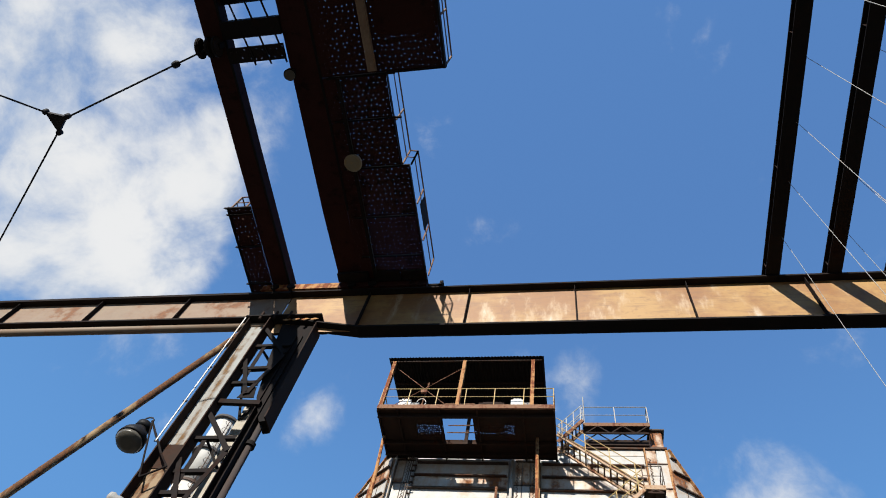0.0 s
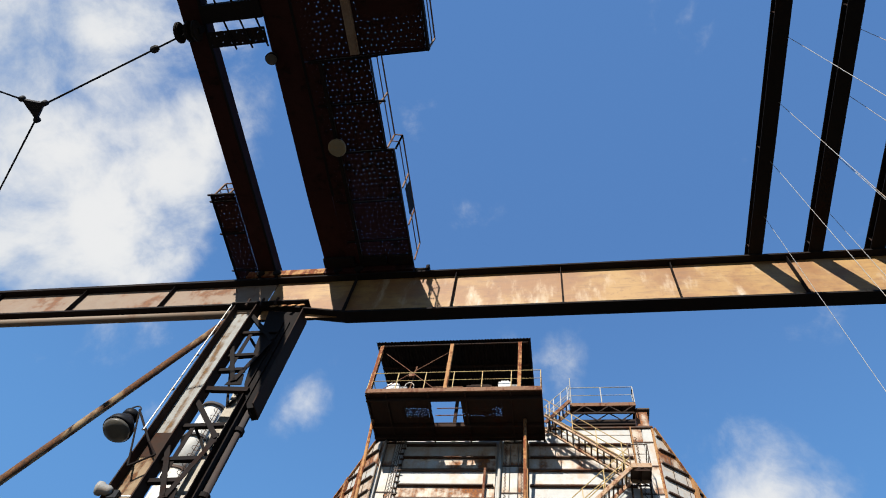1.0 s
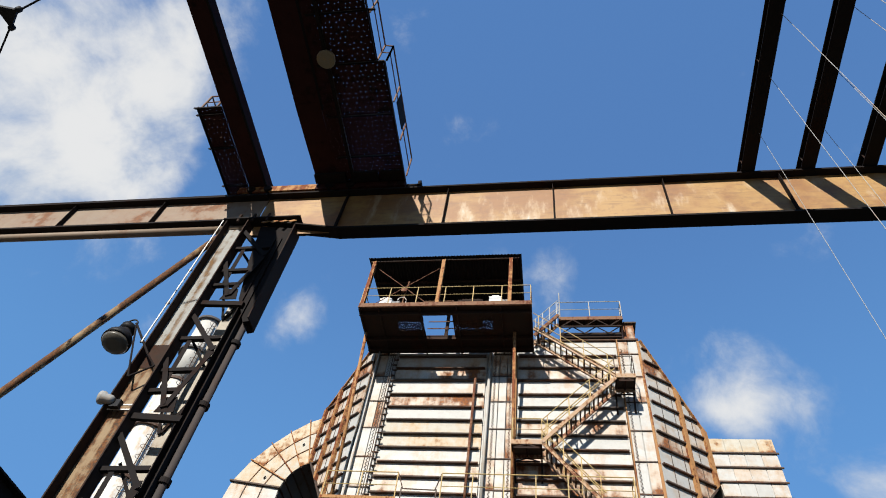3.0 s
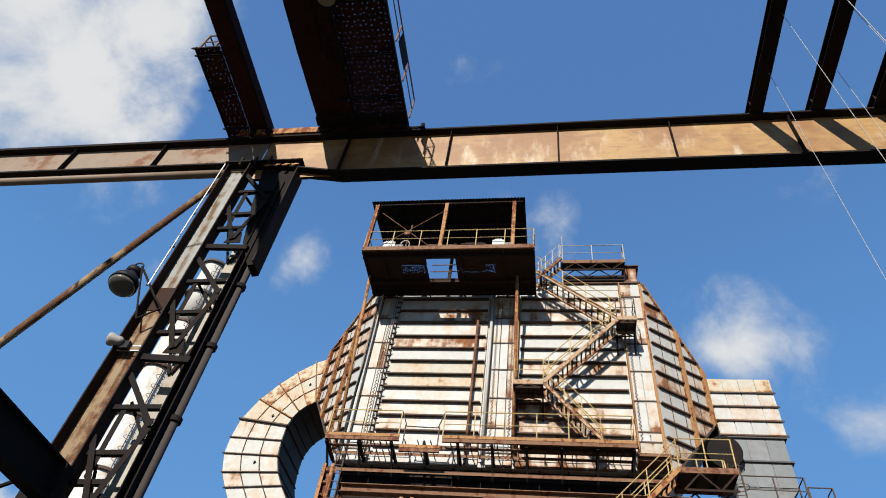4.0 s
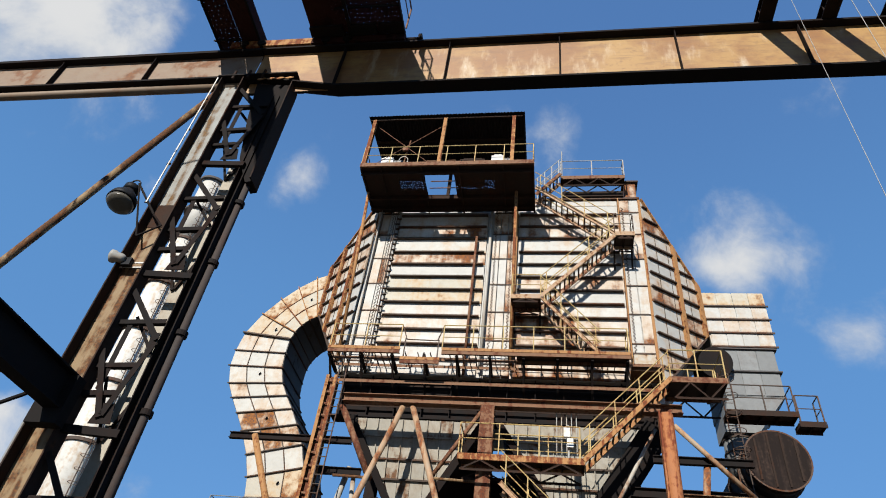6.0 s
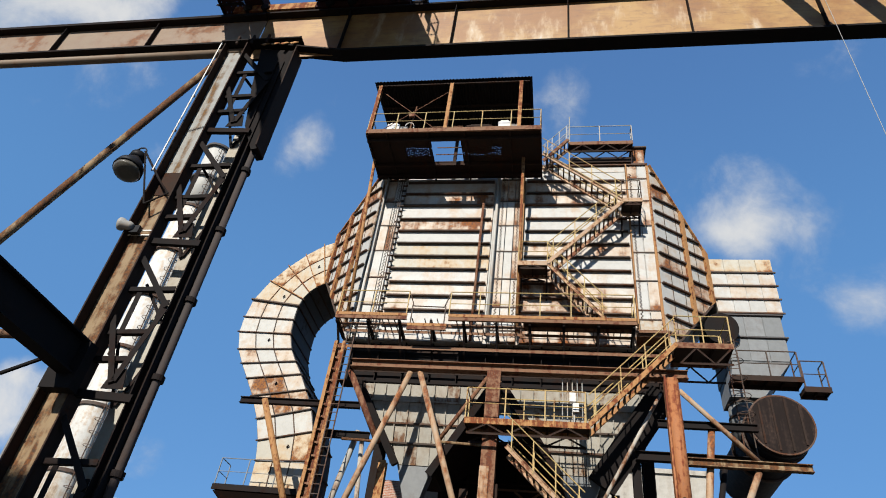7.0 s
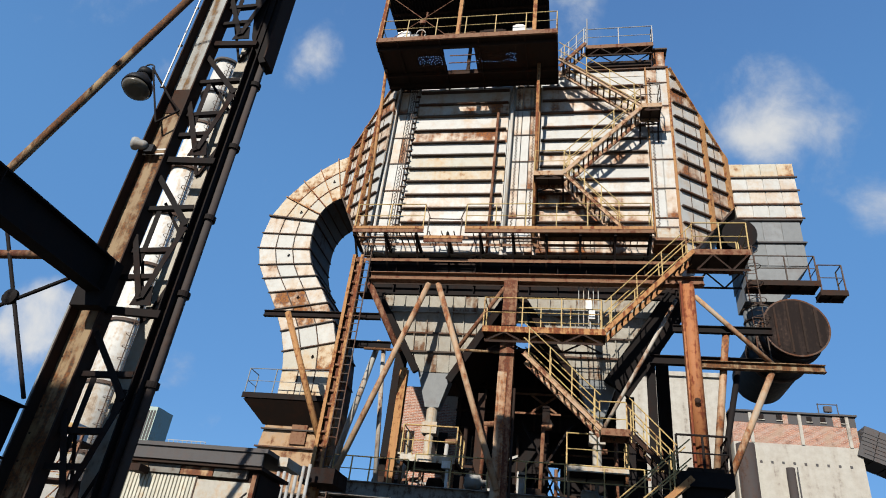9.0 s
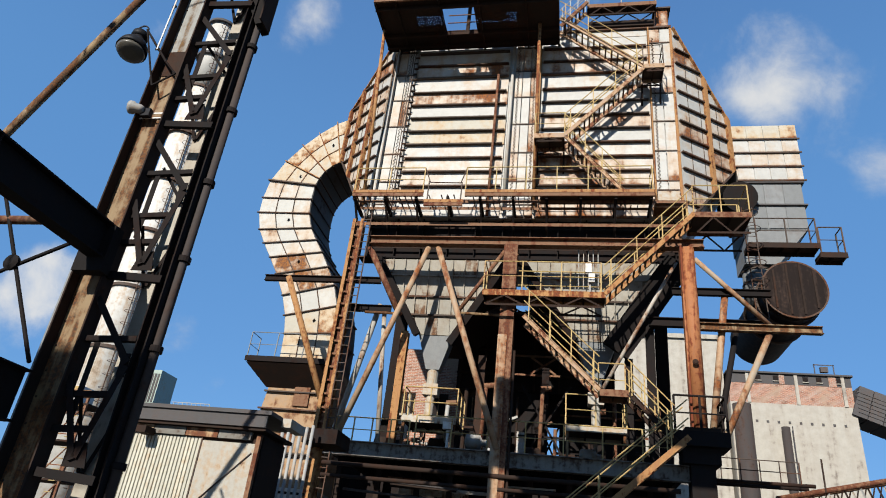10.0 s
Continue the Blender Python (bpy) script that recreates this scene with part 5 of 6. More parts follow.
FLANK = 0.5
hopper(-7.0, -2.3, -5.4, -4.18, "grey clad dust hopper with stiffening ribs")
FLANK = 1.9
hopper(-1.7, 3.5, 0.15, 1.5, "grey clad dust hopper with stiffening ribs")
for xa, xb in ((-5.4, -4.18), (0.15, 1.5)):
    ch = thing("discharge_chute", ((xa + xb) / 2, 22.3, 6.2), "grey sheet discharge chute under a hopper", "chute", "chutes")
    bm = B()
    m = (xa + xb) / 2
    quad_solid(bm, [(m - 0.24, 21.95, 8.3), (m + 0.24, 21.95, 8.3), (m + 0.24, 22.4, 8.3), (m - 0.24, 22.4, 8.3)],
               [(xa, 21.85, 9.515), (xb, 21.85, 9.515), (xb, 22.45, 9.515), (xa, 22.45, 9.515)])
    part("cone", bm, cladding_grey, ch)
    part("throat", tube(B(), (m, 22.15, 7.8), (m, 22.15, 8.297), 0.2, 16), pale_edge, ch)
    part("valve", box(B(), m - 0.26, m + 0.26, 21.95, 22.4, 7.4, 7.797), pale_edge, ch)
    part("outlet", tube(B(), (m, 22.15, 6.25), (m, 22.15, 7.397), 0.15, 14), pale_edge, ch)

# pipe struts in an A, and their mates
for p, q, r, m, label in (
        ((-5.0, 20.05, 12.15), (-7.25, 20.05, 5.3), 0.10, strut_rust, "rust-streaked pale pipe strut of the A-frame"),
        ((-4.66, 20.05, 12.15), (-2.1, 19.72, 5.3), 0.10, strut_rust, "rust-streaked pale pipe strut of the A-frame"),
        ((-6.75, 21.0, 10.3), (-7.75, 21.0, 5.3), 0.10, bare_strut, "grey pipe strut behind the A-frame"),
        ((-6.5, 20.8, 10.0), (-6.05, 20.8, 5.3), 0.08, bare_strut, "grey upright pipe behind the A-frame"),
        ((-7.2, 20.15, 12.15), (-5.75, 20.15, 9.6), 0.11, rusty_steel, "red-brown diagonal strut by the hopper"),
        ((-2.3, 20.1, 12.1), (-3.75, 20.1, 9.75), 0.07, rusty_steel, "red-brown diagonal strut by the column"),
        ((3.9, 20.1, 11.9), (6.1, 20.6, 9.85), 0.08, strut_rust, "pale diagonal brace to the drum support"),
        ((6.0, 20.5, 9.5), (4.3, 20.1, 6.0), 0.10, strut_rust, "rust-streaked pale pipe strut under the drum support"),
        ((4.85, 20.6, 10.9), (4.1, 20.6, 6.1), 0.11, strut_rust, "rusty pipe strut beside the orange column"),
        ((5.2, 21.0, 9.9), (4.2, 20.4, 6.1), 0.09, black_steel, "black pipe strut beside the orange column"),
        ((-10.0, 20.0, 10.84), (-7.85, 20.0, 6.4), 0.11, orange_rust, "rusty strut under the cross beam"),
        ((3.4, 20.6, 12.0), (0.9, 20.6, 7.4), 0.06, bare_strut, "thin pale brace beside the hopper")):
    single("pipe_strut", tube(B(), p, q, r, 12), m, label, "strut", "pipe struts", smooth=True)
single("tie_bar", tube(B(), (-7.0, 20.2, 9.68), (-5.8, 20.2, 9.66), 0.05, 8), leg_paint, "pale tie bar between struts", "tie bar", "tie bars")
single("tie_bar", tube(B(), (-3.75, 20.1, 9.72), (-2.15, 20.1, 9.68), 0.05, 8), leg_paint, "pale tie bar between struts", "tie bar", "tie bars")
for p, q, w, h, label in (
        ((-11.0, 20.2, 10.88), (-6.6, 20.2, 10.88), 0.16, 0.22, "black cross beam carrying the loop duct"),
        ((-7.9, 20.6, 9.98), (-6.2, 20.6, 9.98), 0.16, 0.24, "black cross beam beside the A-frame"),
        ((3.2, 20.5, 10.9), (6.2, 20.5, 10.9), 0.16, 0.24, "black beam beside the orange column"),
        ((2.5, 21.0, 10.0), (6.0, 21.0, 10.0), 0.2, 0.3, "black beam beside the orange column")):
    single("cross_beam", ibeam_solid(B(), p, q, w, h), black_steel, label, "beam", "cross beams")
single("drum_beam", ibeam_solid(B(), (3.9, 20.4, 9.66), (7.5, 20.4, 9.66), 0.2, 0.24), leg_paint, "pale rusty beam carrying the drum", "beam", "cross beams")

# second gallery, stairs to it and the corner platform
S2 = 19.3
landing(-2.86, 1.03, S2, 20.1, 10.25, "rusty gallery in front of the hoppers", mat=orange_rust, truss=0.5)
railing([(-2.84, 20.0, 10.25), (-2.84, S2 + 0.03, 10.25), (0.9, S2 + 0.03, 10.25)], yellow, "faded yellow railing of the hopper gallery", 1.05, 1.1, group="gallery railings")
railing([(-2.0, 20.05, 10.25), (0.9, 20.05, 10.25)], yellow, "faded yellow railing of the hopper gallery", 1.05, 1.1, group="gallery railings")
stair((1.0, 20.1, 10.2), (3.85, S2 + 0.8, 13.15), 0.8, orange_rust, yellow, "rusty steel stair flight with yellow handrails")
landing(3.8, 5.6, S2, 20.6, 13.2, "rusty corner platform beside the tower", mat=rusty_steel, truss=0.75)
railing([(3.85, S2 + 0.03, 13.2), (5.55, S2 + 0.03, 13.2), (5.55, 20.5, 13.2)], yellow, "faded yellow railing of the corner platform", 1.05, 0.9, group="gallery railings")
railing([(3.85, 20.55, 13.2), (5.5, 20.55, 13.2)], yellow, "faded yellow railing of the corner platform", 1.05, 0.9, group="gallery railings")
stair((0.83, 20.1, 7.15), (-1.5, 20.1, 9.4), 0.8, stair_rust, yellow, "rusty steel stair flight with yellow handrails")
landing(0.83, 1.65, S2, 20.1, 7.15, "rusty landing of the lower stair", mat=rusty_steel)
railing([(0.83, 20.05, 7.15), (1.62, 20.05, 7.15)], yellow, "faded yellow railing of the lower landing", 1.05, 0.7, group="landing railings")
stair((2.9, 20.1, 5.8), (1.65, 20.1, 7.1), 0.8, dark_brown, yellow, "dark lower stair flight with yellow handrails")
stair((-3.4, 19.2, 0.0), (3.1, 19.2, 5.75), 0.8, orange_rust, yellow, "rusty lower stair flight with yellow handrails")
railing([(2.9, 19.42, 6.15), (4.3, 19.42, 6.15), (4.3, 20.5, 6.15)], black_steel, "black railing on the pier head", 1.0, 0.7, 0.03, group="landing railings")
fx = thing("fixture_box", (0.75, 19.9, 10.25), "small white switch boxes on the gallery", "switch box")
part("box", box(B(), 0.42, 0.62, 19.9, 20.0, 11.25, 11.6), white_paint, fx)
part("box", box(B(), 0.52, 0.72, 19.9, 20.0, 10.9, 11.2), white_paint, fx)
part("stand", bar(B(), (0.57, 20.03, 10.25), (0.57, 20.03, 11.7), 0.05, 0.05), grey_paint, fx)
for k in range(5):
    x = 0.2 + k * 0.16
    single("vertical_conduit", tube(B(), (x, 20.15, 10.25), (x, 20.15, 12.2), 0.018, 6), grey_paint, "thin grey conduit up to the cap girder", "conduit", "conduits")

# black backing boxes added between the columns, to close off the sky
bk = thing("rear_bunker", (-1.5, 26.6, 8.6), "black backing boxes added behind the hoppers", "bunker")
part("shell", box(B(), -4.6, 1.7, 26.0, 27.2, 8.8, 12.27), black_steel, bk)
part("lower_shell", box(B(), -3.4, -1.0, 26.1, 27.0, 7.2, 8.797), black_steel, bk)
for k in range(7):
    part("rib", box(B(), -4.5 + k * 1.0, -4.42 + k * 1.0, 25.9, 25.996, 8.8, 12.2), dark_brown, bk)
for z in (9.4, 10.4, 11.4):
    part("runner", box(B(), -4.6, 1.7, 25.82, 25.896, z, z + 0.08), dark_brown, bk)

# ---- loop duct on the left of the tower ----
DY0, DY1 = 22.85, 25.4


def near(p, k=0.952):
    return p[0] * k, 1.6 + (p[1] - 1.6) * k


cuts = [((-10.5, 21.3), (-10.4, 18.73)), ((-11.3, 20.95), (-10.75, 18.65)), ((-12.1, 20.35), (-11.1, 18.45)), ((-12.8, 19.65), (-11.4, 18.15)), ((-13.5, 18.75), (-11.62, 17.75)),
        ((-14.05, 17.65), (-11.74, 17.35)), ((-14.2, 16.7), (-11.76, 16.6)), ((-14.2, 15.9), (-11.7, 15.85)), ((-13.95, 15.0), (-11.45, 15.1)),
        ((-13.55, 14.3), (-11.1, 14.5)), ((-13.1, 13.6), (-10.7, 13.9)), ((-12.6, 12.8), (-10.3, 13.2)), ((-12.1, 11.8), (-9.85, 12.35)),
        ((-11.78, 10.9), (-9.55, 11.4)), ((-11.63, 10.1), (-9.45, 10.2)), ((-11.59, 9.0), (-9.45, 9.0))]
duct = thing("loop_duct", (-10.2, 24, 8.6), "pale rectangular loop duct, rust-streaked panels with dark seams", "duct")
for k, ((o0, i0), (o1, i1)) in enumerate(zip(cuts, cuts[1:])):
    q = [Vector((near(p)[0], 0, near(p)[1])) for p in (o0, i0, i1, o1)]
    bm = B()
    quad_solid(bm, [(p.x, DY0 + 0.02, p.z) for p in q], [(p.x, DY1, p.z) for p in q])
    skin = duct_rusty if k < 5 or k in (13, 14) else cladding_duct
    # section body painted dark to stand in for shade inside the loop
    sec = part("duct_section", bm, shaded_cladding, duct, "inner face with its shade in the paint")
    # three panels across the face
    for j in range(3):
        f0, f1 = j / 3 + 0.008, (j + 1) / 3 - 0.008
        c = [q[0].lerp(q[1], f0), q[0].lerp(q[1], f1), q[3].lerp(q[2], f1), q[3].lerp(q[2], f0)]
        m = sum(c, Vector()) / 4
        c = [p.lerp(m, 0.02) for p in c]
        d = random.uniform(0.015, 0.03)
        bm = B()
        quad_solid(bm, [(p.x, DY0 + 0.015, p.z) for p in c], [(p.x, DY0 - d, p.z) for p in c])
        part("panel", bm, skin, sec)
    for j in (1, 2):
        s0, s1 = q[0].lerp(q[1], j / 3), q[3].lerp(q[2], j / 3)
        part("panel_seam", bar(B(), (s0.x, DY0 - 0.035, s0.z), (s1.x, DY0 - 0.035, s1.z), 0.03, 0.03), rusty_steel if k < 5 else rib_steel, sec)
    heavy = k in (5,)
    a, b = q[0], q[1]
    e = (b - a).normalized() * (0.05 if k % 2 else 0.02)
    part("seam_rib", bar(B(), (a.x - e.x, DY0 - 0.06, a.z - e.z), (b.x + e.x, DY0 - 0.06, b.z + e.z), 0.14 if heavy else 0.07, 0.06 if heavy else 0.04), orange_rust if k < 5 else rib_steel, sec)
    part("side_rib", bar(B(), (b.x + e.x * 0.4, DY0, b.z), (b.x + e.x * 0.4, DY1, b.z), 0.08, 0.05), rib_steel, sec)
    if k % 3 == 1:
        h = q[0].lerp(q[1], random.uniform(0.3, 0.7)).lerp(q[3].lerp(q[2], 0.5), 0.5)
        part("hook", bar(B(), (h.x, DY0 - 0.05, h.z), (h.x + 0.07, DY0 - 0.09, h.z + 0.09), 0.04, 0.05), black_steel, sec)
# foot of the duct with its platform
bm = B()
quad_solid(bm, [(-11.7, DY0, 4.0), (-8.9, DY0, 4.0), (-8.9, DY1 + 0.3, 4.0), (-11.7, DY1 + 0.3, 4.0)],
           [(-11.05, DY0, 8.65), (-8.98, DY0, 8.65), (-8.98, DY1, 8.65), (-11.05, DY1, 8.65)])
foot = part("duct_foot", bm, foot_rust, duct, "rust-brown duct foot")
for z, x0 in ((8.1, -11.12), (7.4, -11.2), (6.75, -11.3), (6.0, -11.4), (5.2, -11.5)):
    part("seam_rib", bar(B(), (x0 - 0.1, DY0 - 0.07, z), (-8.85, DY0 - 0.07, z), 0.12, 0.05), rib_steel, foot)
part("door", box(B(), -10.1, -9.5, DY0 - 0.08, DY0 - 0.01, 6.9, 8.0), rusty_steel, foot, "rust-red hatch")
landing(-11.95, -8.55, 21.9, 22.8, 8.45, "black platform round the loop duct", mat=black_steel)
railing([(-11.9, 22.7, 8.45), (-11.9, 21.95, 8.45), (-8.65, 21.95, 8.45)], cladding_grey, "thin grey railing of the duct platform", 0.95, 1.2, 0.015, group="platform railings")
bm = B()
quad_solid(bm, [(-11.9, 21.95, 8.24), (-11.9, 22.84, 8.24), (-11.3, 22.84, 7.55)], [(-8.6, 21.95, 8.24), (-8.6, 22.84, 8.24), (-8.6, 22.84, 7.55)])
single("platform_bracket", bm, dark_brown, "dark brown plate bracket under the duct platform", "bracket")
single("plinth", box(B(), -12.2, -8.5, 22.3, 26.2, 0, 3.995), concrete, "stained concrete plinth under the loop duct", "plinth")

# ---- duct and drum on the right ----
rd = thing("side_duct", (7.3, 24, 12.2), "pale box duct with rusty top edge beside the tower", "duct")
RYD = 22.65
# box sections from the top down: height, left and right edge
levels = [(19.25, 6.05, 8.5), (18.55, 6.1, 8.58), (17.9, 6.15, 8.58), (17.25, 6.2, 8.58), (16.6, 6.25, 8.58)]
for (z1, a1, b1), (z0, a0, b0) in zip(levels, levels[1:]):
    bm = B()
    quad_solid(bm, [(a0, RYD, z0), (b0, RYD, z0), (b0, RYD + 2.6, z0), (a0, RYD + 2.6, z0)], [(a1, RYD, z1), (b1, RYD, z1), (b1, RYD + 2.6, z1), (a1, RYD + 2.6, z1)])
    s = part("duct_section", bm, duct_rusty if z1 > 19 else cladding, rd)
    for j in range(4):
        f0, f1 = a0 + (b0 - a0) * j / 4 + 0.015, a0 + (b0 - a0) * (j + 1) / 4 - 0.015
        part("panel", box(B(), f0, f1, RYD - 0.03 - random.uniform(0, 0.012), RYD - 0.004, z0 + 0.04, z1 - 0.015), duct_rusty if z1 > 19 else cladding, s)
    part("seam_rib", box(B(), a0 - 0.05, b0 + 0.06, RYD - 0.1, RYD - 0.045, z0 - 0.03, z0 + 0.03), rib_steel, s)
for z0, z1 in ((15.55, 16.5), (14.5, 15.5)):
    s = part("duct_section", box(B(), 6.4, 8.45, RYD + 0.02, RYD + 2.5, z0, z1), cladding_grey, rd, "dull grey duct section")
    for j in range(3):
        part("panel", box(B(), 6.42 + 0.68 * j, 7.06 + 0.68 * j, RYD - 0.012, RYD + 0.016, z0 + 0.04, z1 - 0.06), cladding_grey, s)
    part("flange", box(B(), 6.3, 8.55, RYD - 0.07, RYD + 2.55, z1 + 0.004, z1 + 0.06), slate, s)
bm = B()
quad_solid(bm, [(6.15, RYD + 0.1, 13.1), (7.3, RYD + 0.1, 13.1), (7.3, RYD + 1.3, 13.1), (6.15, RYD + 1.3, 13.1)], [(6.42, RYD + 0.03, 14.49), (8.4, RYD + 0.03, 14.49), (8.4, RYD + 2.4, 14.49), (6.42, RYD + 2.4, 14.49)])
part("reducer", bm, cladding_grey, rd)
nk = part("neck", tube(B(), (6.7, RYD + 0.7, 11.6), (6.7, RYD + 0.7, 13.1), 0.52, 24), cladding_grey, rd, "", True)
for z in (12.0, 12.5, 13.0):
    part("hoop", ring(B(), (6.7, RYD + 0.7, z), (0, 0, 1), 0.53, 0.05, 24), rib_steel, nk)
drum = thing("drum", (7.35, 23.5, 10.5), "big dark rusty drum lying on its support beam", "drum")
part("barrel", spin(B(), (7.35, 21.85, 11.66), (0, 1, 0), [(0, 1.04), (0.3, 1.04), (0.301, 1.0), (5.0, 1.0), (5.3, 0.8)], 40), drum_steel, drum, "", True)
fc = part("end_plate", tube(B(), (7.35, 21.72, 11.66), (7.35, 21.845, 11.66), 1.0, 40), drum_steel, drum, "dark end plate with pale vertical streaks")
part("rim", ring(B(), (7.35, 21.76, 11.66), (0, 1, 0), 1.02, 0.07, 40), rib_steel, drum)
for x in (-0.62, -0.2, 0.22, 0.64):
    h = math.sqrt(0.94 ** 2 - x * x)
    part("stiffener", box(B(), 7.35 + x - 0.03, 7.35 + x + 0.03, 21.685, 21.718, 11.66 - h, 11.66 + h), dark_brown, fc)
for y in (22.6, 24.2):
    part("band", ring(B(), (7.35, y, 11.66), (0, 1, 0), 1.03, 0.08, 40), rib_steel, drum)
landing(6.0, 8.3, 21.5, 22.2, 13.3, "dark rusty walkway over the drum", mat=dark_brown)
landing(8.25, 9.1, 21.5, 22.1, 12.95, "rusty walkway end over the drum", mat=dark_brown)
railing([(6.3, 21.53, 13.3), (8.25, 21.53, 13.3), (8.25, 22.15, 13.3)], rib_steel, "thin grey railing of the drum walkway", 1.0, 0.9, 0.02, group="platform railings")
railing([(8.3, 21.53, 12.95), (9.05, 21.53, 12.95), (9.05, 22.05, 12.95)], rib_steel, "thin grey railing of the drum walkway", 1.0, 0.7, 0.02, group="platform railings")
vl = thing("caged_ladder", (6.1, 21.3, 9.8), "thin grey caged ladder by the drum", "ladder")
for x in (5.95, 6.3):
    part("stile", tube(B(), (x, 21.3, 10.15), (x - 0.1, 21.3, 14.6), 0.02, 6), rib_steel, vl)
for k in range(12):
    part("rung", tube(B(), (5.95 - 0.008 * k, 21.3, 11.2 + 0.28 * k), (6.3 - 0.008 * k, 21.3, 11.2 + 0.28 * k), 0.012, 5), rib_steel, vl)
for k in range(5):
    part("hoop", ring(B(), (6.1 - 0.02 * k, 21.0, 11.6 + 0.65 * k), (0, 0, 1), 0.26, 0.018, 16), rib_steel, vl)

# ---- lower deck with its clutter ----
LD = 5.3
dk = thing("lower_deck", (-2.2, 21, 4.9), "grey-painted lower girder deck under the hoppers", "deck")
part("front_girder", ibeam_solid(B(), (-7.6, 20.0, 5.06), (3.3, 20.0, 5.06), 0.3, 0.44), deck_grey, dk)
part("rear_girder", ibeam_solid(B(), (-7.6, 24.5, 5.06), (3.3, 24.5, 5.06), 0.3, 0.44), black_steel, dk)
for k in range(8):
    x = -7.4 + k * 1.5
    part("cross_girder", ibeam_solid(B(), (x, 20.16, 5.08), (x, 24.34, 5.08), 0.16, 0.3), black_steel, dk)
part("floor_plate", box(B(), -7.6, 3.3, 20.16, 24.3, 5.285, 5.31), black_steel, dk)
part("pipe_rack", tube(B(), (-7.4, 19.75, 4.55), (3.0, 19.75, 4.55), 0.07, 10), dark_brown, dk, "", True)
part("pipe_rack", tube(B(), (-7.4, 19.8, 4.2), (3.0, 19.8, 4.2), 0.06, 10), dark_brown, dk, "", True)
# added black sheet and boxes that fill the sky gaps behind the deck
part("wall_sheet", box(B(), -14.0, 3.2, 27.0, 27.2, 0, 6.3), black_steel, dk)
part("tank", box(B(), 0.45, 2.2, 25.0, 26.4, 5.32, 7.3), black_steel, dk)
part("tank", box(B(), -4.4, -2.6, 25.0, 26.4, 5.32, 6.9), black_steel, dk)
random.seed(21)
for k in range(26):
    x0, y0, z0 = random.uniform(-7.4, 1.5), random.uniform(20.3, 24.0), random.uniform(2.6, 4.7)
    L = random.uniform(0.8, 3.2)
    mt = random.choice((dark_brown, dark_brown, rusty_steel, slate, pale_edge, black_steel))
    if k % 3 == 0:
        part("cross_pipe", tube(B(), (x0, y0, z0), (x0 + L * 0.4, y0, z0 - L * 0.5), random.uniform(0.03, 0.07), 8), mt, dk)
    elif k % 3 == 1:
        part("low_beam", ibeam_solid(B(), (x0, y0, z0), (min(3.0, x0 + L), y0, z0), 0.12, 0.18), mt, dk)
    else:
        part("cross_pipe", tube(B(), (x0, y0, z0), (min(3.0, x0 + L), y0, z0 + random.uniform(-0.1, 0.1)), random.uniform(0.03, 0.08), 8), mt, dk)
for k in range(9):
    x = -7.2 + k * 1.2
    part("lower_post", bar(B(), (x, 20.9 + 0.4 * (k % 3), 0), (x, 20.9 + 0.4 * (k % 3), 4.9), 0.16, 0.16), dark_brown, dk)
random.seed(33)
for k in range(11):
    z, x = 4.42 - k * 0.24, -5.6 + 0.15 * k
    while x < 2.6:
        L = random.uniform(0.5, 1.9)
        if random.random() < 0.72:
            y = 20.55 + 0.04 * k + random.uniform(0, 0.5)
            part("louvre", bar(B(), (x, y, z), (min(2.9, x + L), y, z + random.uniform(-0.04, 0.04)), 0.03, random.uniform(0.05, 0.12)), random.choice((hopper_steel, rusty_steel, dark_brown, pale_edge)), dk)
        x += L + random.uniform(0.05, 0.5)
random.seed(44)
for k in range(34):
    x, y = random.uniform(-6.8, 2.6), random.uniform(22.7, 24.2)
    h, mt = random.uniform(0.7, 3.0), random.choice((dark_brown, black_steel, rusty_steel, grey_paint, rib_steel))
    if k % 3 == 0:
        part("riser_pipe", tube(B(), (x, y, 5.312), (x, y, 5.3 + h), random.uniform(0.03, 0.08), 8), mt, dk)
    elif k % 3 == 1:
        part("frame_bar", bar(B(), (x, y, 5.4 + h * 0.6), (min(3.0, x + random.uniform(0.6, 2.0)), y, 5.4 + h * 0.6 + random.uniform(-0.5, 0.5)), 0.06, 0.08), mt, dk)
    else:
        part("equipment_box", box(B(), x, min(3.1, x + random.uniform(0.2, 0.6)), y, y + 0.4, 5.312, 5.3 + h * 0.45), mt, dk)
railing([(-4.7, 20.1, LD), (3.2, 20.1, LD)], yellow, "faded yellow railing along the lower deck", 0.95, 1.2, group="deck railings")
railing([(-7.3, 20.1, LD), (-4.9, 20.1, LD)], yellow, "short yellow railing on the lower deck", 0.75, 0.6, group="deck railings")
for x0, x1, y0, zz in ((-5.25, -3.5, 20.3, 6.25), (-0.14, 1.66, 20.3, 6.3)):
    ld = landing(x0, x1, y0, y0 + 1.6, zz, "pale-edged small platform on the lower deck", mat=pale_edge)
    railing([(x0, y0 + 1.5, zz), (x0, y0 + 0.02, zz), (x1, y0 + 0.02, zz), (x1, y0 + 1.5, zz)], yellow, "pale yellow railing of a small platform", 0.95, 0.85, group="deck railings")
    for x in (x0 + 0.06, x1 - 0.06):
        part("leg", bar(B(), (x, y0 + 0.1, LD), (x, y0 + 0.1, zz - 0.18), 0.08, 0.08), leg_paint, ld)
random.seed(5)
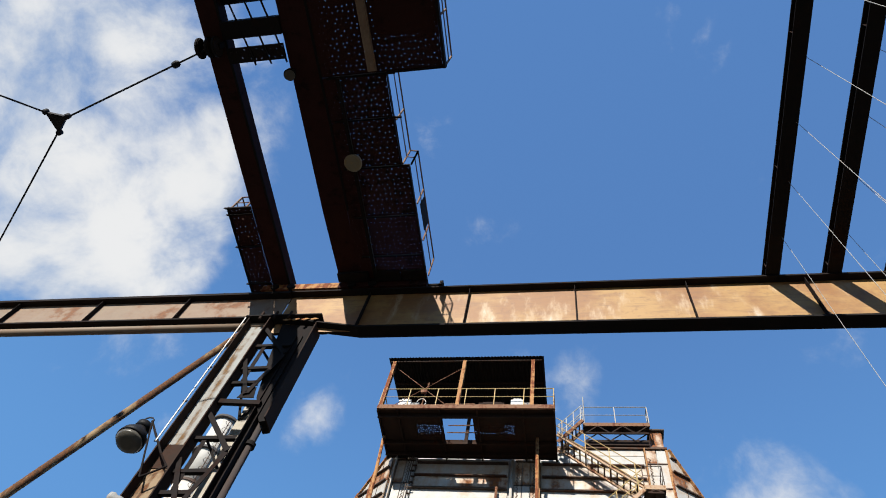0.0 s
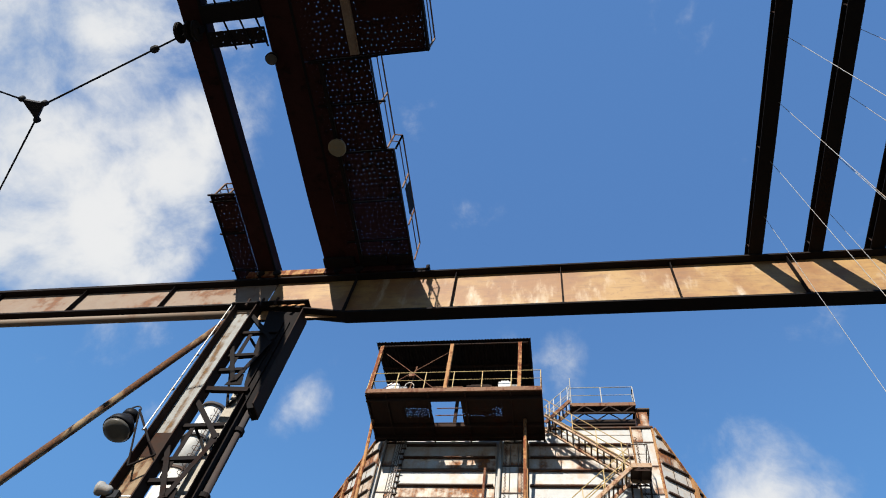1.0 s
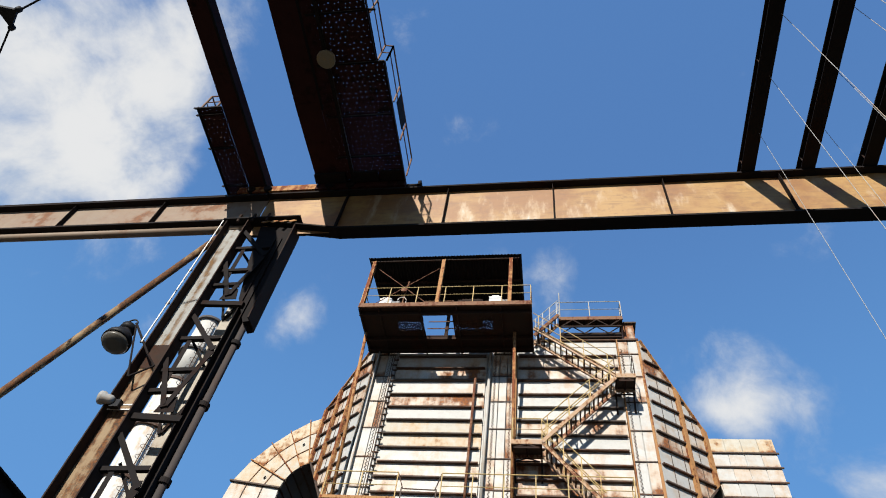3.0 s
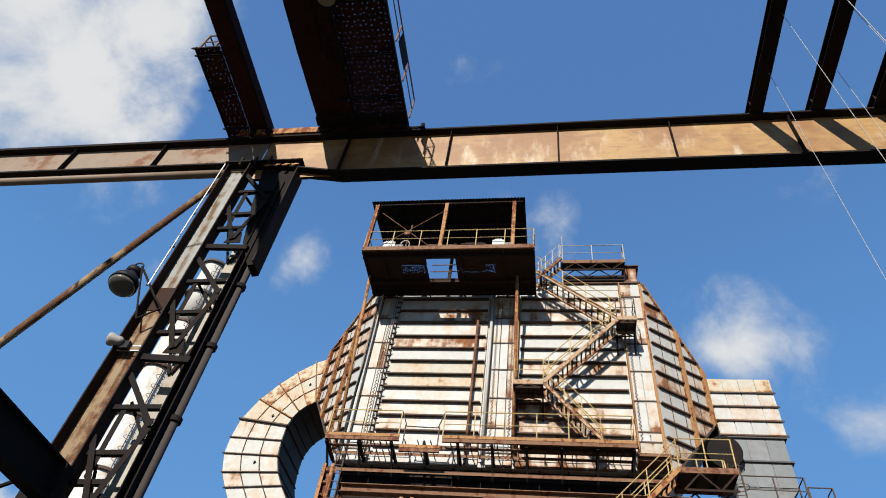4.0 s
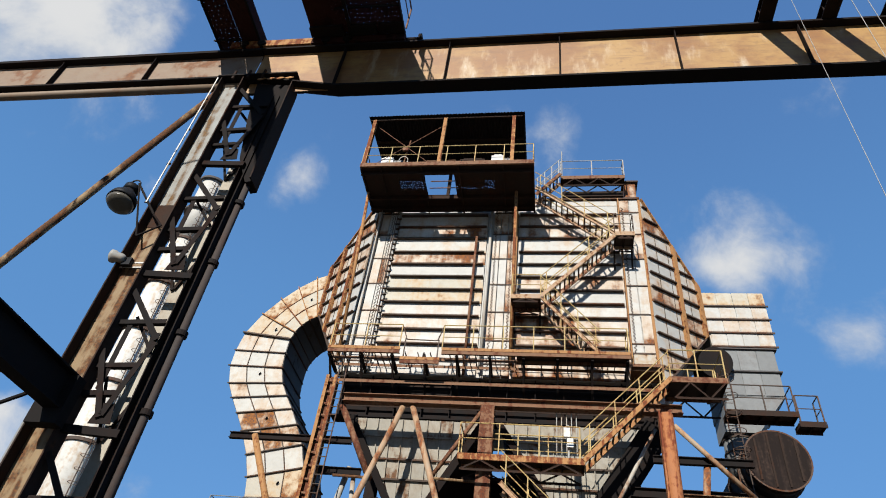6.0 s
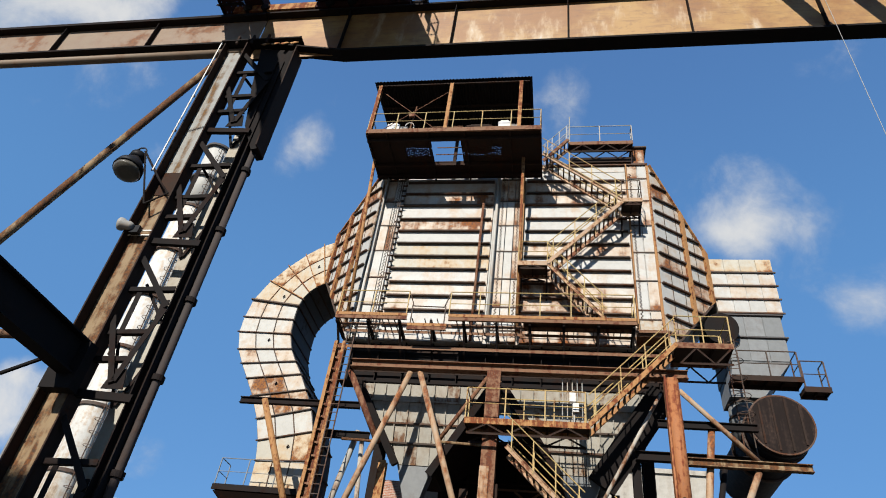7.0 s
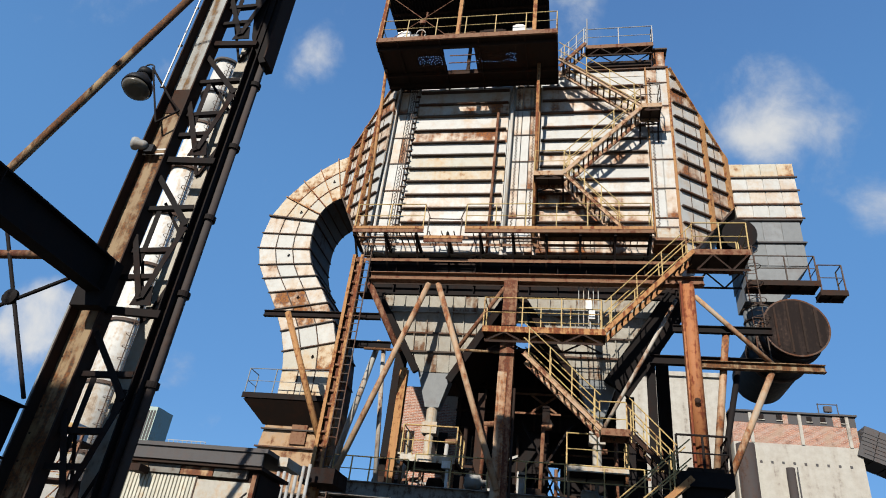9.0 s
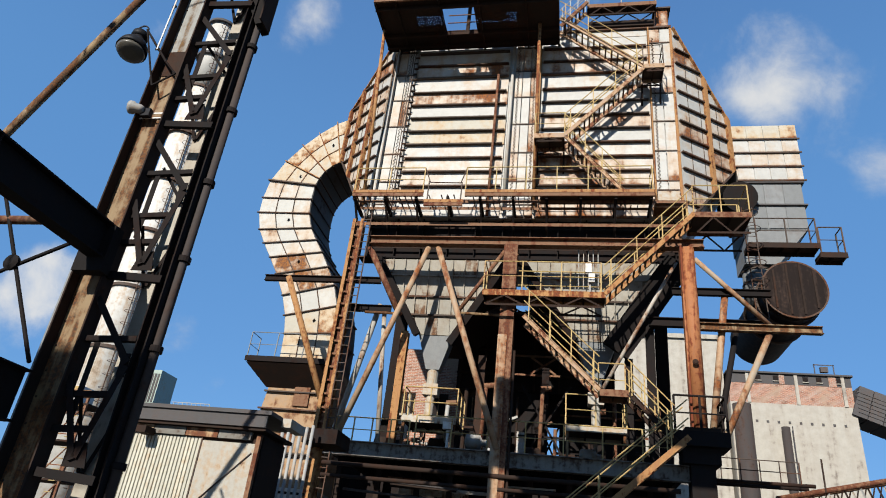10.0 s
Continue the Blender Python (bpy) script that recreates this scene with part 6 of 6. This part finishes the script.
for k, (x, y) in enumerate(((-4.4, 22.2), (-3.0, 21.2), (-1.2, 22.6), (0.6, 22.2), (-6.4, 22.6), (-2.7, 23.2), (2.3, 22.0))):
    e = thing("pump_unit", (x, y, LD), "grime-covered pump unit on the lower deck", "pump", "pump units")
    part("base", box(B(), x - 0.4, x + 0.4, y - 0.3, y + 0.3, 5.312, 5.45), dark_brown, e)
    part("motor", spin(B(), (x - 0.3, y, 5.75), (1, 0, 0), [(0, 0.12), (0.05, 0.24), (0.5, 0.24), (0.56, 0.1), (0.7, 0.1)], 16), grey_paint if k % 2 else dark_brown, e, "", True)
    part("pipe", tube(B(), (x + 0.2, y, 5.7), (x + 0.25, y, 7.2 + 0.4 * (k % 3)), 0.07, 10), rusty_steel if k % 3 else grey_paint, e, "", True)
    part("elbow", spin(B(), (x + 0.25, y, 7.2 + 0.4 * (k % 3)), (1, 0, 0.1), [(-0.06, 0.1), (0.3, 0.1)], 12), rusty_steel, e)
cab = thing("switch_cabinet", (-3.72, 20.35, LD), "pale switch cabinet on a post", "cabinet")
part("post", bar(B(), (-3.72, 20.35, LD), (-3.72, 20.35, 5.9), 0.08, 0.08), white_paint, cab)
part("box", box(B(), -3.88, -3.58, 20.2, 20.4, 5.903, 6.12), white_paint, cab)
for x, y, h, m, lab in ((-5.68, 21.0, 9.3, orange_rust, "ochre and rust post with dark bands"), (-3.1, 22.4, 9.0, dark_brown, "dark steel post under the tower"), (1.9, 22.0, 9.0, black_steel, "dark steel post under the tower"),
                        (2.55, 21.4, 10.2, black_steel, "dark steel post under the tower"), (-0.9, 23.5, 9.0, black_steel, "dark steel post under the tower")):
    single("deck_post", ibeam_solid(B(), (x, y, LD), (x, y, h), 0.26, 0.26, (0, 1, 0)), m, lab, "post", "deck posts")
for p, q in (((-1.7, 22.8, 5.4), (0.0, 22.8, 8.2)), ((0.0, 22.8, 5.4), (-1.7, 22.8, 8.2)), ((-1.75, 22.8, 6.4), (0.05, 22.8, 6.4)), ((-1.5, 24.5, 9.75), (-0.56, 24.5, 9.1)), ((-1.5, 24.5, 9.1), (-0.56, 24.5, 9.75)), ((-2.4, 24.5, 9.05), (-0.4, 24.5, 9.05)), ((-2.4, 24.5, 9.8), (-0.4, 24.5, 9.8))):
    single("cross_brace", bar(B(), p, q, 0.06, 0.07), rusty_steel if p[2] > 9 else black_steel, "steel cross brace under the tower", "brace", "cross braces")
pr = thing("pipe_bundle", (-6.9, 17.2, 0), "row of pale upright pipes beside the shed", "pipes")
for k in range(6):
    x = -7.72 + k * 0.17
    part("pipe", tube(B(), (x, 17.2, 0), (x, 17.2, 4.85 + 0.05 * k), 0.045, 10), grey_paint, pr, "", True)
for z in (2.2, 3.3, 4.2):
    part("clamp", box(B(), -7.8, -6.8, 17.25, 17.3, z, z + 0.06), black_steel, pr)
single("post", ibeam_solid(B(), (-7.08, 18.3, 0), (-7.08, 18.3, 4.7), 0.26, 0.26, (0, 1, 0)), orange_rust, "bright rust-orange post below the ladder column", "post")
# added black block in place of unidentified dark clutter over the pipes
single("dark_bin", box(B(), -7.3, -6.3, 17.6, 18.8, 4.72, 5.12), black_steel, "black block over the pipes", "bin")

# ---- shed ----
sh = thing("shed", (-8.4, 15.5, 0), "cream corrugated sheet shed with a grey roof edge", "shed")
part("frame", box(B(), -10.15, -6.78, 14.05, 15.3, 0, 4.2), dark_brown, sh)
for k in range(22):
    x0 = -10.16 + k * 0.09
    bm = B()
    quad_solid(bm, [(x0, 14.04, 0.1), (x0 + 0.012, 13.995, 0.1), (x0 + 0.076, 13.995, 0.1), (x0 + 0.088, 14.04, 0.1)], [(x0, 14.04, 4.0), (x0 + 0.012, 13.995, 4.0), (x0 + 0.076, 13.995, 4.0), (x0 + 0.088, 14.04, 4.0)])
    part("sheet", bm, corrugated, sh)
part("door_panel", box(B(), -8.14, -6.86, 13.98, 14.04, 0.1, 3.95), pale_edge, sh, "weathered off-white door panel")
part("door_post", box(B(), -8.17, -8.142, 13.96, 14.04, 0.05, 4.0), rib_steel, sh)
part("corner_post", box(B(), -6.85, -6.75, 13.96, 14.06, 0.05, 4.15), rusty_steel, sh)
part("door_brace", bar(B(), (-8.0, 13.965, 2.6), (-6.9, 13.965, 3.75), 0.02, 0.03, (0, -1, 0)), rib_steel, sh)
for k in range(4):
    part("eaves_board", box(B(), -10.2 + 0.81 * k, -9.41 + 0.81 * k, 13.93, 14.03, 4.02, 4.2), deck_grey if k % 2 else foot_rust, sh)
part("fascia", box(B(), -10.3, -6.6, 13.75, 13.8, 4.28, 4.55), slate, sh)
part("roof", box(B(), -10.35, -6.5, 13.7, 15.5, 4.553, 4.64), slate, sh)
part("soffit", box(B(), -10.3, -6.6, 13.8, 15.4, 4.21, 4.28), dark_brown, sh)
part("lamp_arm", box(B(), -9.6, -9.35, 13.55, 13.93, 3.95, 4.1), dark_brown, sh)
part("side_sheet", box(B(), -6.765, -6.73, 14.1, 15.3, 0.1, 4.15), dark_brown, sh)
part("gutter", box(B(), -6.48, -6.26, 14.3, 15.2, 4.42, 4.62), pale_edge, sh)

# ---- buildings and chimney behind ----


def brick_wall():
    m, tree, bsdf, pos = material("brickwork")
    b = tree.nodes.new("ShaderNodeTexBrick")
    mp = tree.nodes.new("ShaderNodeMapping")
    mp.inputs["Rotation"].default_value = (radians(90), 0, 0)
    link(tree, pos, mp.inputs["Vector"])
    link(tree, mp.outputs[0], b.inputs["Vector"])
    b.inputs["Scale"].default_value = 1.0
    b.inputs["Brick Width"].default_value, b.inputs["Row Height"].default_value, b.inputs["Mortar Size"].default_value = 0.26, 0.08, 0.012
    b.inputs["Color1"].default_value, b.inputs["Color2"].default_value = (0.17, 0.06, 0.035, 1), (0.31, 0.13, 0.075, 1)
    b.inputs["Mortar"].default_value = (0.30, 0.27, 0.23, 1)
    n = noise_tex(tree, pos, 0.6, 5.0, 0.65)
    c = mix(tree, ramp(tree, n, 0.48, 0.7), b.outputs["Color"], (0.25, 0.18, 0.125))
    link(tree, mix(tree, ramp(tree, noise_tex(tree, pos, 2.5, 4.0), 0.55, 0.75), c, (0.12, 0.06, 0.04)), bsdf.inputs["Base Color"])
    bsdf.inputs["Roughness"].default_value = 0.9
    bump(tree, bsdf, b.outputs["Fac"], -0.3)
    return m


brickwork = brick_wall()
hall = thing("brick_hall", (15.6, 54, 0), "old works hall, stained concrete below red brick and dark parapet", "building")
part("wall", box(B(), 11.4, 19.7, 50, 60, 0, 15.65), concrete, hall)
part("brick_band", box(B(), 11.42, 19.68, 50.03, 59.9, 15.655, 17.1), brickwork, hall)
part("parapet", box(B(), 11.42, 19.68, 50.02, 59.9, 17.104, 17.85), slate, hall)
part("coping", box(B(), 11.3, 19.8, 49.85, 60, 17.855, 17.98), slate, hall)
for x in (12.6, 15.9, 19.0):
    part("pier", box(B(), x, x + 0.22, 49.93, 50.025, 15.66, 17.84), concrete, hall)
for x0, x1 in ((14.9, 15.25), (18.2, 18.7)):
    part("brick_patch", box(B(), x0, x1, 49.98, 50.015, 17.11, 17.84), brickwork, hall)
for x in (13.3, 14.5, 16.5, 17.4, 18.75):
    w = part("window", box(B(), x, x + 0.34, 49.96, 50.012, 17.35, 17.72), black_steel, hall)
    part("sill", box(B(), x - 0.04, x + 0.38, 49.92, 50.012, 17.29, 17.345), concrete, w)
random.seed(9)
for k in range(9):
    x = 13.0 + k * 0.72
    part("wall_anchor", box(B(), x, x + 0.16, 49.97, 49.996, 14.25, 14.42), slate, hall)
part("tall_pipe", tube(B(), (12.0, 49.4, 0), (12.0, 49.4, 15.3), 0.62, 20), pipe_brown, hall, "tall grey pipe against the wall", True)
part("short_pipe", tube(B(), (14.8, 49.6, 0), (14.8, 49.6, 13.9), 0.28, 16), pipe_brown, hall, "slim dark pipe against the wall", True)
part("ladder", bar(B(), (15.25, 49.6, 0), (15.25, 49.6, 14.0), 0.06, 0.06), slate, hall)
rl = thing("roof_lamp", (18.2, 51, 17.9), "small floodlight frame on the hall roof", "lamp")
for x in (17.6, 18.9):
    part("post", bar(B(), (x, 50.6, 17.98), (x, 50.6, 18.95), 0.06, 0.06), slate, rl)
part("bar", bar(B(), (17.55, 50.6, 18.9), (18.95, 50.6, 18.9), 0.06, 0.06), slate, rl)
part("lamp_head", box(B(), 18.0, 18.5, 50.5, 50.8, 18.35, 18.75), slate, rl)
twr = thing("concrete_tower", (8, 54, 0), "pale concrete block beside the brick hall", "building")
part("wall", box(B(), 3.2, 11.2, 50.5, 58, 0, 20.5), concrete, twr)
part("cornice", box(B(), 3.1, 11.3, 50.3, 58, 20.504, 20.85), concrete, twr)
cv = thing("conveyor_bridge", (24, 52, 8), "sloping conveyor bridge clad in grey sheets", "conveyor bridge")
for k in range(7):
    a, b = Vector((19.75 + k * 0.9, 51.0, 16.2 - 0.35 * k)), Vector((20.6 + k * 0.9, 51.0, 15.87 - 0.35 * k))
    part("sheet", bar(B(), a, b, 2.4, 2.2), slate, cv)
for x, h in ((22.5, 12.9), (25.5, 11.8)):
    part("leg", bar(B(), (x, 51, 0), (x, 51, h), 0.3, 0.3), slate, cv)
for k in range(6):
    part("batten", bar(B(), (19.75, 49.77, 15.35 + 0.3 * k), (26.0, 49.77, 12.93 + 0.3 * k), 0.03, 0.05), slate, cv)

rear = thing("rear_brick_house", (-5.5, 34, 0), "red brick house seen through the steelwork", "building")
part("wall", box(B(), -9.2, -1.9, 32, 38, 0, 12.4), brickwork, rear)
for x, z in ((-8.6, 9.0), (-6.9, 9.0), (-5.2, 9.0), (-3.5, 9.0), (-8.6, 6.6), (-6.9, 6.6), (-5.2, 6.6), (-3.5, 6.6)):
    w = part("window", box(B(), x, x + 0.9, 31.93, 31.996, z, z + 1.1), black_steel, rear)
    part("frame", box(B(), x + 0.42, x + 0.48, 31.9, 31.928, z, z + 1.1), leg_paint, w)
    part("sill", box(B(), x - 0.06, x + 0.96, 31.85, 31.998, z - 0.1, z - 0.003), concrete, w)
part("ledge", box(B(), -9.3, -1.8, 31.85, 31.998, 8.45, 8.6), concrete, rear)

chm = thing("chimney", (-48, 60, 0), "tall pale steel chimney with a caged ladder", "chimney")
part("upper_shaft", tube(B(), (-48.2, 60, 55.5), (-48.2, 60, 67.2), 1.75, 28, 1.7), chimney_paint, chm, "", True)
part("lower_shaft", tube(B(), (-48.2, 60, 0), (-48.2, 60, 55.5), 2.35, 28, 1.95), chimney_paint, chm, "", True)
for z in (66.9, 61, 55.4, 48, 41, 34, 27, 20, 13):
    part("band", ring(B(), (-48.2, 60, z), (0, 0, 1), 1.95 if z > 50 else 2.2, 0.35, 28), rib_steel if z < 60 else slate, chm)
for s in (0, 0.5):
    part("ladder_stile", tube(B(), (-46.3 + s, 58.3, 4), (-46.9 + s, 58.5, 66), 0.06, 6), rib_steel, chm)
for k in range(44):
    part("ladder_hoop", ring(B(), (-46.05 - 0.0097 * k, 58.1, 6 + 1.38 * k), (0, 0, 1), 0.5, 0.045, 12), rib_steel, chm)
fh = thing("far_hall", (-42, 62, 0), "low far hall with a pale green roof box", "building")
part("hall", box(B(), -45.6, -36, 62, 72, 0, 13.6), dark_brown, fh)
bx = part("roof_box", box(B(), -44.3, -42.2, 61, 64, 14.2, 18.6), green_paint, fh, "pale green roof box")
for k in range(5):
    part("louvre", box(B(), -43.9 + 0.34 * k, -43.68 + 0.34 * k, 60.95, 60.996, 15.2, 18.2), slate, bx)
part("deck", box(B(), -46.5, -36, 60.5, 64.5, 13.605, 14.15), slate, fh)
for k in range(9):
    part("rail_post", bar(B(), (-39.6 + 0.5 * k, 60.7, 14.15), (-39.6 + 0.5 * k, 60.7, 15.3), 0.05, 0.05), grey_paint, fh)
part("rail", bar(B(), (-39.8, 60.7, 15.3), (-35.6, 60.7, 15.3), 0.06, 0.06), grey_paint, fh)

# ---- low pipe bridge beside the hall ----
pb = thing("pipe_bridge", (8.6, 28, 0), "rusty pipe bridge with thin handrails below the hall", "pipe bridge")
for y in (27.6, 28.4):
    part("chord", tube(B(), (4.9, y, 6.25), (9.0, y, 6.3), 0.07, 10), dark_brown, pb, "", True)
    part("chord", tube(B(), (7.6, y, 5.75), (13.5, y, 7.2), 0.10, 10), rusty_steel, pb, "", True)
    part("lower_chord", tube(B(), (7.6, y, 4.85), (13.5, y, 6.3), 0.08, 10), dark_brown, pb, "", True)
    for k in range(10):
        a, b = 7.7 + k * 0.56, 7.98 + k * 0.56
        rise = lambda x: (x - 7.6) * 0.2458
        part("lattice_bar", angle(B(), (a, y, 5.75 + rise(a)), (b, y, 4.85 + rise(b)), 0.05, (0, 1, 0)), grey_paint if k % 2 else dark_brown, pb)
        part("lattice_bar", angle(B(), (b, y, 4.85 + rise(b)), (a + 0.56, y, 5.75 + rise(a + 0.56)), 0.05, (0, 1, 0)), dark_brown, pb)
for x in (5.2, 7.4, 10.4, 13.0):
    part("leg", bar(B(), (x, 28, 0), (x, 28, 4.85 + max(0.0, (x - 7.6) * 0.2458)), 0.24, 0.24), black_steel, pb)
for x in (5.0, 5.7, 6.4, 7.1, 7.8, 8.5):
    part("rail_post", bar(B(), (x, 27.5, 6.3), (x, 27.5, 7.1), 0.035, 0.035), rib_steel, pb)
for z in (6.7, 7.1):
    part("rail", tube(B(), (5.0, 27.5, z), (8.5, 27.5, z), 0.02, 6), rib_steel, pb)
part("stub_post", bar(B(), (9.3, 27.5, 6.1), (9.3, 27.5, 7.3), 0.05, 0.05), dark_brown, pb)

# ---- rusty staging behind the gantry leg ----
st = thing("steel_staging", (-33.5, 40.6, 0), "rusty steel staging with yellow cabin at the far hall", "staging")
for x in (-36.2, -34.4, -32.6):
    for y in (40.0, 42.0):
        part("post", bar(B(), (x, y, 0), (x, y, 11.0), 0.16, 0.16), rusty_steel, st)
for z in (2.5, 5.0, 7.5, 10.0):
    part("deck", box(B(), -36.4, -32.4, 39.9, 42.1, z, z + 0.12), dark_brown, st)
    for h in (0.5, 1.0):
        part("rail", tube(B(), (-36.3, 39.95, z + h), (-32.5, 39.95, z + h), 0.035, 6), orange_rust, st)
    for k, x in enumerate((-36.2, -34.4)):
        part("brace", bar(B(), (x, 39.95, z - 2.3), (x + 1.8, 39.95, z), 0.07, 0.07), rusty_steel, st)
part("cabin", box(B(), -35.4, -33.6, 40.2, 41.8, 10.13, 11.4), white_paint, st, "pale cabin")
part("cabin_band", box(B(), -35.42, -33.58, 40.18, 40.198, 10.9, 11.35), yellow, st, "yellow band")
for k in range(14):
    part("rung", tube(B(), (-33.2, 39.7, 0.8 + 0.7 * k), (-32.7, 39.7, 0.8 + 0.7 * k), 0.03, 6), yellow, st)

# ---- black backing walls, added to hide the sky behind the deck ----
ph = thing("pump_house", (0.0, 28.4, 0), "black backing walls with an open bay, added behind the deck", "building")
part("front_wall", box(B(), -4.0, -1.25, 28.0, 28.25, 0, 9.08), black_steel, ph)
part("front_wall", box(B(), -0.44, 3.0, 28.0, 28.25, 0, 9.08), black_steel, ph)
part("lintel", box(B(), -1.248, -0.442, 28.0, 28.25, 7.96, 9.08), dark_brown, ph)
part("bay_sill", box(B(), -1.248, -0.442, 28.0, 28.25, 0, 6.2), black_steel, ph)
for a, b in (((-1.23, 6.3), (-0.46, 7.9)), ((-0.46, 6.3), (-1.23, 7.9))):
    part("bay_brace", bar(B(), (a[0], 27.9, a[1]), (b[0], 27.9, b[1]), 0.07, 0.07), black_steel, ph)
for x in (-3.9, 2.6):
    part("side_wall", box(B(), x, x + 0.2, 28.252, 30.5, 0, 9.08), black_steel, ph)
for k in range(6):
    part("wall_rib", box(B(), -3.8 + 0.45 * k, -3.74 + 0.45 * k, 27.92, 27.996, 0, 9.0), dark_brown, ph)
for z in (6.8, 7.6, 8.4):
    part("wall_runner", box(B(), -0.42, 2.9, 27.92, 27.996, z, z + 0.07), rusty_steel if z > 8 else dark_brown, ph)
